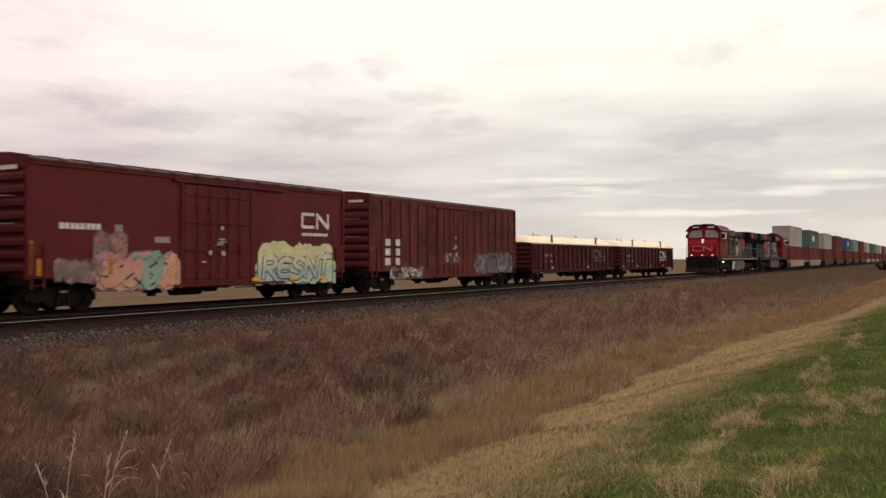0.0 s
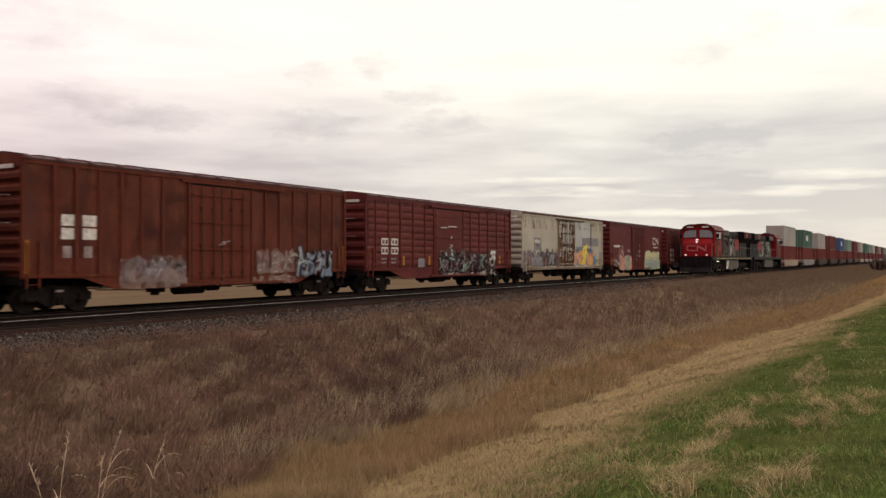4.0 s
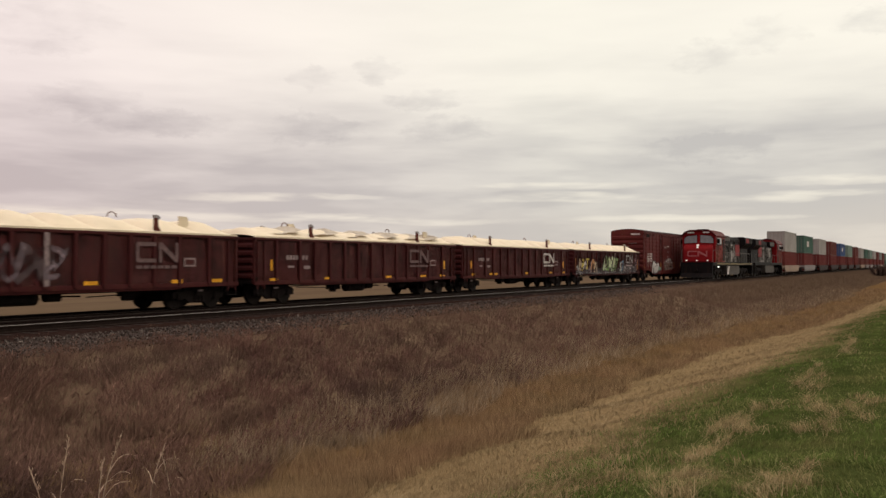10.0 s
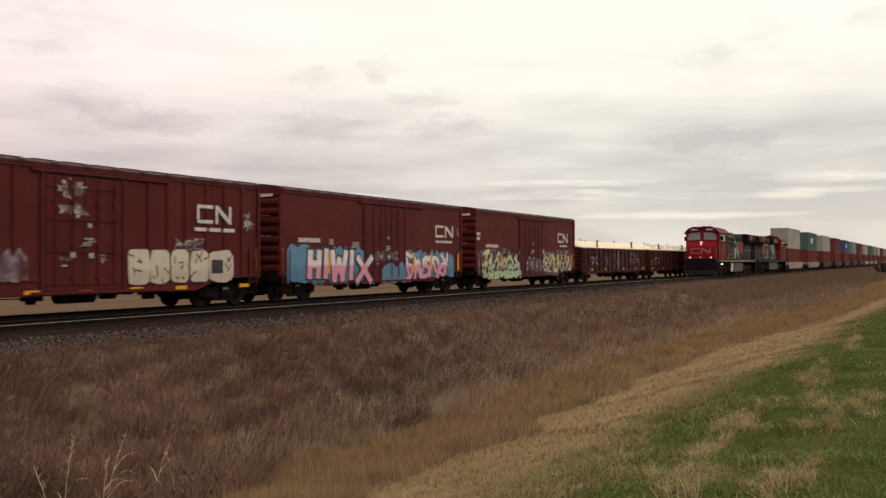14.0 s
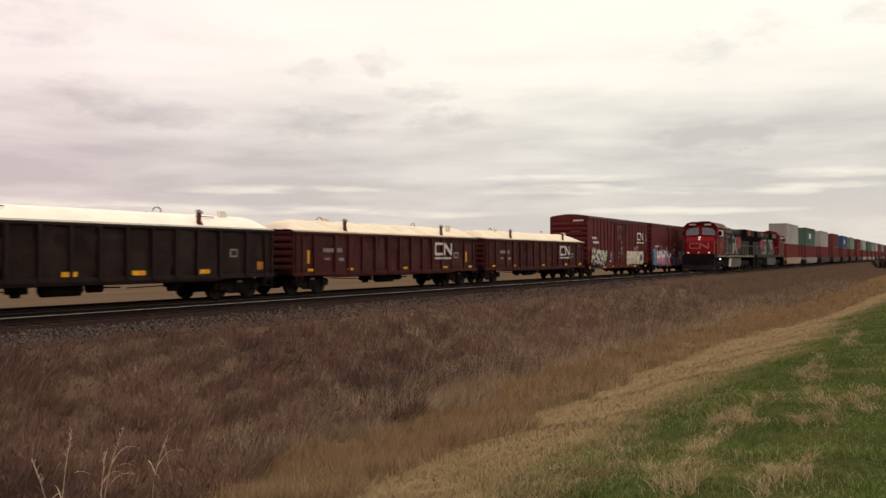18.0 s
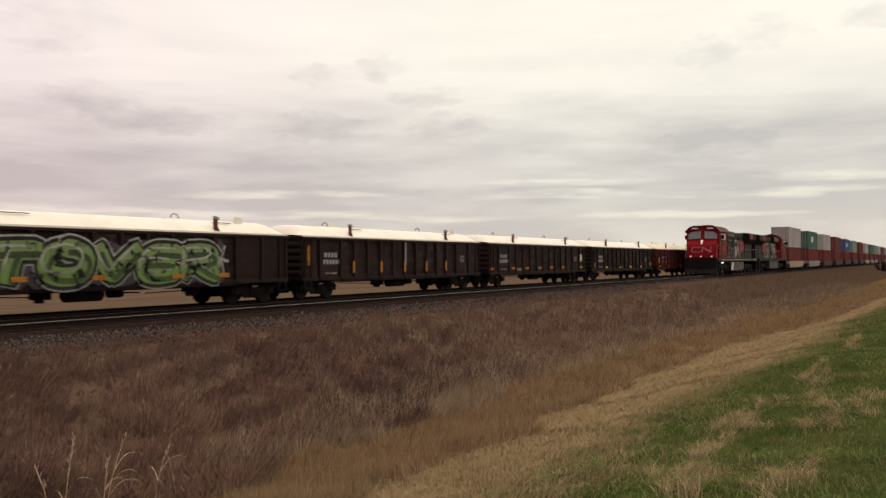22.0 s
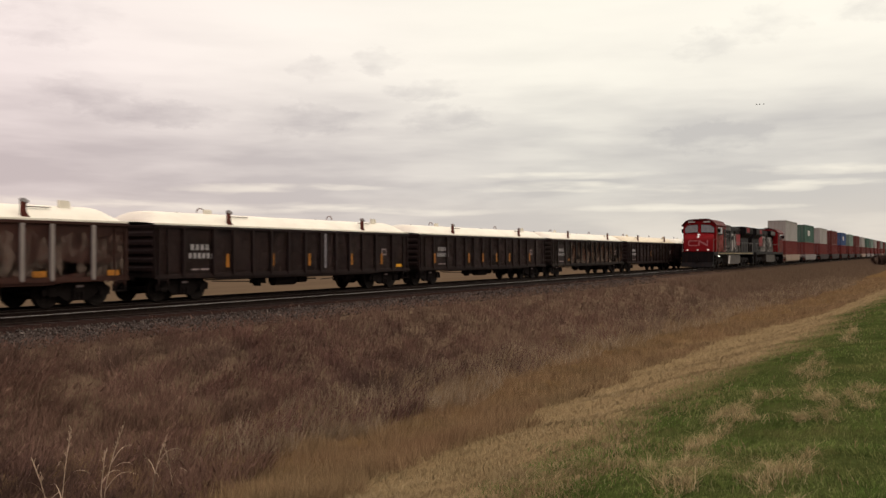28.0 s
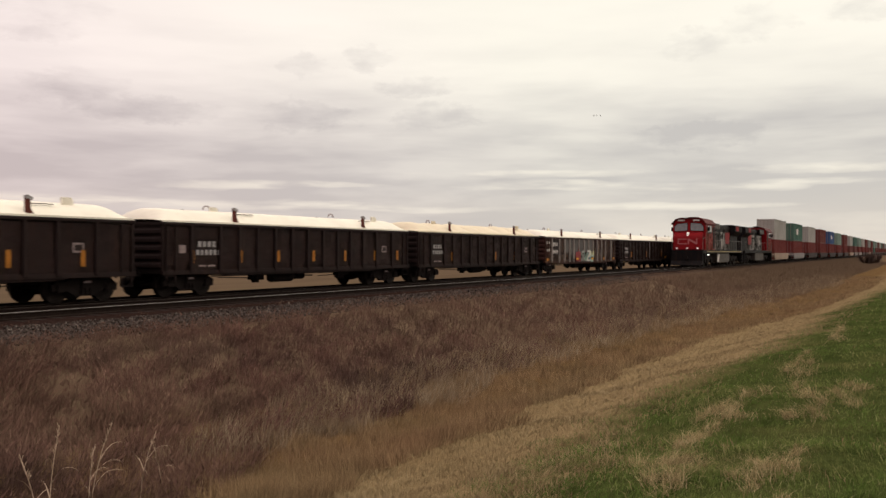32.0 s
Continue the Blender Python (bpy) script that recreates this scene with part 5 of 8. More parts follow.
def bracket_mesh():
    bm = bmesh.new()
    prism(bm, [(-0.04, 2.40), (0.34, 2.40), (0.30, 2.50), (0.16, 2.58), (0.08, 2.72), (0.08, 2.92), (0.14, 2.97), (0.12, 3.03), (0.0, 3.05), (-0.07, 3.00), (-0.07, 2.62)], -0.04, 0.04, "y")
    box(bm, -0.10, 0.20, -0.10, 0.10, 2.40, 2.475)
    return shape("hold_down_arm", bm, M["bracket"])


def cap_mesh():
    bm = bmesh.new()
    prism(bm, [(-0.09, 2.99), (0.15, 2.95), (0.15, 3.02), (0.0, 3.09), (-0.09, 3.07)], -0.05, 0.05, "y")
    return shape("arm_cap", bm, M["letter_mid"])


def lug_mesh(mat):
    bm = bmesh.new()
    prism(bm, [(-0.2, 2.47), (0.22, 2.47), (0.22, 3.04), (0.14, 3.12), (-0.2, 3.12)], -0.03, 0.03, "y")
    return shape("lug", bm, mat)


def hoop_mesh():
    bm = bmesh.new()
    arc = [(math.cos(math.pi * i / 12), math.sin(math.pi * i / 12)) for i in range(13)]
    prism(bm, [(0.208 * c, 2.97 + 0.178 * v) for c, v in arc] + [(0.172 * c, 2.97 + 0.142 * v) for c, v in reversed(arc)], -0.018, 0.018, "y")
    return shape("lifting_hoop", bm, M["letter_dim"])


BRACKET, HOOP, ARM_CAP = bracket_mesh(), hoop_mesh(), cap_mesh()
VENT = shape("vent_slot", slab(-0.45, 0.45, -0.95, -0.90, 2.86, 2.885), M["under"])
LUG = {k: lug_mesh(M[k]) for k in ("cover", "cover_white", "cover_grey")}


def gondola(length, paint_name, label, cover, kind, seed=0, post_mat=None, post_list=None, arms=(-4.4, 4.2)):
    car = tagged(new("gondola_car"), label, "gondola car", "cars of the passing train")
    h, f, mat = length / 2, GON_FACE, M[paint_name]
    r = random.Random(seed)
    for s in (-1, 1):
        bm = bmesh.new()
        prism(bm, [(-h, 0.68), (-5.6, 0.64), (-4.9, 0.58), (4.9, 0.58), (5.6, 0.64), (h, 0.68), (h, 2.40), (-h, 2.40)], s * 1.42, s * 1.36, "y")
        part("side_sheet", bm, mat, car)
        y = s * 1.42
        part("top_chord", slab(-h - 0.02, h + 0.02, min(s * 1.34, y + s * 0.07), max(s * 1.34, y + s * 0.07), 2.36, 2.46), mat, car, bevel=0.012)
        part("side_sill", slab(-h, h, min(y, y + s * 0.05), max(y, y + s * 0.05), 0.66, 0.80), mat, car)
    pm = shape("post", slab(-0.07, 0.07, -0.09, 0.0, 0.70, 2.37), M[post_mat or paint_name], 0.02)
    for x in post_list or GON_POSTS:
        if abs(x) < h - 0.3:
            place("post", pm, car, (x, f, 0))
            place("post", pm, car, (x, -f + 0.09, 0))
    e = end_gon_mesh(mat)
    place("end_wall", e, car, (h - 0.02, 0, 0))
    place("end_wall", e, car, (-h + 0.02, 0, 0)).rotation_euler[2] = math.pi
    part("floor", slab(-h + 0.04, h - 0.04, -1.35, 1.35, 0.94, 1.02), M["under"], car)
    for s in (-1, 1):
        ladder(car, s * (h - 0.35), f, 0.50, 2.3, mat, 0.4, 0.4)
        ladder(car, s * (h - 0.35), -f, 0.50, 2.3, mat, 0.4, 0.4)
        add_truck(car, s * (h - 1.60))
        part("end_sill", slab(min(s * (h - 0.3), s * h), max(s * (h - 0.3), s * h), -1.3, 1.3, 0.70, 0.95), M["under"], car)
    add_couplers(car, h)
    brake_gear(car, seed)
    mark(car, "chalky_film", -h + 0.05, h - 0.05, 0.81, 2.35, M["mist_wash" if paint_name.startswith("oxide") else "mist_dirt"], f + 0.0016)
    mark(car, "soot_film", -h + 0.05, h - 0.05, 0.815, 2.345, M["mist_soot"], f + 0.0008)
    lid = place("cover", cover_mesh(h, kind, M[cover], seed), car, label="cream cover over the load" if cover != "cover_white" else "white fibreglass cover over the load")
    part("cover_rim", slab(-h + 0.02, h - 0.02, -1.43, -1.36, 2.462, 2.52), M[cover], lid)
    part("cover_rim", slab(-h + 0.02, h - 0.02, 1.36, 1.43, 2.462, 2.52), M[cover], lid)
    for x in arms:
        for y in (-1.30, 1.30):
            place("hold_down_arm", BRACKET, lid, (x, y, 0))
            place("arm_cap", ARM_CAP, lid, (x, y, 0), "worn pale cap of the arm")
    place("lug", LUG[cover], lid, (-4.5, -0.35, 0))
    place("lug", LUG[cover], lid, (6.0, -0.7, 0))
    if kind == "torn":
        for k, x in enumerate((-6.6, -4.0, -1.6, 0.9, 3.2, 4.9)):
            bm = bmesh.new()
            rows = []
            for i in range(7):
                u = i / 6
                rows.append([bm.verts.new((x + 1.7 * u, -1.25 + 1.9 * q / 5, 2.56 + (0.12 + 0.30 * u ** 1.6) * (0.35 + 0.65 * math.sin(math.pi * (q + 0.6) / 6.5)) + 0.05 * r.random())) for q in range(6)])
            for m0, m1 in zip(rows[:-1], rows[1:]):
                for q in range(5):
                    bm.faces.new((m0[q], m1[q], m1[q + 1], m0[q + 1]))
            bmesh.ops.solidify(bm, geom=bm.faces[:], thickness=0.025)
            part("loose_flap", bm, M["cover_grey"], lid, "lifted stiff edge of the torn tarpaulin")
    if kind == "smooth":
        for x in (-3.4, 4.9):
            place("vent_slot", VENT, lid, (x, 0, 0), "dark slot in the cover")
    for x in (-4.5, 3.5):
        place("lifting_hoop", HOOP, lid, (x, 0.0, 0.05))
    return car


def reflectors(car, xs, z0, z1, wide, face, mat):
    for x in xs:
        mark(car, "reflector", x - wide / 2, x + wide / 2, z0, z1, M[mat], face)


# ---- the passing train, front to rear ----
M["g_cream"] = spray("graffiti_cream", (0.50, 0.47, 0.25), (0.30, 0.42, 0.36), 1.2)
M["g_steely"] = spray("graffiti_pale_blue", (0.47, 0.46, 0.30), (0.26, 0.33, 0.34), 1.15)
M["g_salmon"] = spray("graffiti_salmon", (0.40, 0.19, 0.15), (0.44, 0.22, 0.15), 1.2)
M["g_teal"] = spray("graffiti_teal", (0.16, 0.24, 0.20), (0.20, 0.28, 0.22), 1.2)
M["g_grey"] = spray("graffiti_grey", (0.20, 0.18, 0.19), (0.15, 0.14, 0.15), 1.3)
M["g_dark"] = spray("graffiti_dark", (0.045, 0.038, 0.042), (0.035, 0.03, 0.034), 1.3)
M["g_orange"] = spray("graffiti_orange", (0.50, 0.24, 0.09), (0.55, 0.27, 0.08), 1.3)
M["g_yellow"] = spray("graffiti_yellow", (0.62, 0.50, 0.06), (0.60, 0.46, 0.06), 1.3)
M["g_white"] = spray("graffiti_white", (0.52, 0.49, 0.44), (0.44, 0.41, 0.37), 1.3)
M["g_pink"] = spray("graffiti_pink_white", (0.62, 0.58, 0.56), (0.56, 0.24, 0.31), 1.32, 0.05)
M["g_blue"] = spray("graffiti_blue", (0.10, 0.215, 0.31), (0.075, 0.165, 0.24), 1.3)
M["g_green"] = spray("graffiti_green", (0.15, 0.21, 0.075), (0.12, 0.20, 0.045), 1.3)
M["g_black"] = spray("graffiti_black", (0.014, 0.013, 0.012), (0.018, 0.016, 0.014), 1.2)
M["g_ash"] = spray("graffiti_ash_white", (0.30, 0.29, 0.26), (0.17, 0.17, 0.15), 1.4)
M["g_blush"] = spray("graffiti_blush", (0.50, 0.27, 0.17), (0.46, 0.22, 0.13), 1.4)
M["g_mint"] = spray("graffiti_mint", (0.46, 0.50, 0.30), (0.36, 0.44, 0.26), 1.3)
M["g_tan"] = spray("graffiti_tan", (0.42, 0.35, 0.24), (0.34, 0.27, 0.19), 1.2)
M["g_lilac"] = spray("graffiti_lilac", (0.235, 0.185, 0.20), (0.20, 0.15, 0.165), 1.5)
M["g_red"] = spray("graffiti_red", (0.25, 0.03, 0.04), (0.22, 0.03, 0.03), 1.3)

M["m_salmon"] = mist("graffiti_salmon_mist", (0.36, 0.18, 0.145), 0.43, 0.60, 2.4)
M["m_tan"] = mist("graffiti_tan_mist", (0.34, 0.24, 0.20), 0.42, 0.66, 2.0, most=0.7)
M["m_grey"] = mist("graffiti_grey_mist", (0.20, 0.18, 0.18), 0.36, 0.64, 2.2, most=0.8)
M["m_dark"] = mist("graffiti_dark_mist", (0.060, 0.050, 0.054), 0.47, 0.63, 2.8)
M["m_lilac"] = mist("graffiti_lilac_mist", (0.26, 0.20, 0.22), 0.40, 0.64, 2.6, most=0.8)
M["m_white"] = mist("graffiti_white_mist", (0.42, 0.38, 0.35), 0.44, 0.64, 3.0, most=0.75)
M["g_steel"] = spray("graffiti_dull_blue", (0.15, 0.19, 0.24), (0.12, 0.15, 0.20), 1.3)
M["m_faint"] = mist("graffiti_faint_mist", (0.13, 0.09, 0.09), 0.40, 0.66, 2.6, most=0.7)
M["m_pink"] = mist("graffiti_pink_mist", (0.36, 0.18, 0.20), 0.36, 0.60, 3.0)
M["m_rose"] = mist("graffiti_rose_mist", (0.30, 0.17, 0.15), 0.38, 0.66, 2.4, most=0.65)
M["g_brown"] = spray("graffiti_brown", (0.10, 0.055, 0.035), (0.085, 0.05, 0.03), 1.2)
M["rust_streak"] = metal("rust_streak", (0.15, 0.085, 0.04), 0.8, 0, 5)

M["white_slide"] = paint("grey_white_door_paint", (0.37, 0.36, 0.34), 0.35, 0.2)

M["g_plate"] = spray("graffiti_cream_white", (0.50, 0.44, 0.34), (0.42, 0.36, 0.28), 1.2)

M["m_blue"] = mist("graffiti_blue_mist", (0.11, 0.16, 0.27), 0.42, 0.62, 2.2, most=0.8)
M["m_black"] = mist("graffiti_black_mist", (0.02, 0.018, 0.018), 0.55, 0.66, 2.6)
M["g_edge"] = spray("graffiti_dark_green", (0.035, 0.05, 0.022), (0.05, 0.075, 0.03), 1.3)

TRAIN_V = 12.947
BF, GF = BOX_FACE, GON_FACE
PLAIN_POSTS = [-6.75, -6.0, -5.15, -4.3, -3.5, -2.6, 2.55, 3.4, 4.25, 5.2, 6.1, 6.9]
PRESS_POSTS = [-7.0, -5.9, -4.85, -3.65, -2.5, -1.55, 1.6, 2.5, 3.6, 4.7, 5.85, 7.0]
movers = []


def couple(car, rear, front):
    """Sets a car on the far track; rear and front are its body's ends at the start."""
    x = 0.9956 * (rear + front) / 2
    car.matrix_basis = pose(x, TRACK2_Y, 0)
    movers.append((car, x))
    return car


def size(rear, front):
    return 0.9956 * (front - rear)


def gon(rear, front, paint_name, label, cover, kind, seed, **more):
    return couple(gondola(size(rear, front), paint_name, label, cover, kind, seed, **more), rear, front)


def car_box(rear, front, paint_name, style, label, seed, **more):
    return couple(boxcar(size(rear, front), paint_name, style, label, seed=seed, **more), rear, front)


def gon_owner(car, x0=3.2, x1=5.0, dim=False, numbers=True):
    m = M["letter_faint"] if dim else M["letter"]
    f = GF - 0.092
    emblem(car, x0, x1, 1.50, 2.16, f, m)
    bars(car, x0, x1, 1.30, 1.40, f, 6, m)
    if numbers:
        bars(car, -6.1, -4.7, 1.62, 1.80, GF, 7, M["letter_dim"])
        bars(car, -6.0, -5.5, 1.30, 1.38, GF, 1, M["letter_dim"])
        bars(car, -5.0, -4.5, 1.25, 1.38, GF, 1, M["letter_dim"])
    for a, b in ((5.35, 5.9),):
        mark(car, "lettering", a, b, 1.36, 1.66, M["letter_dim"], GF)
        mark(car, "lettering", a + 0.06, b - 0.06, 1.42, 1.60, M["oxide_gon"], GF, 0.008)


RED_TARP = "dark red gondola car with a wrinkled cream tarpaulin over its load"
c = gon(69.2, 85.4, "oxide_gon", RED_TARP, "cover", "wrinkled", 1)
gon_owner(c)
reflectors(c, (-7.3, -3.6, 0.4, 4.5), 0.82, 0.91, 0.5, GF - 0.05, "yellow")
c = gon(51.4, 67.6, "oxide_gon", RED_TARP, "cover", "wrinkled", 2, post_list=[-7.0 + 0.88 * i for i in range(17)])
gon_owner(c, dim=True)
reflectors(c, (-4.6, 2.0), 0.84, 0.96, 0.5, GF - 0.05, "yellow")

c = car_box(33.2, 48.8, "oxide_light", "posts", "dull red ribbed boxcar with boxed lettering and grey graffiti", 3, posts=PLAIN_POSTS, door=(-1.6, 1.6))
for x in (-6.5, -5.6):
    for z in (2.1, 1.65, 1.2):
        mark(c, "lettering", x, x + 0.55, z, z + 0.32, M["letter"], BF, 0.004)
cloud(c, 2.6, 7.4, 0.62, 1.9, BF - 0.055, M["m_grey"], 34)
scrawl(c, 2.4, 7.2, 0.65, 1.7, BF - 0.06, [M["m_white"], M["m_grey"], M["m_lilac"]], M["m_dark"], 31, 5)
cloud(c, -6.2, -3.0, 0.55, 1.15, BF - 0.055, M["m_white"], 32)
cloud(c, -1.2, 0.6, 1.2, 1.9, BF - 0.085, M["m_tan"], 33)

c = car_box(15.95, 31.1, "oxide", "smooth", "dark red smooth-sided boxcar with salmon and pale yellow graffiti", 4, posts=None)
f = BF
bars(c, -6.5, -5.0, 2.38, 2.56, f, 8, M["letter"])
emblem(c, 4.72, 6.55, 2.72, 3.36, f, M["letter"])
bars(c, 4.75, 6.5, 2.42, 2.54, f, 5, M["letter"], 0.12)
mark(c, "lettering", -4.5, -4.2, 2.32, 2.56, M["letter_dim"], f)
mark(c, "lettering", -2.9, -2.25, 2.02, 2.22, M["letter_dim"], f)
cloud(c, -6.7, -4.4, 0.75, 1.6, f - 0.03, M["m_tan"], 41)
cloud(c, -5.2, -1.8, 0.48, 1.75, f - 0.031, M["g_salmon"], 42, rim=M["m_lilac"])
cloud(c, -5.3, -4.1, 1.2, 2.35, f - 0.033, M["m_salmon"], 48, rim=M["m_lilac"])
cloud(c, -4.0, -2.5, 0.5, 1.8, f - 0.034, M["g_teal"], 49)
scrawl(c, -6.6, -4.8, 0.75, 1.5, f - 0.036, [M["m_salmon"], M["m_tan"]], M["m_lilac"], 40, 3, fat=0.24)
scrawl(c, -5.0, -1.9, 0.5, 1.75, f - 0.038, [M["g_salmon"], M["g_salmon"], M["g_teal"], M["g_blush"]], M["g_dark"], 43, 4, "bubble", 0.44, rim=1.16, shine=M["m_white"], lines=2)
cloud(c, 1.95, 7.0, 0.46, 1.5, f - 0.026, M["g_mint"], 46)
cloud(c, 2.1, 6.75, 0.50, 2.2, f - 0.03, M["g_cream"], 44, rim=M["g_dark"])
lettered(c, 2.35, 6.6, 0.62, 1.72, f - 0.036, "RESNT", M["g_steely"], M["g_dark"], None, 45, 0.24, 0.12, None, M["g_white"])
scrawl(c, 2.4, 6.5, 1.5, 2.1, f - 0.034, [M["g_cream"]], M["g_tan"], 47, 7, "bubble", 0.3, rim=1.3)
reflectors(c, (-7.2, -4.7), 1.0, 1.5, 0.16, f - 0.06, "orange")
reflectors(c, (1.95, 4.2, 6.05), 0.66, 0.78, 0.5, f - 0.06, "yellow")

c = car_box(-1.25, 14.0, "white_car", "smooth", "grimy cream boxcar streaked with rust, graffiti along its foot", 5, belly=0.74, door=(-1.55, 1.5), door_mat="white_door", roof="rust")
d0 = next(o for o in c.children if o.name.startswith("door") and not o.name.startswith("door_"))
d = part("door", slab(1.62, 4.95, BF - 0.05, BF, 0.88, 4.08), M["white_slide"], c, "plain grey-white sliding door", bevel=0.01)
part("door_edge", slab(4.85, 4.95, BF - 0.07, BF - 0.049, 0.9, 4.06), M["rust"], d)
part("side_sill", slab(-7.4, 7.4, BF - 0.06, BF - 0.031, 0.74, 0.86), M["rust_edge"], c)
mark(c, "painted_panel", -5.75, -4.55, 2.03, 2.83, M["grey_patch"], BF)
bars(c, -5.6, -4.7, 2.50, 2.70, BF - 0.004, 5, M["letter"])
bars(c, -5.4, -4.8, 2.28, 2.38, BF - 0.004, 3, M["g_dark"])
mark(c, "painted_panel", 3.0, 4.84, 2.40, 2.98, M["grey_patch"], BF - 0.05)
mark(c, "painted_panel", 4.97, 6.7, 2.40, 2.98, M["grey_patch"], BF)
cloud(c, -7.5, -1.75, 0.92, 2.0, BF - 0.03, M["m_grey"], 51)
cloud(c, -7.5, -5.6, 0.95, 2.1, BF - 0.034, M["m_lilac"], 57)
cloud(c, -4.9, -1.75, 0.92, 2.2, BF - 0.034, M["m_dark"], 58)
scrawl(c, -6.3, -4.5, 1.0, 1.6, BF - 0.036, [M["g_grey"]], M["m_lilac"], 52, 3, fat=0.34)
scrawl(c, -4.6, -1.8, 0.95, 2.0, BF - 0.036, [M["m_lilac"], M["g_dark"], M["g_grey"]], M["m_dark"], 53, 4)
cloud(c, 1.7, 4.9, 1.7, 2.4, BF - 0.07, M["m_grey"], 54)
cloud(c, 1.75, 5.3, 1.5, 2.25, BF - 0.072, M["m_blue"], 92, rim=None)
scrawl(c, 1.5, 5.3, 0.92, 2.15, BF - 0.076, [M["g_blush"], M["g_orange"], M["g_yellow"], M["g_blush"], M["g_orange"]], M["g_brown"], 55, 5, fat=0.36, rim=1.22, lines=2, high=2, shine=M["m_white"])
scrawl(c, 5.3, 5.9, 0.95, 1.75, BF - 0.074, [M["g_blue"]], M["g_dark"], 56, 1)
reflectors(c, (-6.6, -3.9, 6.85), 1.0, 1.5, 0.16, BF - 0.06, "orange")
for z in (3.18, 2.42, 1.96, 1.28):
    part("door_bar", slab(-1.1, 1.2, BF - 0.115, BF - 0.08, z, z + 0.05), M["rust"], d0)
for k, (a, b, lo, hi) in enumerate(((-1.62, -0.85, 0.9, 4.1), (-0.7, 0.3, 0.9, 2.2), (0.75, 1.45, 0.9, 4.05), (-1.0, 1.2, 2.2, 2.6), (-1.3, 1.3, 0.9, 1.4), (-0.9, 1.0, 3.6, 4.08))):
    cloud(c, a, b, lo, hi, BF - 0.051 - 0.0006 * k, M["mist_rust"], 560 + k, name="rust_stain")
for k in range(16):
    splat(c, (-1.05, -0.47, 0.43, 1.03)[k % 4], 1.2 + 0.78 * (k // 4), 0.16, 0.15, BF - 0.118, M["mist_rust"], 600 + k, name="rust_stain")
cloud(c, -1.75, 1.3, 0.9, 1.9, BF - 0.0545, M["mist_rust"], 597, name="rust_stain")
for a, b, lo in ((-7.55, -1.7, 3.35), (4.97, 7.5, 3.45)):
    cloud(c, a, b, lo, 4.2, BF - 0.002, M["mist_run"], int(580 + lo * 10), name="rust_stain")
cloud(c, 1.65, 4.9, 3.55, 4.08, BF - 0.052, M["mist_run"], 590, name="rust_stain")
cloud(c, -7.55, 7.5, 0.86, 1.5, BF - 0.0025, M["mist_dirt"], 591, name="dirt_film")


def boxed_lettering(c, x=(-6.55, -5.7), z=(2.10, 1.68), w=0.62, h=0.33, face=BF - 0.032):
    for a in x:
        for b in z:
            mark(c, "lettering", a, a + w, b, b + h, M["letter"], face)
            for k in range(2):
                mark(c, "lettering", a + 0.08 + 0.27 * k, a + 0.26 + 0.27 * k, b + 0.07, b + 0.25, M["oxide_light"], face - 0.004)
        bars(c, a, a + 0.5, 1.42, 1.50, face, 2, M["letter_dim"])
        bars(c, a, a + 0.5, 1.25, 1.31, face, 1, M["letter_dim"])


c = car_box(-18.7, -3.1, "oxide_light", "panel", "red boxcar with pressed side panels, white boxed lettering and grey graffiti", 6, posts=PRESS_POSTS, door=(-1.55, 1.6))
boxed_lettering(c)
mark(c, "lettering", -1.0, -0.3, 3.06, 3.11, M["letter"], BF - 0.08)
mark(c, "lettering", -0.2, 0.8, 3.14, 3.19, M["letter"], BF - 0.08)
cloud(c, -1.2, 5.5, 0.66, 2.0, BF - 0.08, M["m_dark"], 61)
cloud(c, -1.0, 5.6, 0.56, 0.95, BF - 0.05, M["m_white"], 64)
scrawl(c, -1.0, 1.7, 1.5, 2.0, BF - 0.084, [M["m_white"], M["m_grey"]], M["m_dark"], 62, 6, fat=0.2, rim=1.7)
scrawl(c, -1.2, 2.0, 0.75, 1.55, BF - 0.090, [M["g_grey"], M["m_white"], M["g_teal"]], M["m_dark"], 63, 6, fat=0.17, rim=1.9)
scrawl(c, 1.6, 4.7, 0.80, 1.9, BF - 0.090, [M["m_white"], M["g_grey"], M["m_tan"], M["g_teal"]], M["m_dark"], 66, 5, fat=0.17, rim=1.9)
scrawl(c, 4.8, 5.5, 0.9, 2.0, BF - 0.084, [M["g_white"]], M["g_dark"], 65, 1, "bubble", 0.2)
cloud(c, -1.3, 5.7, 0.6, 1.9, BF - 0.118, M["mist_oxide"], 67, name="flaked_film")
mark(c, "painted_panel", -3.2, -2.55, 1.05, 1.48, M["grey_patch"], BF - 0.032)
reflectors(c, (-4.6, -2.1, 3.0, 6.2), 1.15, 1.6, 0.18, BF - 0.05, "orange")

c = car_box(-36.0, -20.4, "oxide_rust", "posts", "rusty red ribbed boxcar with a blackened door and faded graffiti", 7, posts=PLAIN_POSTS, door=(-1.4, 1.75), door_mat="oxide_rust")
for x in (-6.5, -5.75):
    for z in (2.45, 2.05):
        mark(c, "lettering", x, x + 0.5, z, z + 0.34, M["letter"], BF, 0.004)
    mark(c, "lettering", x + 0.05, x + 0.35, 1.5, 1.85, M["letter_dim"], BF)
cloud(c, -4.4, -1.6, 0.65, 1.65, BF - 0.055, M["m_tan"], 71)
scrawl(c, -4.2, -1.8, 0.7, 1.5, BF - 0.06, [M["m_tan"], M["m_white"]], M["m_lilac"], 72, 3)
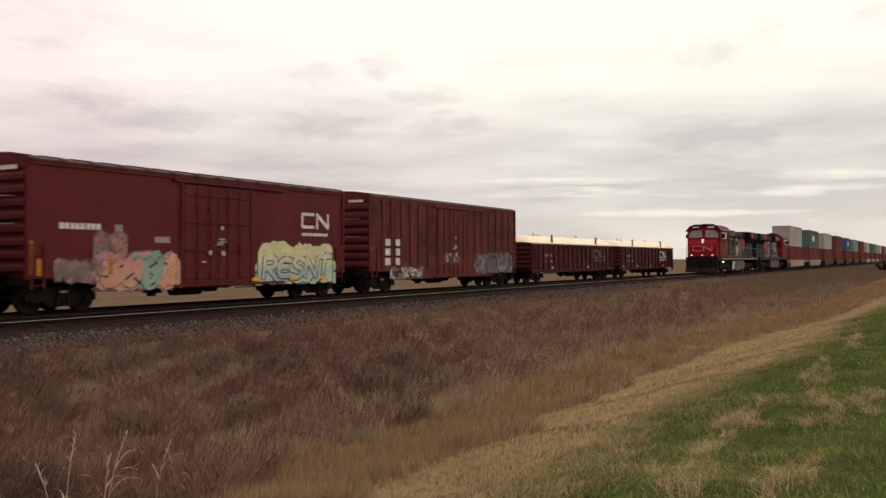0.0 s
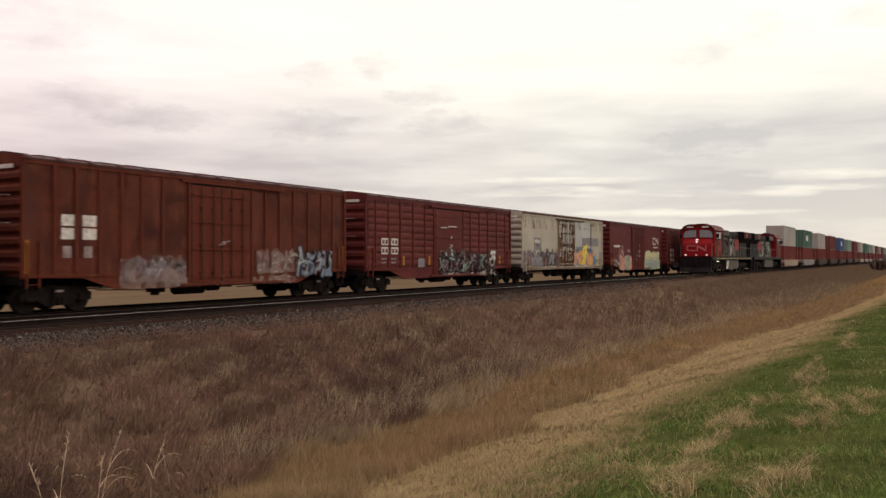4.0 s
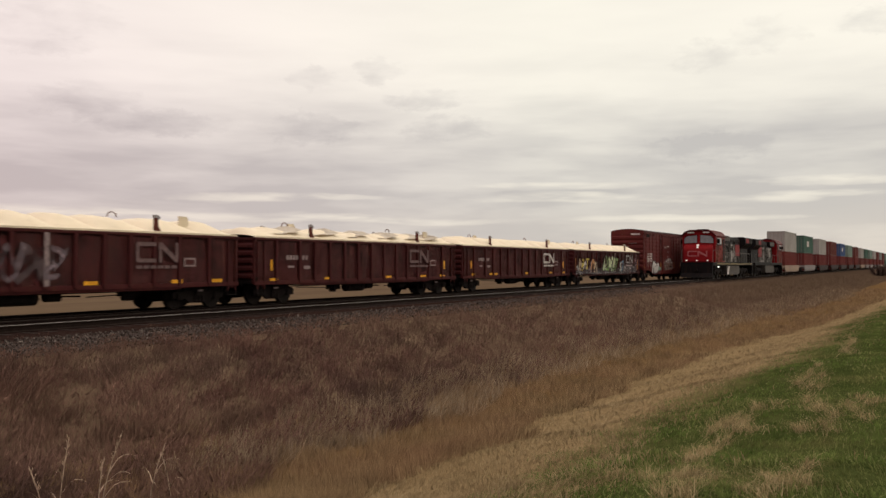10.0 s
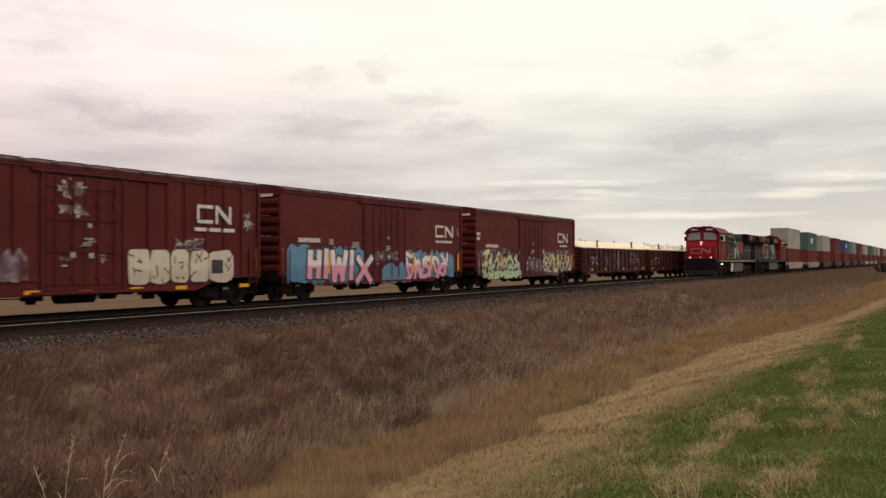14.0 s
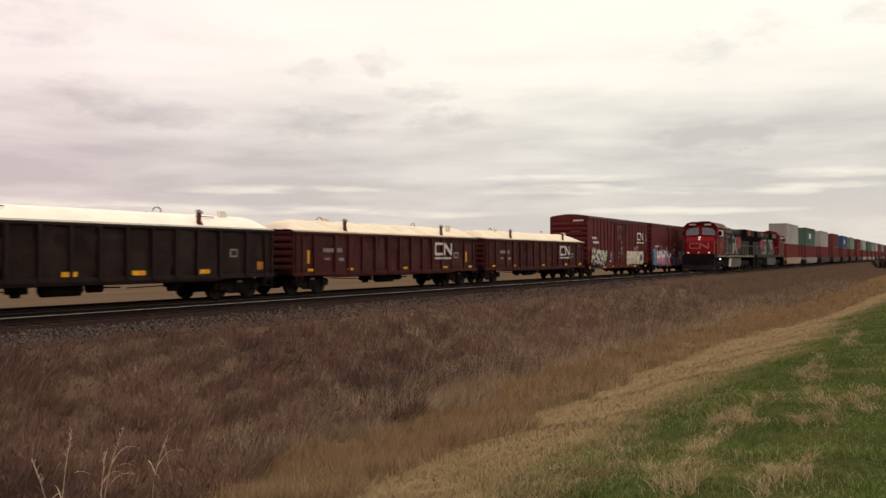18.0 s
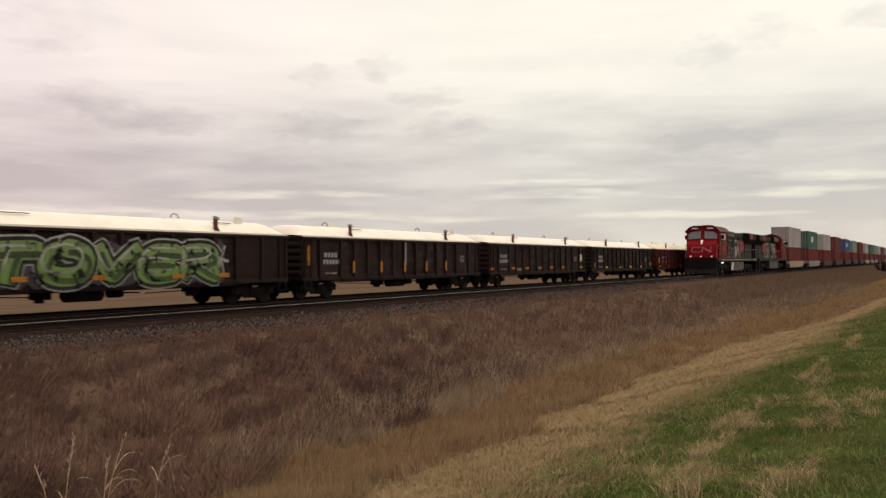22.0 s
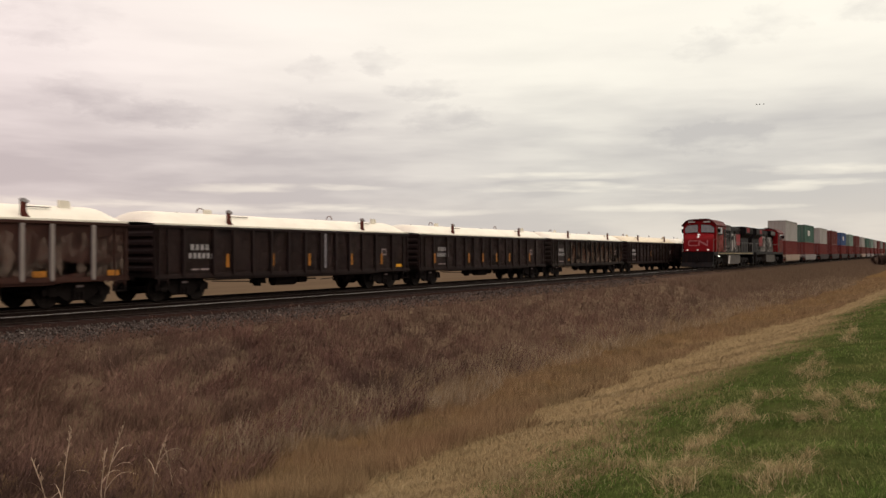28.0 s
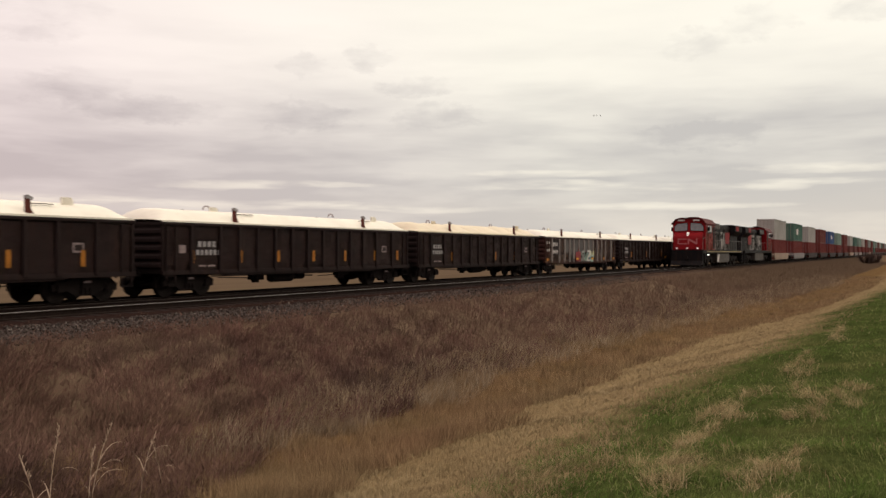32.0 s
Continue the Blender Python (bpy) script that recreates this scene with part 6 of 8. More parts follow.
for k, (a, b) in enumerate(((2.0, 2.75), (2.85, 3.6), (3.65, 4.45))):
    cloud(c, a, b, 0.85, 1.95, BF - 0.055, M["m_rose"], 73 + k, bumps=6)
    scrawl(c, a, b, 0.9, 1.85, BF - 0.06, [M["m_white"]], M["m_rose"], 76 + k, 1, "bubble", 0.2)
cloud(c, -4.4, 4.4, 0.50, 0.86, BF - 0.035, M["m_tan"], 79)
scrawl(c, 4.5, 6.7, 0.72, 1.95, BF - 0.055, [M["g_steel"]], M["g_dark"], 74, 4, "bubble", 0.34, rim=1.4, shine=M["g_white"], lines=2)

cloud(c, 4.4, 6.8, 0.7, 2.0, BF - 0.084, M["mist_oxide"], 75, name="flaked_film")

c = car_box(-52.95, -37.5, "oxide_light", "panel", "red boxcar with pressed side panels, boxed lettering and white graffiti", 8, posts=PRESS_POSTS, door=(-1.6, 1.5))
boxed_lettering(c, z=(2.08, 1.66))
mark(c, "lettering", -1.1, -0.3, 3.01, 3.06, M["letter"], BF - 0.08)
mark(c, "lettering", -0.3, 0.7, 3.10, 3.15, M["letter"], BF - 0.08)
cloud(c, -5.1, -3.1, 0.5, 1.85, BF - 0.052, M["m_lilac"], 81)
scrawl(c, -5.0, -3.1, 0.52, 1.75, BF - 0.058, [M["g_white"]], M["g_dark"], 82, 3, "bubble", 0.34)
scrawl(c, -3.1, -2.2, 0.85, 1.25, BF - 0.055, [M["g_teal"]], M["g_dark"], 83, 2)
cloud(c, -1.25, 2.0, 0.85, 2.05, BF - 0.08, M["m_white"], 84, bumps=8)
plates(c, ((-1.15, 1.9),), 0.85, 1.9, BF - 0.084, M["m_tan"], M["g_brown"], 85)
scrawl(c, -0.9, 1.7, 1.0, 1.6, BF - 0.094, [M["m_rose"]], M["g_brown"], 86, 5, "bubble", 0.22)
mark(c, "lettering", 5.1, 5.6, 1.30, 1.62, M["letter"], BF - 0.032)
mark(c, "lettering", 5.2, 5.5, 1.38, 1.54, M["oxide"], BF - 0.038)
mark(c, "vent_grille", -6.9, -5.7, 3.85, 4.12, M["under"], BF - 0.034)
reflectors(c, (-2.25, 2.6, 4.9), 1.1, 1.55, 0.16, BF - 0.05, "orange")

c = gon(-70.25, -54.1, "oxide_gon", "dark red gondola with yellow and green graffiti, cream tarpaulin on top", "cover", "wrinkled", 9)
emblem(c, 3.9, 5.7, 1.52, 2.18, GF - 0.092, M["letter_mid"])
bars(c, 3.9, 5.6, 1.28, 1.40, GF - 0.092, 5, M["letter_dim"])
scrawl(c, -7.15, -6.25, 0.85, 1.95, GF - 0.092, [M["g_tan"], M["g_yellow"]], M["g_brown"], 91, 2)
scrawl(c, -6.2, -5.3, 1.0, 1.95, GF - 0.092, [M["g_white"], M["g_yellow"]], M["g_brown"], 95, 2)
scrawl(c, -5.2, -3.4, 0.8, 1.8, GF - 0.092, [M["g_lilac"], M["g_orange"], M["g_tan"]], M["g_brown"], 96, 3)
scrawl(c, -1.85, 1.5, 0.85, 2.1, GF - 0.092, [M["g_mint"], M["g_green"], M["g_mint"]], M["g_dark"], 92, 5, slant=0.3)
scrawl(c, 2.2, 3.1, 0.8, 1.85, GF - 0.092, [M["g_white"], M["g_blue"]], M["g_dark"], 97, 2)
cloud(c, -7.8, 3.4, 0.68, 1.15, GF - 0.091, M["m_grey"], 93)
cloud(c, -7.9, -7.0, 0.8, 1.4, GF - 0.091, M["m_white"], 98)
cloud(c, 3.2, 7.0, 0.72, 1.7, GF - 0.089, M["m_faint"], 94)
cloud(c, 2.2, 6.6, 0.66, 1.45, GF - 0.0895, M["m_dark"], 901)
scrawl(c, 3.3, 6.2, 0.66, 1.3, GF - 0.093, [M["m_white"], M["m_lilac"], M["m_white"]], M["m_dark"], 902, 6, fat=0.2, rim=1.6)
scrawl(c, 6.3, 7.2, 1.3, 2.0, GF - 0.093, [M["m_pink"]], M["m_faint"], 903, 2, fat=0.16)
cloud(c, -7.4, 3.3, 0.72, 2.15, GF - 0.118, M["mist_oxide"], 99, name="flaked_film")
mark(c, "reflector", 0.9, 1.02, 0.8, 2.36, M["letter_dim"], GF - 0.092)
reflectors(c, (-7.7, 7.4), 1.0, 1.9, 0.14, GF, "orange")

c = gon(-87.4, -71.15, "oxide_gon", RED_TARP, "cover", "wrinkled", 10)
gon_owner(c)
reflectors(c, (-6.8, -4.6, -3.9, 0.5, 4.5, 6.9), 0.82, 0.93, 0.42, GF - 0.05, "yellow")
reflectors(c, (-7.0, 6.9), 1.2, 1.62, 0.14, GF, "yellow")
c = gon(-104.3, -88.2, "oxide_gon", "dark red gondola car with a torn and lifting weathered tarpaulin", "cover", "torn", 11)
gon_owner(c, dim=True)
reflectors(c, (-6.9, -3.4, 1.35, 4.55, 6.5), 0.80, 0.90, 0.5, GF - 0.05, "yellow")
reflectors(c, (-7.0, 6.8), 1.2, 1.62, 0.14, GF, "yellow")
c = gon(-121.3, -105.2, "oxide_gon", "dark red gondola car with faded graffiti under a wrinkled cream tarpaulin", "cover", "wrinkled", 12)
gon_owner(c, dim=True)
scrawl(c, -1.5, 0.5, 0.85, 2.1, GF - 0.094, [M["m_lilac"], M["m_faint"]], M["m_faint"], 123, 3, fat=0.2, lines=3)
mark(c, "reflector", -0.15, 0.02, 0.8, 2.36, M["letter_dim"], GF - 0.096)
scrawl(c, -6.4, -5.6, 1.0, 1.9, GF - 0.092, [M["m_lilac"]], M["m_faint"], 122, 1, "bubble", 0.2)
scrawl(c, -3.3, -2.4, 1.1, 1.9, GF - 0.092, [M["m_faint"]], M["m_faint"], 124, 1, "bubble", 0.18)
reflectors(c, (-6.0, -3.0, 1.5, 5.0, 6.9), 0.80, 0.92, 0.5, GF - 0.05, "yellow")

c = car_box(-138.2, -123.0, "oxide", "smooth", "dark red smooth-sided boxcar with pale green and tan graffiti", 13, posts=None)
bars(c, -6.3, -4.7, 2.28, 2.46, BF, 8, M["letter"])
emblem(c, 4.55, 6.35, 2.74, 3.38, BF, M["letter"])
bars(c, 5.0, 6.3, 2.46, 2.58, BF, 4, M["letter"], 0.12)
bars(c, -7.45, -7.0, 2.95, 3.10, BF, 3, M["g_white"])
bars(c, -7.45, -7.05, 2.68, 2.86, BF, 3, M["g_white"])
cloud(c, -7.4, -1.3, 0.6, 2.3, BF - 0.03, M["m_lilac"], 131)
scrawl(c, -6.9, -1.6, 0.50, 2.2, BF - 0.036, [M["g_mint"], M["g_mint"], M["g_cream"], M["g_mint"], M["g_white"]], M["g_dark"], 132, 5, "bubble", 0.26, rim=1.5, lines=3, shine=M["g_white"])
scrawl(c, -6.2, -1.6, 0.44, 1.0, BF - 0.058, [M["g_mint"]], M["g_dark"], 136, 6, "bubble", 0.22, rim=1.4, lines=0)
cloud(c, 1.7, 7.3, 0.7, 2.3, BF - 0.03, M["m_white"], 133)
scrawl(c, 1.9, 7.0, 0.70, 2.0, BF - 0.036, [M["g_tan"], M["g_tan"], M["g_mint"]], M["g_brown"], 134, 6, "bubble", 0.22, rim=1.5, shine=M["m_white"], lines=2)
cloud(c, -0.2, 4.6, 0.52, 0.85, BF - 0.035, M["m_tan"], 137)
cloud(c, -0.9, 1.6, 0.8, 1.75, BF - 0.085, M["m_lilac"], 135)
cloud(c, -7.2, -1.5, 0.55, 2.2, BF - 0.062, M["mist_oxide"], 138, name="flaked_film")
cloud(c, 1.8, 7.2, 0.6, 2.2, BF - 0.062, M["mist_oxide"], 139, name="flaked_film")
reflectors(c, (-6.6, -4.4, 4.3, 6.9), 1.05, 1.9, 0.16, BF - 0.06, "yellow")

c = car_box(-155, -140, "oxide", "smooth", "dark red smooth-sided boxcar with large pink, white and blue graffiti", 14, posts=None)
bars(c, -6.35, -4.9, 2.28, 2.45, BF, 8, M["letter"])
emblem(c, 4.72, 6.6, 2.72, 3.34, BF, M["letter"])
bars(c, 4.75, 6.55, 2.44, 2.56, BF, 5, M["letter"], 0.12)
mark(c, "lettering", -4.3, -4.0, 2.2, 2.45, M["letter_dim"], BF)
mark(c, "lettering", -2.6, -2.1, 2.1, 2.35, M["letter_dim"], BF)
cloud(c, -7.1, -0.9, 0.55, 2.2, BF - 0.03, M["g_blue"], 141)
for k, (ch, a, b, lo, hi, fat) in enumerate((("H", -5.88, -4.86, 0.72, 2.06, 0.32), ("I", -4.82, -4.36, 0.66, 2.16, 0.62), ("W", -4.36, -3.0, 0.58, 2.04, 0.31), ("I", -3.0, -2.5, 0.58, 2.12, 0.58), ("X", -2.5, -1.12, 0.50, 1.84, 0.20))):
    tags(c, a, b, lo, hi, BF - (0.076 if ch == "X" else 0.036 + 0.004 * (k % 2)), [M["g_pink"]], M["g_dark"], 142 + k, ch, 0.06, fat)
cloud(c, -1.9, -0.9, 0.45, 1.3, BF - 0.034, M["g_blue"], 149)
cloud(c, -0.4, 1.7, 0.44, 1.45, BF - 0.082, M["g_blue"], 143)
cloud(c, 1.2, 6.6, 0.62, 2.1, BF - 0.03, M["g_blue"], 144)
scrawl(c, 1.45, 5.9, 0.55, 2.0, BF - 0.036, [M["g_pink"]], M["g_dark"], 145, 5, "bubble", 0.25, rim=1.5, lines=3, shine=M["g_white"])
cloud(c, -1.0, 1.0, 1.5, 2.0, BF - 0.085, M["m_lilac"], 148)
splat(c, 7.2, 3.0, 0.24, 0.24, BF, M["m_pink"], 147)
reflectors(c, (-4.4, 2.5, 4.2, 7.05), 1.0, 1.9, 0.14, BF - 0.06, "yellow")

c = car_box(-171.8, -156.3, "oxide", "posts", "dark red boxcar with shallow side posts and white graffiti panels", 15, posts=[-6.4, -5.6, -4.85, -4.0, -3.2, -2.4, 2.4, 3.2, 4.0, 5.0, 5.9, 6.8], door=(-1.5, 1.35))
bars(c, -6.9, -5.9, 2.75, 2.92, BF - 0.052, 4, M["letter"])
bars(c, -6.7, -5.4, 2.42, 2.58, BF - 0.052, 6, M["letter"])
emblem(c, 4.5, 6.2, 2.83, 3.48, BF - 0.052, M["letter"])
bars(c, 4.4, 6.5, 2.55, 2.68, BF - 0.052, 3, M["letter"], 0.2)
cloud(c, -7.0, -5.2, 0.7, 2.2, BF - 0.050, M["m_white"], 161)
cloud(c, -5.3, -3.6, 0.6, 1.9, BF - 0.0505, M["m_lilac"], 162)
scrawl(c, -6.95, -5.2, 0.78, 2.15, BF - 0.052, [M["g_plate"], M["g_white"]], M["g_dark"], 151, 2, "wild", 0.30, rim=1.4, shine=M["g_white"], lines=3)
scrawl(c, -5.2, -3.7, 0.72, 1.95, BF - 0.052, [M["g_white"], M["g_mint"]], M["g_dark"], 152, 2, "bubble", 0.28, rim=1.45, lines=3)
cloud(c, -7.1, -3.5, 0.6, 2.2, BF - 0.076, M["mist_oxide"], 163, name="flaked_film")
plates(c, ((1.52, 2.42), (2.42, 3.26), (3.3, 4.12), (4.18, 5.06), (5.08, 6.3)), 0.76, 1.9, BF - 0.052, M["g_plate"], M["g_dark"], 153)
scrawl(c, 3.5, 4.8, 1.85, 2.3, BF - 0.052, [M["m_white"]], M["m_lilac"], 155, 3, "bubble", 0.14)
splat(c, 7.1, 2.95, 0.35, 0.42, BF - 0.052, M["m_white"], 156)
splat(c, -0.55, 3.02, 0.6, 0.26, BF - 0.081, M["m_white"], 157)
splat(c, -0.75, 1.65, 0.28, 0.18, BF - 0.081, M["m_white"], 158)
splat(c, 0.5, 1.6, 0.25, 0.14, BF - 0.081, M["m_white"], 160)
mark(c, "graffiti_ground", 5.2, 5.75, 1.08, 1.56, M["g_dark"], BF - 0.07)
splat(c, -0.6, 3.65, 0.55, 0.36, BF - 0.08, M["m_white"], 154)
cloud(c, -2.9, -2.0, 0.9, 1.9, BF - 0.053, M["m_lilac"], 159)
reflectors(c, (-7.4, -3.9, -1.85, -0.05, 1.9, 3.8, 6.9), 0.56, 0.68, 0.5, BF - 0.035, "yellow")

c = gon(-188.9, -172.5, "oxide_gon", RED_TARP, "cover", "wrinkled", 16)
gon_owner(c)
reflectors(c, (-7.0, -4.2, 0.4, 4.4, 7.2), 0.84, 0.94, 0.42, GF - 0.05, "yellow")
c = gon(-206.1, -189.85, "oxide_gon", RED_TARP, "cover", "wrinkled", 17)
gon_owner(c)
reflectors(c, (-7.0, -4.2, 0.4, 4.4, 7.2), 0.84, 0.94, 0.42, GF - 0.05, "yellow")
reflectors(c, (-7.1, 6.8), 1.15, 1.7, 0.14, GF, "yellow")


def dark(rear, front, label, seed, **more):
    cover = more.pop("cover", "cover_white")
    return gon(rear, front, more.pop("paint_name", "black_car"), label, cover, more.pop("kind", "smooth"), seed, **more)


def fleet_marks(c, x=-6.4, w=0.95, dim=False):
    m = M["letter_dim"] if dim else M["letter_mid"]
    bars(c, x, x + w, 1.62, 1.82, GF, 4, m, 0.36)
    bars(c, x - 0.08, x + w + 0.25, 1.33, 1.52, GF, 6, m, 0.36)
    bars(c, x + 0.05, x + w, 0.92, 0.98, GF, 2, M["letter_dim"])
    mark(c, "lettering", 5.65, 6.05, 1.42, 1.72, M["letter_dim"], GF)
    mark(c, "lettering", 5.71, 5.99, 1.48, 1.66, M["black_car"], GF, 0.008)


BAYS = [-7.8, -6.6, -5.22, -4.16, -3.16, -2.3, -1.18, -0.06, 0.97, 1.97, 3.03, 4.05, 5.02, 6.46, 7.8]
DARK = "black gondola car under a smooth white fibreglass cover"
c = dark(-223.5, -207.3, DARK, 18)
fleet_marks(c)
reflectors(c, (-4.6, -1.2, 1.4, 4.3), 0.84, 0.99, 0.55, GF - 0.05, "yellow")
reflectors(c, (-7.3, 7.3), 0.95, 1.25, 0.35, GF, "orange")
mark(c, "reflector", -7.5, -7.36, 1.4, 2.1, M["yellow"], GF)
c = dark(-240.6, -224.7, "black gondola car with a white round mark, white cover on top", 19)
fleet_marks(c)
bm = bmesh.new()
prism(bm, [(6.9 + 0.27 * math.cos(0.3142 * i), 1.64 + 0.27 * math.sin(0.3142 * i)) for i in range(20)], GF - 0.006, GF - 0.001, "y")
part("round_mark", bm, M["letter"], c, "white painted disc")
reflectors(c, (-7.6, -4.7, -2.65, -0.6, 1.3, 3.4, 6.9), 0.92, 1.06, 0.5, GF - 0.05, "orange")
bars(c, -4.2, -3.4, 0.84, 1.0, GF, 2, M["letter_dim"])
c = dark(-257.7, -241.8, DARK, 20)
fleet_marks(c)
reflectors(c, (-4.4, -2.2, -0.15, 1.9, 3.9), 0.95, 1.45, 0.16, GF - 0.092, "orange")
reflectors(c, (-7.5, 6.5), 1.3, 2.1, 0.16, GF - 0.03, "orange")
mark(c, "painted_panel", -0.18, -0.02, 1.3, 2.34, M["grey_patch"], GF - 0.092)
c = dark(-274.8, -258.6, "black gondola car with tall green graffiti lettering, white cover on top", 21)
bars(c, -6.4, -5.4, 1.66, 1.92, GF, 4, M["letter"])
bars(c, -6.4, -5.35, 1.30, 1.56, GF, 5, M["letter"])
cloud(c, -5.0, 4.4, 0.66, 2.28, GF - 0.092, M["g_dark"], 211)
lettered(c, -4.8, 4.1, 0.64, 2.30, GF - 0.098, "TOVER", M["g_green"], M["g_black"], M["g_ash"], 212, 0.31, 0.10, M["g_edge"], M["g_ash"])
cloud(c, -4.9, 4.3, 0.64, 2.25, GF - 0.124, M["m_black"], 213)
scrawl(c, 3.6, 4.6, 0.9, 2.2, GF - 0.098, [M["g_ash"]], M["g_black"], 214, 1, "bubble", 0.10)
reflectors(c, (-7.4, -3.7, -1.0, 2.2, 4.4), 0.90, 1.05, 0.5, GF - 0.13, "orange")
c = dark(-292.0, -276.1, "black gondola car under a smooth cream fibreglass cover", 22, cover="cover")
fleet_marks(c)
reflectors(c, (-3.2, -0.9, 5.3), 1.2, 1.75, 0.16, GF - 0.03, "orange")
c = dark(-308.7, -293.1, "worn black gondola car with rusty patched sides and a white cover", 23, paint_name="black_worn")
fleet_marks(c)
mark(c, "painted_panel", -6.65, -5.05, 0.86, 2.1, M["black_car"], GF, 0.0035)
for k, (a, b) in enumerate(((-4.2, -2.2), (-2.0, 0.8), (1.0, 4.8), (5.2, 7.6))):
    cloud(c, a, b, 0.75, 2.3, GF - 0.002, M["mist_brown"], 231 + k, name="rust_patch")
    cloud(c, a, b, 0.75, 1.75, GF - 0.006, M["mist_smear"], 236 + k, name="flaked_patch")
    cloud(c, a - 0.4, b, 0.70, 1.15, GF - 0.010, M["mist_smear"], 246 + k, name="flaked_patch")
reflectors(c, (-4.4, -1.6, 3.9, 6.6), 0.98, 1.12, 0.5, GF, "orange")
c = dark(-326.2, -309.8, DARK, 24)
fleet_marks(c, -6.2)
reflectors(c, (-6.7, -2.9, -1.2, 0.6, 2.4, 5.4), 1.0, 1.5, 0.16, GF - 0.092, "orange")
c = dark(-343.3, -327.2, DARK, 25)
fleet_marks(c)
reflectors(c, (-4.6, -2.1, 0.2, 3.2, 5.6), 1.0, 1.5, 0.16, GF - 0.03, "orange")
mark(c, "painted_panel", 1.2, 1.36, 0.9, 2.34, M["grey_patch"], GF - 0.03)
mark(c, "reflector", 6.8, 7.3, 0.86, 1.0, M["yellow"], GF - 0.05)
c = dark(-360.1, -344.4, "rusty brown gondola car with grey posts and small coloured graffiti", 26, paint_name="brown_worn", post_mat="post_grey", post_list=BAYS[1:-1])
for a, b in zip(BAYS[:-1], BAYS[1:]):
    grey = -4.3 < a < 1.9
    mark(c, "side_panel", a + 0.07, b - 0.07, 0.82, 2.35, M["grey_worn" if grey else "brown_worn"], GF, 0.003)
    cloud(c, a + 0.08, b - 0.08, 0.82, 1.5 if grey else 2.2, GF - 0.004, M["mist_brown" if grey else "mist_smear"], int(270 + 10 * a), name="flaked_patch")
    cloud(c, a + 0.08, b - 0.08, 0.82, 1.3, GF - 0.008, M["mist_smear"], int(370 + 10 * a), name="flaked_patch")
bars(c, -6.35, -5.4, 1.84, 2.10, GF - 0.012, 4, M["letter"], 0.42)
bars(c, -6.35, -5.4, 1.32, 1.58, GF - 0.012, 5, M["letter"], 0.42)
mark(c, "painted_panel", -6.55, -5.26, 1.2, 2.34, M["black_car"], GF - 0.006, 0.0035)
for x in (-7.62, -7.22):
    for z in (1.98, 1.48):
        mark(c, "lettering", x, x + 0.26, z, z + 0.18, M["letter"], GF)
cloud(c, -1.9, -0.9, 0.8, 1.6, GF - 0.091, M["g_red"], 264)
scrawl(c, -1.95, -0.9, 0.72, 1.6, GF - 0.092, [M["g_red"]], M["g_dark"], 261, 2, "bubble", 0.26, rim=1.4)
scrawl(c, -0.85, 1.95, 0.70, 1.62, GF - 0.092, [M["g_ash"], M["g_teal"], M["g_white"], M["g_cream"]], M["g_dark"], 262, 4, "bubble", 0.24, rim=1.5, lines=3)
cloud(c, 0.4, 1.2, 0.72, 1.45, GF - 0.0905, M["g_blue"], 265)
reflectors(c, (-7.4, 4.6, 7.2), 0.82, 1.0, 0.45, GF - 0.05, "orange")
reflectors(c, (-1.7, 1.7), 0.86, 1.0, 0.45, GF - 0.125, "yellow")
c = dark(-377.3, -361.2, "black gondola car under a wrinkled cream cover", 27, cover="cover", kind="wrinkled")
fleet_marks(c)
reflectors(c, (-4.4, -1.1, 1.2, 4.0), 0.95, 1.45, 0.16, GF - 0.03, "orange")
reflectors(c, (-6.7, 6.6), 1.0, 2.1, 0.16, GF - 0.03, "orange")
c = dark(-394.5, -378.3, DARK, 28)
fleet_marks(c)
mark(c, "lettering", -7.3, -7.0, 1.4, 1.68, M["letter_dim"], GF)
reflectors(c, (-6.7, -4.2, -2.0, 0.3, 2.6, 5.0, 7.0), 1.05, 1.5, 0.16, GF - 0.03, "orange")
c = dark(-411.8, -395.7, DARK, 29)
fleet_marks(c)
reflectors(c, (-4.0, -1.5, 1.0, 3.5, 6.0), 1.0, 1.5, 0.16, GF - 0.03, "orange")


# ---- the standing train on the near track ----
M["loco_red"] = paint("locomotive_red", (0.185, 0.008, 0.010), 0.12, 0.25, 0.45)
M["loco_black"] = paint("locomotive_black", (0.007, 0.006, 0.006), 0.2, 0.3)
M["loco_grey"] = paint("grimy_tank_grey", (0.075, 0.066, 0.058), 0.4, 0.5)
M["loco_roof"] = paint("sooty_roof_red", (0.075, 0.010, 0.010), 0.2, 0.4)
M["loco_dim"] = paint("grimy_stripe_white", (0.16, 0.145, 0.13), 0.6, 0.5)
M["sill"] = metal("yellowed_reflector", (0.42, 0.33, 0.17), 0.6)
M["loco_pale"] = paint("sooty_hood_white", (0.33, 0.31, 0.28), 0.5, 0.6)
M["loco_mid"] = paint("sooty_hood_grey", (0.10, 0.092, 0.083), 0.5, 0.6)
M["loco_stripe"] = paint("faded_stripe_black", (0.045, 0.040, 0.037), 0.3, 0.4)
M["loco_soot"] = mist("hood_soot", (0.016, 0.013, 0.012), 0.47, 0.72, 0.9, (0.7, 1, 1.2), 0.85)
M["loco_mark"] = metal("worn_nose_mark", (0.30, 0.10, 0.10), 0.7)
M["loco_grime"] = mist("brown_road_grime", (0.16, 0.085, 0.05), 0.36, 0.70, 0.7, (1, 1, 0.6), 0.7)
# the pale base colour paints reflected sky into the front panes
M["glass"] = glass("sky_pale_cab_glass", (0.22, 0.225, 0.23), 0.12)
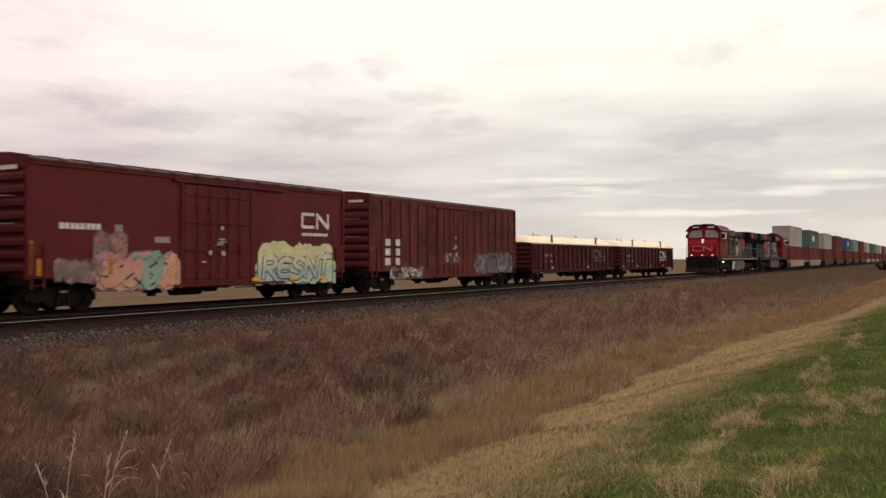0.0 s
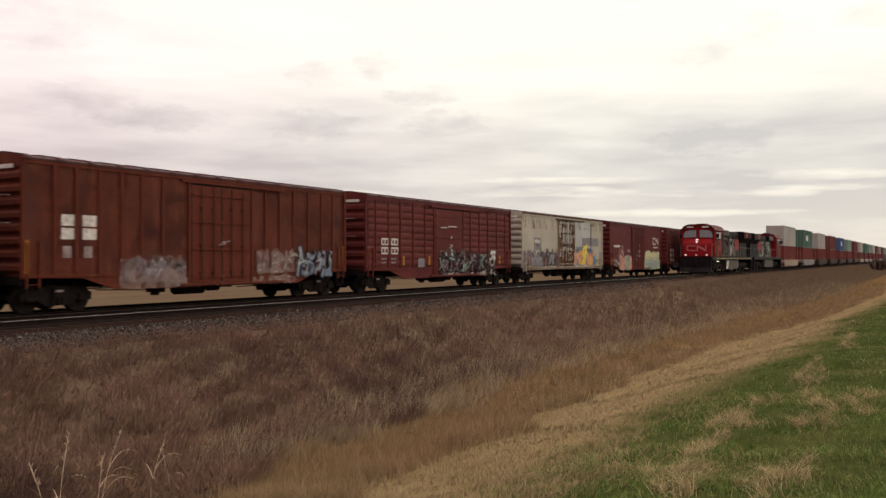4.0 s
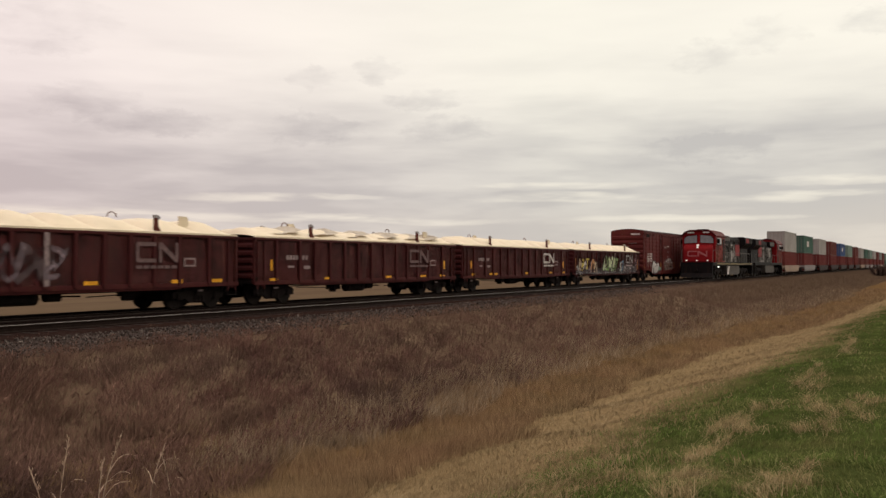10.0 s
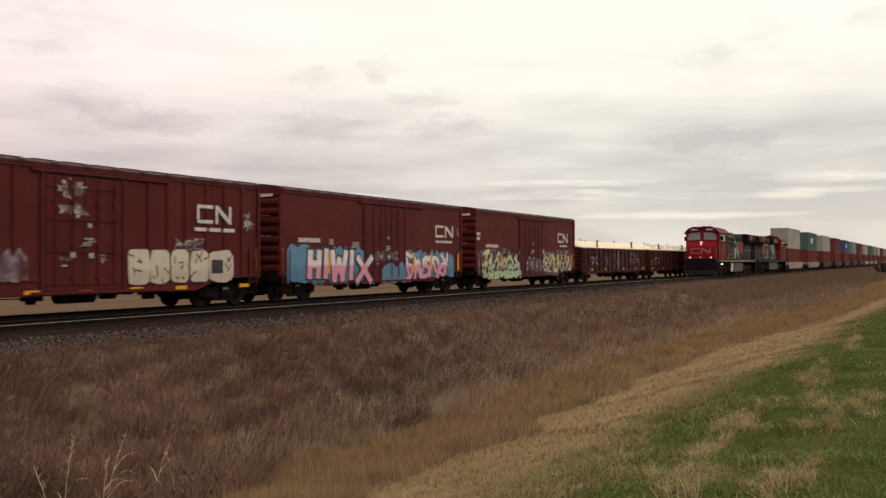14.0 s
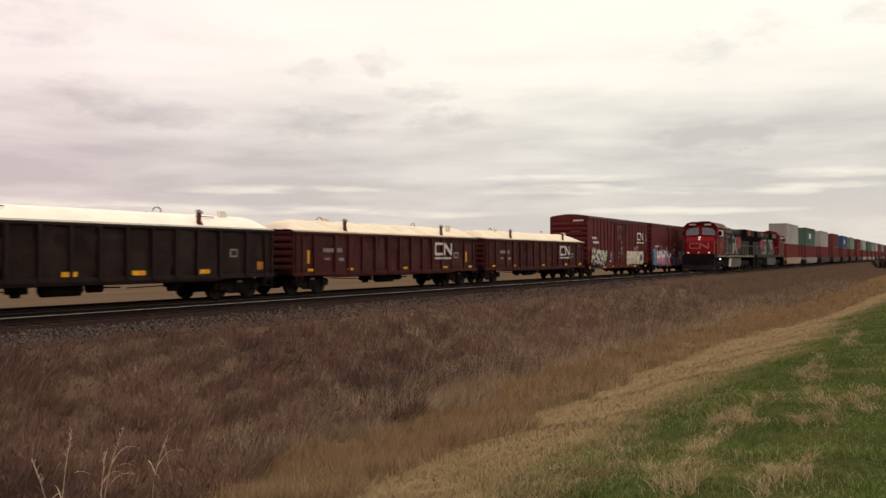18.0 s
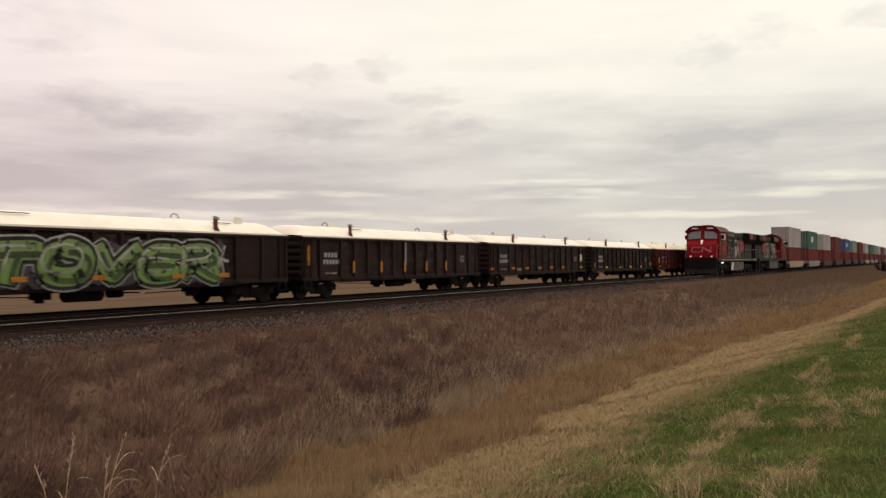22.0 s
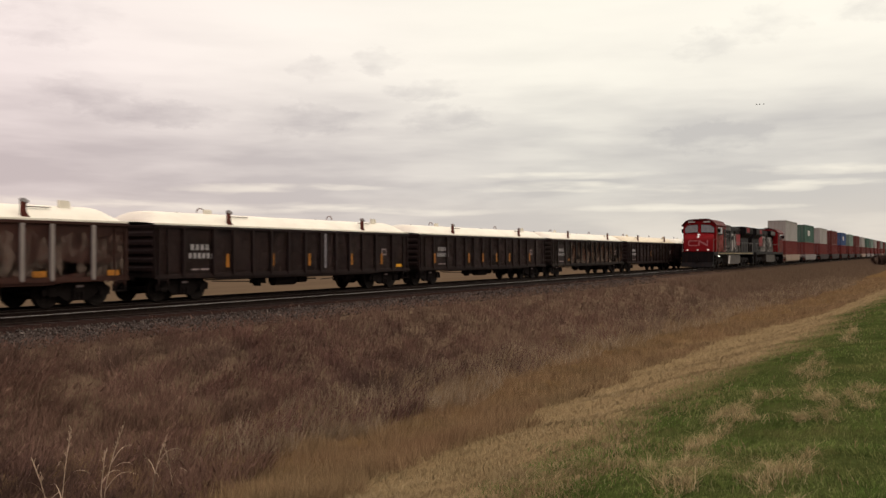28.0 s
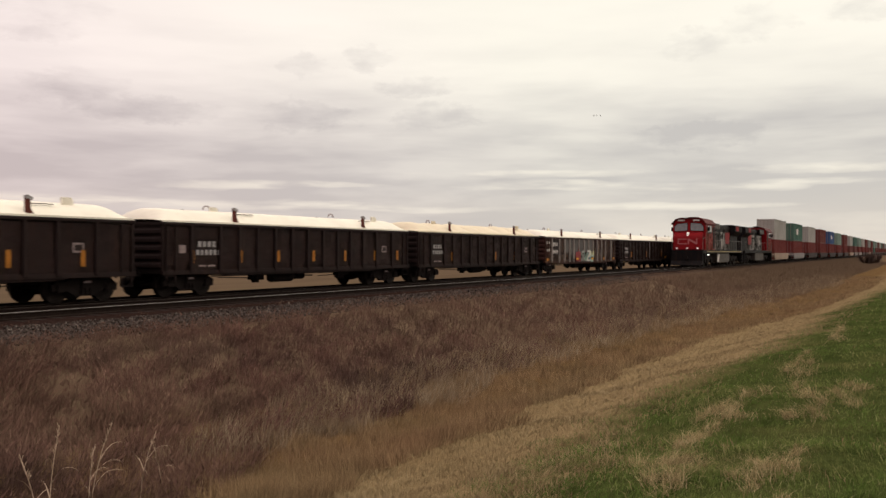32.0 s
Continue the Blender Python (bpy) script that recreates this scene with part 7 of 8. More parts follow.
M["glass_dark"] = glass("dark_cab_glass", (0.03, 0.03, 0.032), 0.10)
M["lamp"] = glow("lit_headlight", (1.0, 0.93, 0.8), 3.0)
M["lamp_small"] = glow("lit_marker", (1.0, 0.95, 0.85), 0.35)

LOCO_WHEEL_R = 0.52


def loco_truck(loco, x):
    bm = bmesh.new()
    side = [(-2.55, 0.45), (-2.55, 0.85), (-2.2, 1.0), (2.2, 1.0), (2.55, 0.85), (2.55, 0.45), (2.1, 0.40), (1.4, 0.62), (0.6, 0.40), (-0.6, 0.40), (-1.4, 0.62), (-2.1, 0.40)]
    for s in (-1, 1):
        prism(bm, side, s * 0.95, s * 1.12, "y")
        for d in (-1.85, 0, 1.85):
            box(bm, d - 0.2, d + 0.2, min(s * 1.1, s * 1.22), max(s * 1.1, s * 1.22), 0.38, 0.72)
    box(bm, -0.4, 0.4, -1.0, 1.0, 0.5, 0.9)
    for d in (-2.4, 2.4):
        box(bm, d - 0.1, d + 0.1, -1.0, 1.0, 0.6, 0.85)
    truck = part("truck", bm, M["under"], loco, at=(x, 0, 0))
    for d in (-1.85, 0, 1.85):
        place("wheelset", LOCO_WHEELS, truck, (d, 0, LOCO_WHEEL_R))


LOCO_WHEELS = wheelset_mesh(LOCO_WHEEL_R)


def locomotive(label):
    """Cab towards -x; the origin lies under the front coupler's face."""
    loco = tagged(new("locomotive"), label, "locomotive", "standing locomotives")
    part("deck", slab(0.55, 21.7, -1.53, 1.53, 1.32, 1.62), M["loco_black"], loco, bevel=0.02)
    sill = shape("sill_stripe", slab(-0.16, 0.16, -0.004, 0.004, 0, 0.10), M["sill"])
    for i in range(32):
        place("sill_stripe", sill, loco, (2.6 + 0.58 * i, -1.537, 1.42))
    for s in (-1, 1):
        bm = bmesh.new()
        prism(bm, [(7.4, 0.50), (8.0, 0.36), (13.4, 0.36), (14.0, 0.50), (14.0, 1.30), (7.4, 1.30)], s * 0.3, s * 1.42, "y")
        part("fuel_tank", bm, M["loco_grey"], loco, bevel=0.03)
    for x in (4.0, 17.9):
        loco_truck(loco, x)
    # pilot and plough
    bm = bmesh.new()
    prism(bm, [(0.45, 1.62), (0.62, 1.62), (0.62, 0.75), (0.55, 0.18), (0.10, 0.18), (0.40, 0.62)], -1.48, 1.48, "y")
    part("pilot", bm, M["loco_black"], loco)
    part("rear_pilot", slab(21.62, 21.85, -1.5, 1.5, 0.35, 1.62), M["loco_black"], loco)
    for x, turn in ((0.55, math.pi), (21.7, 0)):
        place("coupler", COUPLER, loco, (x, 0, 0.05)).rotation_euler[2] = turn
    # nose and cab
    bm = bmesh.new()
    prism(bm, [(0.78, 1.62), (3.2, 1.62), (3.2, 3.42), (1.52, 3.38), (1.10, 3.22), (0.88, 2.95), (0.80, 2.60)], -1.36, 1.36, "y")
    part("nose", bm, M["loco_red"], loco, bevel=0.09)
    bm = bmesh.new()
    prism(bm, [(-1.57, 1.62), (1.57, 1.62), (1.57, 4.14), (1.24, 4.50), (0.80, 4.66), (-0.80, 4.66), (-1.24, 4.50), (-1.57, 4.14)], 1.42, 5.75, "x")
    cab = part("cab", bm, M["loco_red"], loco, bevel=0.04)
    bm = bmesh.new()
    prism(bm, [(-1.66, 4.08), (-1.26, 4.52), (-0.82, 4.68), (0.82, 4.68), (1.26, 4.52), (1.66, 4.08), (1.69, 4.16), (1.29, 4.60), (0.83, 4.76), (-0.83, 4.76), (-1.29, 4.60), (-1.69, 4.16)], 1.16, 5.9, "x")
    part("cab_roof", bm, M["loco_roof"], loco)
    part("roof_rib", slab(1.14, 5.9, -0.06, 0.06, 4.765, 4.80), M["loco_roof"], loco)
    part("roof_antenna", slab(2.6, 3.3, -0.35, 0.35, 4.76, 4.86), M["loco_black"], loco, bevel=0.02)
    for s in (-1, 1):
        for grow, x0, x1, name, mat, label in ((0.035, 1.392, 1.425, "window_gasket", "loco_black", "black rubber window surround"), (0.0, 1.37, 1.40, "windshield", "glass", "glass pane with the sky's reflection painted pale")):
            bm = bmesh.new()
            prism(bm, [(s * (0.17 - grow), 3.52 - grow), (s * (1.36 + grow), 3.46 - grow), (s * (1.36 + grow), 3.88 + grow), (s * (1.12 + 0.5 * grow), 4.14 + grow), (s * (0.17 - grow), 4.24 + grow)], x0, x1, "x")
            part(name, bm, M[mat], cab, label)
    for s in (-1, 1):
        y = s * 1.57
        for x0, x1 in ((2.15, 2.95), (3.15, 4.05)):
            part("side_window", slab(x0, x1, min(y, y + s * 0.02), max(y, y + s * 0.02), 3.38, 4.0), M["glass_dark"], cab, "dark glass pane")
        part("cab_door", slab(4.75, 5.45, min(y, y + s * 0.03), max(y, y + s * 0.03), 1.75, 3.9), M["loco_black"], cab, "dark cab side door")
        part("armrest", slab(2.1, 4.1, min(y, y + s * 0.07), max(y, y + s * 0.07), 3.27, 3.35), M["loco_black"], cab)
        part("grime_film", slab(1.6, 4.7, min(y, y + s * 0.006), max(y, y + s * 0.006), 1.64, 3.95), M["loco_grime"], cab, "brown film of road grime")
        part("mirror", slab(1.95, 2.05, min(y + s * 0.05, y + s * 0.28), max(y + s * 0.05, y + s * 0.28), 3.45, 3.85), M["loco_black"], cab)
    for y0 in (-1.02, 0.42):
        part("number_board", slab(1.20, 1.44, y0, y0 + 0.60, 4.43, 4.56), M["letter"], cab)
    # emblem bands on the nose, headlight and ditch lights
    y0 = 0.745
    for name, pts in (("emblem", [(0.05, 2.18), (0.85, 2.18), (0.95, 2.26), (0.95, 2.64), (0.85, 2.72), (0.05, 2.72), (0.05, 2.62), (0.80, 2.62), (0.84, 2.58), (0.84, 2.32), (0.80, 2.28), (0.05, 2.28)]),
                      ("emblem", [(-0.02, 2.18), (-0.13, 2.18), (-0.13, 2.54), (-0.78, 2.18), (-0.92, 2.18), (-0.92, 2.72), (-0.81, 2.72), (-0.81, 2.36), (-0.16, 2.72), (-0.02, 2.72)])):
        bm = bmesh.new()
        prism(bm, pts, 0.77, 0.80, "x")
        part(name, bm, M["loco_mark"], loco, "pale worn band of the owner's mark")
    for z in (3.26, 3.06):
        bm = bmesh.new()
        tube(bm, (0.80, 0, z), (1.30, 0, z), 0.085, 14)
        part("headlight", bm, M["lamp_small"], loco, "pale headlight lens")
    for y in (-0.98, 0.0, 0.98):
        bm = bmesh.new()
        tube(bm, (0.42, y, 1.80), (0.80, y, 1.80), 0.055 if y else 0.04, 12)
        part("ditch_light", bm, M["lamp_small"], loco, "white marker lamp")
    bm = bmesh.new()
    tube(bm, (2.4, -1.66, 1.18), (2.7, -1.50, 1.18), 0.045, 12)
    part("ground_light", bm, M["lamp"], loco, "bright lit lamp beside the steps")
    # long hood: faded white sides under a sooty roof
    part("hood", slab(5.75, 17.0, -0.92, 0.92, 1.62, 4.20), M["loco_black"], loco, bevel=0.04)
    for s in (-1, 1):
        for k in range(9):
            x = 5.9 + 1.22 * k
            me = "loco_pale" if k in (0, 1, 2, 5, 6) else "loco_mid"
            top = 3.55 if k < 7 else 3.1
            part("hood_door", slab(x, x + 1.14, min(s * 0.95, s * 0.921), max(s * 0.95, s * 0.921), 1.70, top), M[me], loco, "sooty off-white hood door", bevel=0.012)
            part("door_latch", slab(x + 1.02, x + 1.06, min(s * 0.975, s * 0.951), max(s * 0.975, s * 0.951), 1.9, top - 0.2), M["loco_black"], loco)
            if k % 2 == 0:
                bm = bmesh.new()
                prism(bm, [(x + 0.25, 1.74), (x + 0.62, 1.74), (x + 0.86, top - 0.05), (x + 0.49, top - 0.05)], s * 0.957, s * 0.9515, "y")
                part("hood_stripe", bm, M["loco_stripe"], loco, "worn dark slanted stripe")
        part("soot_film", slab(5.8, 16.9, min(s * 0.964, s * 0.9585), max(s * 0.964, s * 0.9585), 1.68, 3.9), M["loco_soot"], loco, "film of soot over the hood side")
        part("hood_band", slab(14.1, 16.4, min(s * 0.99, s * 0.965), max(s * 0.99, s * 0.965), 2.35, 3.55), M["loco_red"], loco, "red painted band on the hood")
        part("radiator_band", slab(17.6, 19.2, min(s * 1.52, s * 1.503), max(s * 1.52, s * 1.503), 3.78, 4.30), M["loco_red"], loco, "red painted band on the radiator")
    part("dynamic_brake_box", slab(6.0, 9.6, -1.3, 1.3, 3.72, 4.36), M["loco_black"], loco, bevel=0.06)
    for s in (-1, 1):
        for k in range(4):
            part("brake_grille", slab(6.25 + 0.84 * k, 6.95 + 0.84 * k, min(s * 1.32, s * 1.302), max(s * 1.32, s * 1.302), 3.82, 4.24), M["loco_mid"], loco)
    bm = bmesh.new()
    box(bm, 11.6, 12.7, -0.3, 0.3, 4.18, 4.48)
    part("exhaust_stack", bm, M["loco_black"], loco)
    bm = bmesh.new()
    prism(bm, [(-0.95, 1.62), (0.95, 1.62), (0.95, 3.2), (1.50, 3.70), (1.50, 4.36), (1.2, 4.45), (-1.2, 4.45), (-1.50, 4.36), (-1.50, 3.70), (-0.95, 3.2)], 17.0, 21.3, "x")
    part("radiator", bm, M["loco_black"], loco, bevel=0.02)
    part("hood_roof", slab(9.6, 17.0, -0.8, 0.8, 4.18, 4.34), M["loco_black"], loco, bevel=0.02)
    for i in range(7):
        part("radiator_slat", slab(19.3, 21.0, -1.545, -1.5015, 3.78 + 0.08 * i, 3.82 + 0.08 * i), M["loco_black"], loco)
    part("air_horn", slab(4.1, 4.5, -0.3, 0.3, 4.78, 4.90), M["loco_black"], loco)
    # handrails and steps
    for s in (-1, 1):
        bm = bmesh.new()
        for i in range(11):
            x = 5.6 + 1.55 * i
            tube(bm, (x, s * 1.46, 1.6), (x, s * 1.46, 2.62), 0.015, 6)
        tube(bm, (5.3, s * 1.46, 2.62), (21.4, s * 1.46, 2.62), 0.022, 6)
        part("handrail", bm, M["loco_dim"], loco)
        for x0 in (0.75, 20.7):
            for k in range(4):
                part("step", slab(x0 + 0.04, x0 + 0.66, min(s * 1.2, s * 1.5), max(s * 1.2, s * 1.5), 0.35 + 0.30 * k, 0.39 + 0.30 * k), M["loco_black"], loco)
            for dx in (0.0, 0.66):
                part("step_stile", slab(x0 + dx, x0 + dx + 0.04, min(s * 1.2, s * 1.5), max(s * 1.2, s * 1.5), 0.30, 1.40), M["loco_black"], loco)
        bm = bmesh.new()
        tube(bm, (0.7, s * 1.48, 1.6), (0.7, s * 1.48, 2.7), 0.02, 6)
        tube(bm, (0.7, s * 1.48, 2.7), (1.4, s * 1.52, 2.85), 0.02, 6)
        part("grab_rail", bm, M["loco_dim"], loco)
    bm = bmesh.new()
    prism(bm, [(6.85, 0.42), (7.45, 0.42), (7.95, 1.24), (7.35, 1.24)], -1.60, -1.54, "y")
    part("tank_label_panel", bm, M["letter"], loco, "white slanted panel ahead of the fuel tank")
    return loco


a = locomotive("red, black and white diesel locomotive standing with lamps lit")
a.matrix_basis = pose(84.7, RAIL_Y, 0)
b = locomotive("second diesel locomotive coupled cab rearward behind the first")
b.matrix_basis = pose(129.6, RAIL_Y, 0, 0, 0, 180)


# ---- stacked containers in well cars ----
def box_paint(name, rgb):
    return paint(name, rgb, 0.3, 0.3, 0.55)


BOX_PAINTS = {"white": box_paint("container_white", (0.31, 0.295, 0.265)), "grey": box_paint("container_grey", (0.20, 0.21, 0.19)), "green": box_paint("container_green", (0.060, 0.112, 0.085)),
              "red": box_paint("container_red", (0.125, 0.030, 0.026)), "blue": box_paint("container_blue", (0.045, 0.075, 0.155)), "brown": box_paint("container_brown", (0.11, 0.036, 0.03)),
              "mint": box_paint("container_mint", (0.16, 0.22, 0.18))}
CORRUGATED = {}


def container(color, x, z, logo=False):
    """A forty-foot container with corrugated walls, corner posts and end doors."""
    m = BOX_PAINTS[color]
    if color not in CORRUGATED:
        n = 42
        pts = []
        for i in range(n):
            u = -5.95 + 11.9 * i / n
            pts += [(u, 0.0), (u + 0.09, 0.035), (u + 0.18, 0.035), (u + 0.24, 0.0)]
        outline = [(-5.98, -1.15), *[(p[0], -1.19 + p[1]) for p in pts], (5.98, -1.15), (5.98, 1.15), *[(p[0], 1.19 - p[1]) for p in reversed(pts)], (-5.98, 1.15)]
        bm = bmesh.new()
        prism(bm, outline, 0.12, 2.82, "z")
        wall = shape("wall", bm, m)
        bm = bmesh.new()
        for sx in (-1, 1):
            for sy in (-1, 1):
                cx, cy = sx * 6.01, sy * 1.135
                box(bm, cx - 0.085, cx + 0.085, cy - 0.085, cy + 0.085, 0, 2.896)
            box(bm, sx * 6.01 - 0.06, sx * 6.01 + 0.06, -1.15, 1.15, 2.78, 2.88)
            box(bm, sx * 6.01 - 0.06, sx * 6.01 + 0.06, -1.15, 1.15, 0.02, 0.14)
        for sy in (-1, 1):
            box(bm, -6.0, 6.0, sy * 1.17 - 0.05, sy * 1.17 + 0.05, 2.80, 2.88)
            box(bm, -6.0, 6.0, sy * 1.17 - 0.05, sy * 1.17 + 0.05, 0.02, 0.14)
        frame_ = shape("corner_frame", bm, m)
        top = shape("top", slab(-5.96, 5.96, -1.13, 1.13, 2.81, 2.86), m)
        door = shape("door", slab(-6.03, -5.99, -1.05, 1.05, 0.15, 2.77), m)
        rod = bmesh.new()
        for y in (-0.75, -0.3, 0.3, 0.75):
            tube(rod, (-6.06, y, 0.15), (-6.06, y, 2.75), 0.022, 6)
        CORRUGATED[color] = (wall, frame_, top, door, shape("lock_rods", rod, M["letter_dim"]))
    names = {"white": "white", "grey": "light grey", "green": "dark green", "red": "faded red", "blue": "blue", "brown": "rust-brown", "mint": "pale green"}
    ob = tagged(new("shipping_container"), names[color] + " corrugated steel shipping container " + ("stacked on another" if z > 2 else "set down in a well car"), "shipping container", "stacked containers")
    wall, frame_, top, door, rods = CORRUGATED[color]
    place("wall", wall, ob)
    place("corner_frame", frame_, ob)
    place("top", top, ob)
    d = place("door", door, ob)
    place("lock_rods", rods, d)
    if logo:
        part("emblem", slab(-2.2, 0.4, -1.20, -1.195, 1.1, 2.0), M["letter"], ob, "white painted block of lettering")
    ob.matrix_basis = pose(x, RAIL_Y, z)
    return ob


def well_mesh(mat):
    bm = bmesh.new()
    for s in (-1, 1):
        prism(bm, [(-7.4, 1.05), (-6.9, 0.42), (6.9, 0.42), (7.4, 1.05), (7.4, 1.28), (-7.4, 1.28)], s * 1.27, s * 1.42, "y")
    box(bm, -6.8, 6.8, -1.3, 1.3, 0.30, 0.38)
    for s in (-1, 1):
        box(bm, min(s * 7.3, s * 9.9), max(s * 7.3, s * 9.9), -1.38, 1.38, 1.0, 1.12)
        box(bm, min(s * 7.3, s * 10.2), max(s * 7.3, s * 10.2), -0.25, 0.25, 0.72, 1.0)
        box(bm, min(s * 7.2, s * 7.4), max(s * 7.2, s * 7.4), -1.4, 1.4, 0.7, 1.28)
    return shape("well_body", bm, mat)


M["well_pale"] = paint("well_car_cream", (0.26, 0.19, 0.14), 0.4, 0.4)
M["well_grey"] = paint("well_car_grey", (0.18, 0.16, 0.15), 0.4, 0.4)
M["well_dark"] = paint("well_car_dark", (0.02, 0.011, 0.010), 0.4, 0.4)
WELLS = {k: well_mesh(M[k]) for k in ("well_pale", "well_grey", "well_dark")}
WELL_WORD = {"well_pale": "cream-painted", "well_grey": "grey", "well_dark": "dark brown"}
STACKS = [("white", "red", "well_pale"), ("green", "red", "well_grey"), ("white", "red", "well_dark"), ("brown", "red", "well_dark"), ("blue", "red", "well_dark"), ("mint", "red", "well_dark"),
          ("brown", "red", "well_dark"), ("white", "brown", "well_pale"), ("green", "brown", "well_grey"), ("mint", "red", "well_grey"), ("white", "red", "well_dark"), ("brown", "red", "well_dark"),
          ("grey", "brown", "well_pale"), ("brown", "red", "well_dark"), ("mint", "green", "well_dark"), ("grey", "red", "well_dark"), ("brown", "brown", "well_dark"), ("white", "red", "well_dark"),
          ("green", "red", "well_dark"), ("brown", "red", "well_dark"), ("grey", "brown", "well_dark"), ("white", "red", "well_dark")]
for i, (top, low, well) in enumerate(STACKS):
    x = 139.7 + 21.55 * i
    car = tagged(new("well_car"), WELL_WORD[well] + " steel well car standing on the near track", "well car", "standing well cars")
    place("well_body", WELLS[well], car)
    for s in (-1, 1):
        truck = place("truck", TRUCK, car, (s * 8.8, 0, 0))
        for d in (-0.89, 0.89):
            place("wheelset", WHEELSET, truck, (d, 0, WHEEL_R))
        c = place("coupler", COUPLER, car, (s * 10.3, 0, 0))
        c.rotation_euler[2] = 0 if s > 0 else math.pi
    car.matrix_basis = pose(x, RAIL_Y, 0)
    container(low, x, 0.385)
    container(top, x, 0.385 + 2.90, logo=i in (1, 4))


# ---- single plants ----
# x, y and height of the reeds that stand over the ditch grass
REEDS = [(6.5, 8.5, 1.28), (6.35, 8.45, 0.98), (7.02, 8.45, 1.18), (6.9, 8.35, 0.92), (5.8, 8.4, 0.98), (7.9, 8.6, 0.86), (8.35, 8.7, 0.72)]


def stalk(x, y, height, seed):
    """One dry reed: a bent stem, drooping leaves and a feathery head."""
    r = random.Random(seed)
    z = float(ground_z(np.array(x), np.array(y)))
    ob = tagged(new("reed_stalk"), "tall pale dry reed with a drooping feathery head", "reed", "dry reeds in the ditch")
    lean, turn = r.uniform(0.06, 0.24), r.choice((-0.4, 2.6)) + r.uniform(-0.4, 0.4)
    pts = []
    for i in range(9):
        u = i / 8
        pts.append(Vector((lean * height * u ** 2 * math.cos(turn), lean * height * u ** 2 * math.sin(turn), height * u)))
    bm = bmesh.new()
    for p, q in zip(pts[:-1], pts[1:]):
        tube(bm, p, q, 0.0055, 5)
    part("stem", bm, M["reed"], ob)
    for k in range(3):
        bm = bmesh.new()
        base = pts[3 + k]
        a = r.uniform(0, 6.28)
        d, side = Vector((math.cos(a), math.sin(a), 0)), Vector((-math.sin(a), math.cos(a), 0.4)) * 0.008
        row = []
        ln = r.uniform(0.12, 0.26)
        for i in range(7):
            u = i / 6
            c = base + d * ln * (u + 0.5 * u ** 3) + Vector((0, 0, ln * (1.7 * u - 1.0 * u ** 3)))
            row.append((bm.verts.new(c - side * (1 - 0.9 * u)), bm.verts.new(c + side * (1 - 0.9 * u))))
        for s, t in zip(row[:-1], row[1:]):
            bm.faces.new((s[0], s[1], t[1], t[0]))
        part("leaf", bm, M["reed"], ob)
    bm = bmesh.new()
    for i in range(16):
        u = r.uniform(0.80, 1.0)
        p = pts[6].lerp(pts[8], (u - 0.8) / 0.2)
        a = r.uniform(0, 6.28)
        q = p + Vector((0.025 * math.cos(a), 0.025 * math.sin(a), r.uniform(0.02, 0.07)))
        tube(bm, p, q, 0.0035, 4)
    part("seed_head", bm, M["reed"], ob)
    ob.matrix_basis = pose(x, y, z)


M["reed"] = metal("dry_reed", (0.36, 0.27, 0.19), 0.8, 0, 20)
for i, (x, y, h) in enumerate(REEDS):
    stalk(x, y, h, 700 + i)


def shrub(x, y, height, seed):
    """A leafless shrub: forking stems that end in fine twigs."""
    r = random.Random(seed)
    ob = tagged(new("shrub"), "leafless brown shrub on the bank of the tracks", "shrub", "bare shrubs by the tracks")
    bm, tw = bmesh.new(), []
    for k in range(9):
        a = r.uniform(0, 6.28)
        p = Vector((1.6 * math.cos(a), 0.8 * math.sin(a), -0.1))
        d = Vector((0.5 * math.cos(a), 0.5 * math.sin(a), 1)).normalized()
        for j in range(3):
            q = p + d * height * 0.3
            tube(bm, p, q, 0.022 - 0.006 * j, 5)
            for t in range(26):
                e = (d + Vector((r.gauss(0, 0.6), r.gauss(0, 0.6), r.gauss(0, 0.3)))).normalized()
                tw.append((p.lerp(q, r.random()), e, r.uniform(0.25, 0.6) * height))
            p, d = q, (d + Vector((r.gauss(0, 0.25), r.gauss(0, 0.25), 0.1))).normalized()
    part("stem", bm, M["twig"], ob)
    v, t = [], []
    for p, e, ln in tw:
        s = e.orthogonal().normalized() * 0.03
        for k in range(4):
            f = (e + Vector((r.gauss(0, 0.35), r.gauss(0, 0.35), r.gauss(0, 0.3)))).normalized()
            n = len(v)
            v += [p - s, p + s, p + f * ln]
            t.append((n, n + 1, n + 2))
    tagged(place("twig_spray", mesh_np("twig_spray", np.array(v), np.array(t), M["twig"]), ob), kind="stuff")
    ob.matrix_basis = pose(x, y, float(ground_z(np.array(x), np.array(y))))


M["twig"] = metal("bare_twigs", (0.075, 0.050, 0.040), 0.9)
for i, (x, y, h) in enumerate([(236, 11.6, 2.1), (258, 11.2, 2.5)]):
    shrub(x, y, h, 800 + i)


# ---- three ducks that fly past high over the field ----
M["plumage"] = metal("brown_plumage", (0.06, 0.05, 0.045), 0.8)


def wing_mesh(s):
    bm = bmesh.new()
    prism(bm, [(-0.09, 0.0), (0.07, 0.0), (0.10, s * 0.16), (0.03, s * 0.34), (-0.06, s * 0.42), (-0.08, s * 0.22)], -0.012, 0.012, "z")
    return shape("wing", bm, M["plumage"])


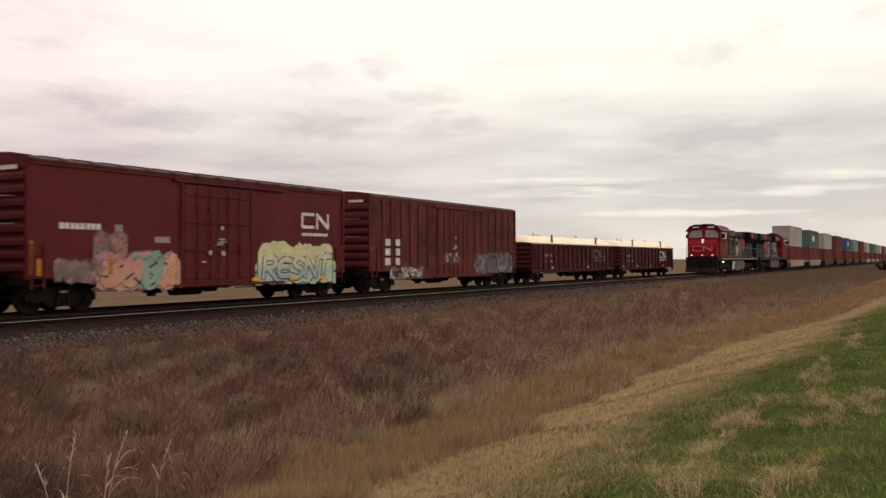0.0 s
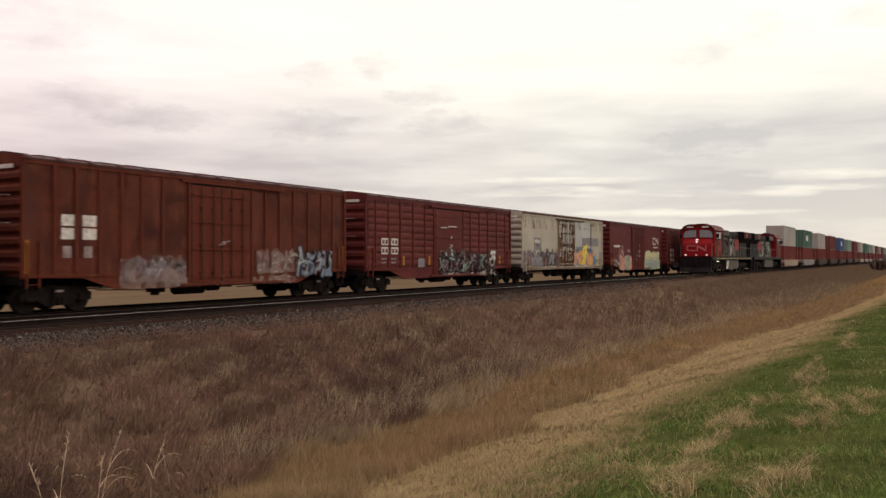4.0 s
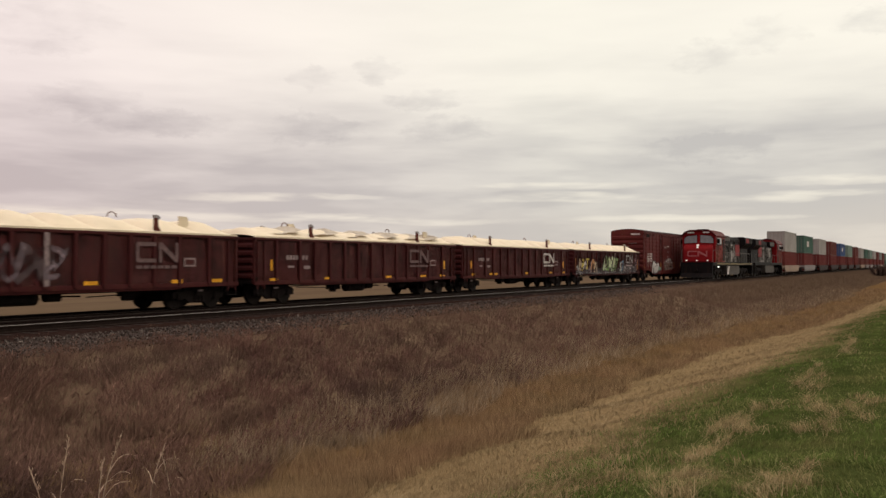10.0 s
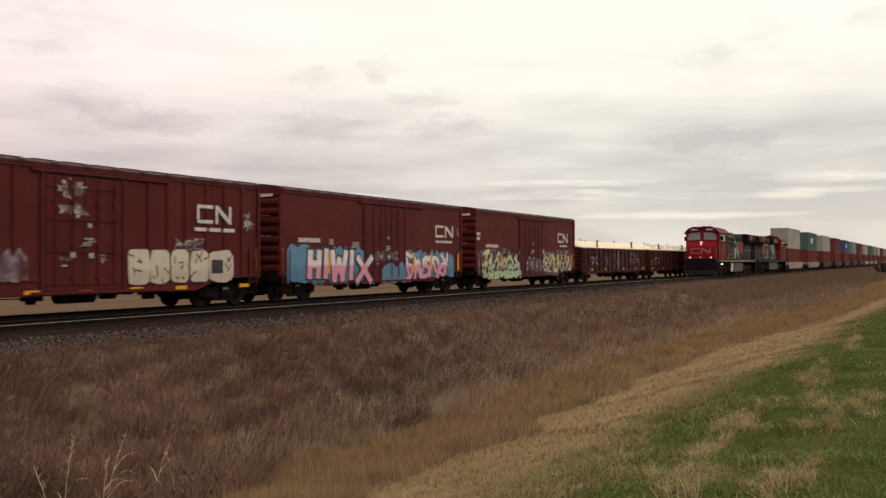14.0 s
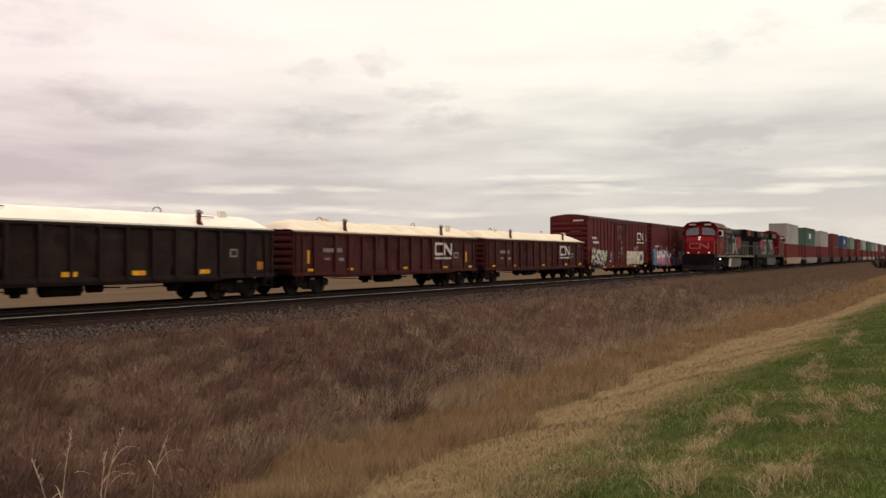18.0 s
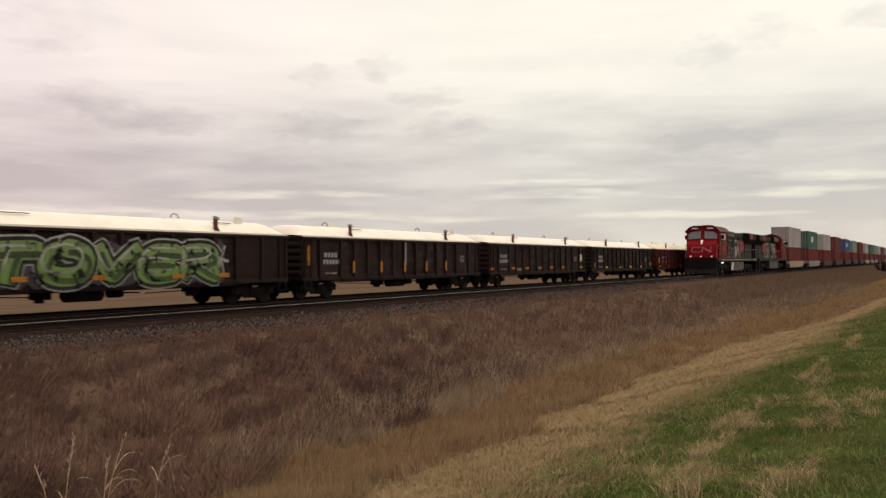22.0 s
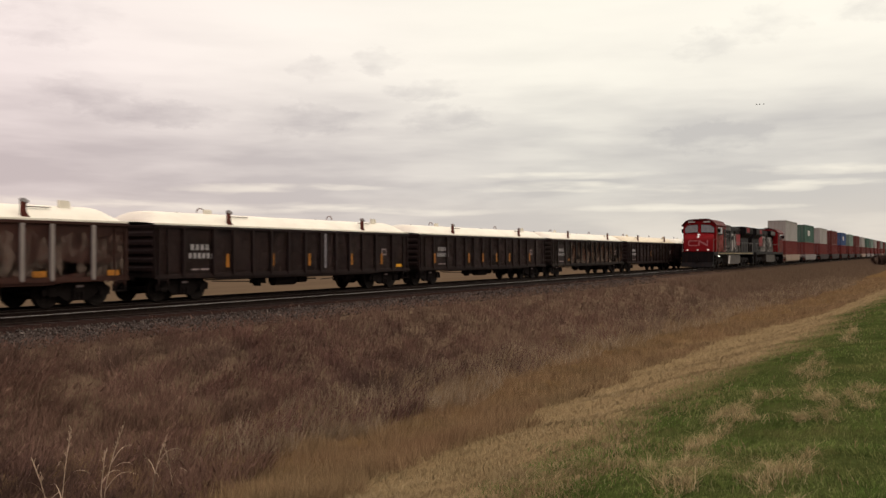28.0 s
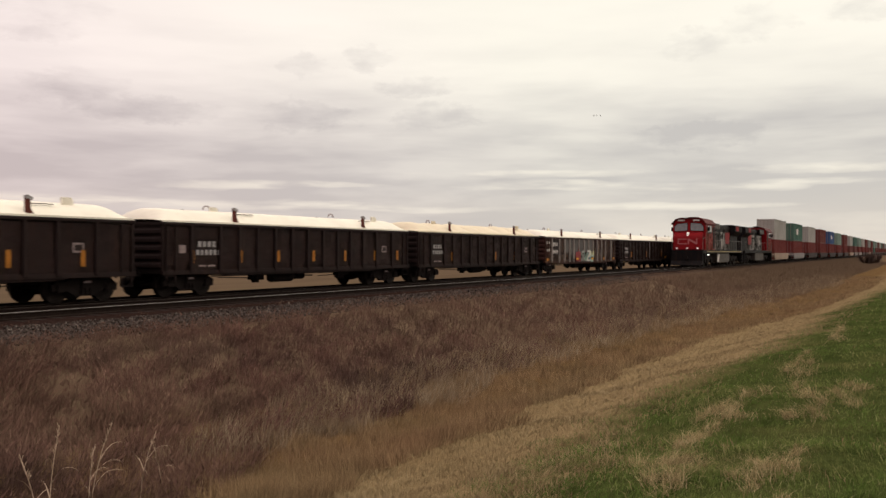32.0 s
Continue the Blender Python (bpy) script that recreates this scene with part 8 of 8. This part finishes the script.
def duck(wings):
    """A flying duck, its head towards +x."""
    ob = tagged(new("flying_duck"), "small brown duck in flight below the clouds", "duck", "flying ducks")
    bm = bmesh.new()
    rings = []
    for x, r in ((-0.26, 0.012), (-0.20, 0.05), (-0.08, 0.085), (0.06, 0.08), (0.15, 0.045), (0.23, 0.03), (0.28, 0.04), (0.32, 0.03), (0.36, 0.01)):
        rings.append([bm.verts.new((x, r * math.cos(0.785 * k), r * math.sin(0.785 * k))) for k in range(8)])
    for p, q in zip(rings[:-1], rings[1:]):
        for k in range(8):
            bm.faces.new((p[k], p[(k + 1) % 8], q[(k + 1) % 8], q[k]))
    bm.faces.new(rings[0][::-1])
    bm.faces.new(rings[-1])
    part("body", bm, M["plumage"], ob)
    flaps = []
    for s, me in zip((-1, 1), wings):
        w = place("wing", me, ob)
        w.matrix_parent_inverse = Matrix.Translation((0.02, s * 0.06, 0.03))
        flaps.append(w)
    return ob, flaps


DUCK_WINGS = wing_mesh(-1), wing_mesh(1)
ducks = [duck(DUCK_WINGS) for _ in range(3)]


# ---- what moves ----
def motions():
    # the train rolls by at a steady pace
    for car, x in movers:
        walk(car, [(t, pose(x + TRAIN_V * t, TRACK2_Y, 0)) for t in (0, 1 / FPS, 16, 32 - 1 / FPS, 32)])
    # its wheels turn with it: one roll, shared by all wheelsets
    turn = math.degrees(TRAIN_V / WHEEL_R / FPS)
    walk(wheelsets[0], [(i / FPS, pose(0, 0, 0, 0, (turn * i) % 360, 0)) for i in range(32 * FPS + 1)])
    roll = wheelsets[0].animation_data
    for w in wheelsets[1:]:
        w.rotation_mode = "QUATERNION"
        keys = w.animation_data_create()
        keys.action = roll.action
        keys.action_slot = roll.action_slot
    # the ducks cross from the line of the tracks towards the field
    way = Vector((-2.42, 11.78, -0.45))
    turn = math.degrees(math.atan2(way.y, way.x))
    for (ob, flaps), (dx, dy, dz) in zip(ducks, ((0, 0, 0), (0.5, -0.85, 0.1), (0.4, -2.1, -0.05))):
        at = Vector((290.0 + dx, 60.8 + dy, 48.2 + dz)) - 29.0 * way
        walk(ob, [(t, pose(*(at + way * t), 0, 0, turn)) for t in (0, 1 / FPS, 16, 32 - 1 / FPS, 32)])
    for i, s in enumerate((-1, 1)):
        first = ducks[0][1][i]
        walk(first, [(k / 10, pose(0, 0, 0, s * (25 * math.cos(1.5708 * k) + 5), 0, 0)) for k in range(321)])
        beat = first.animation_data
        for ob, flaps in ducks[1:]:
            flaps[i].rotation_mode = "QUATERNION"
            keys = flaps[i].animation_data_create()
            keys.action = beat.action
            keys.action_slot = beat.action_slot


motions()
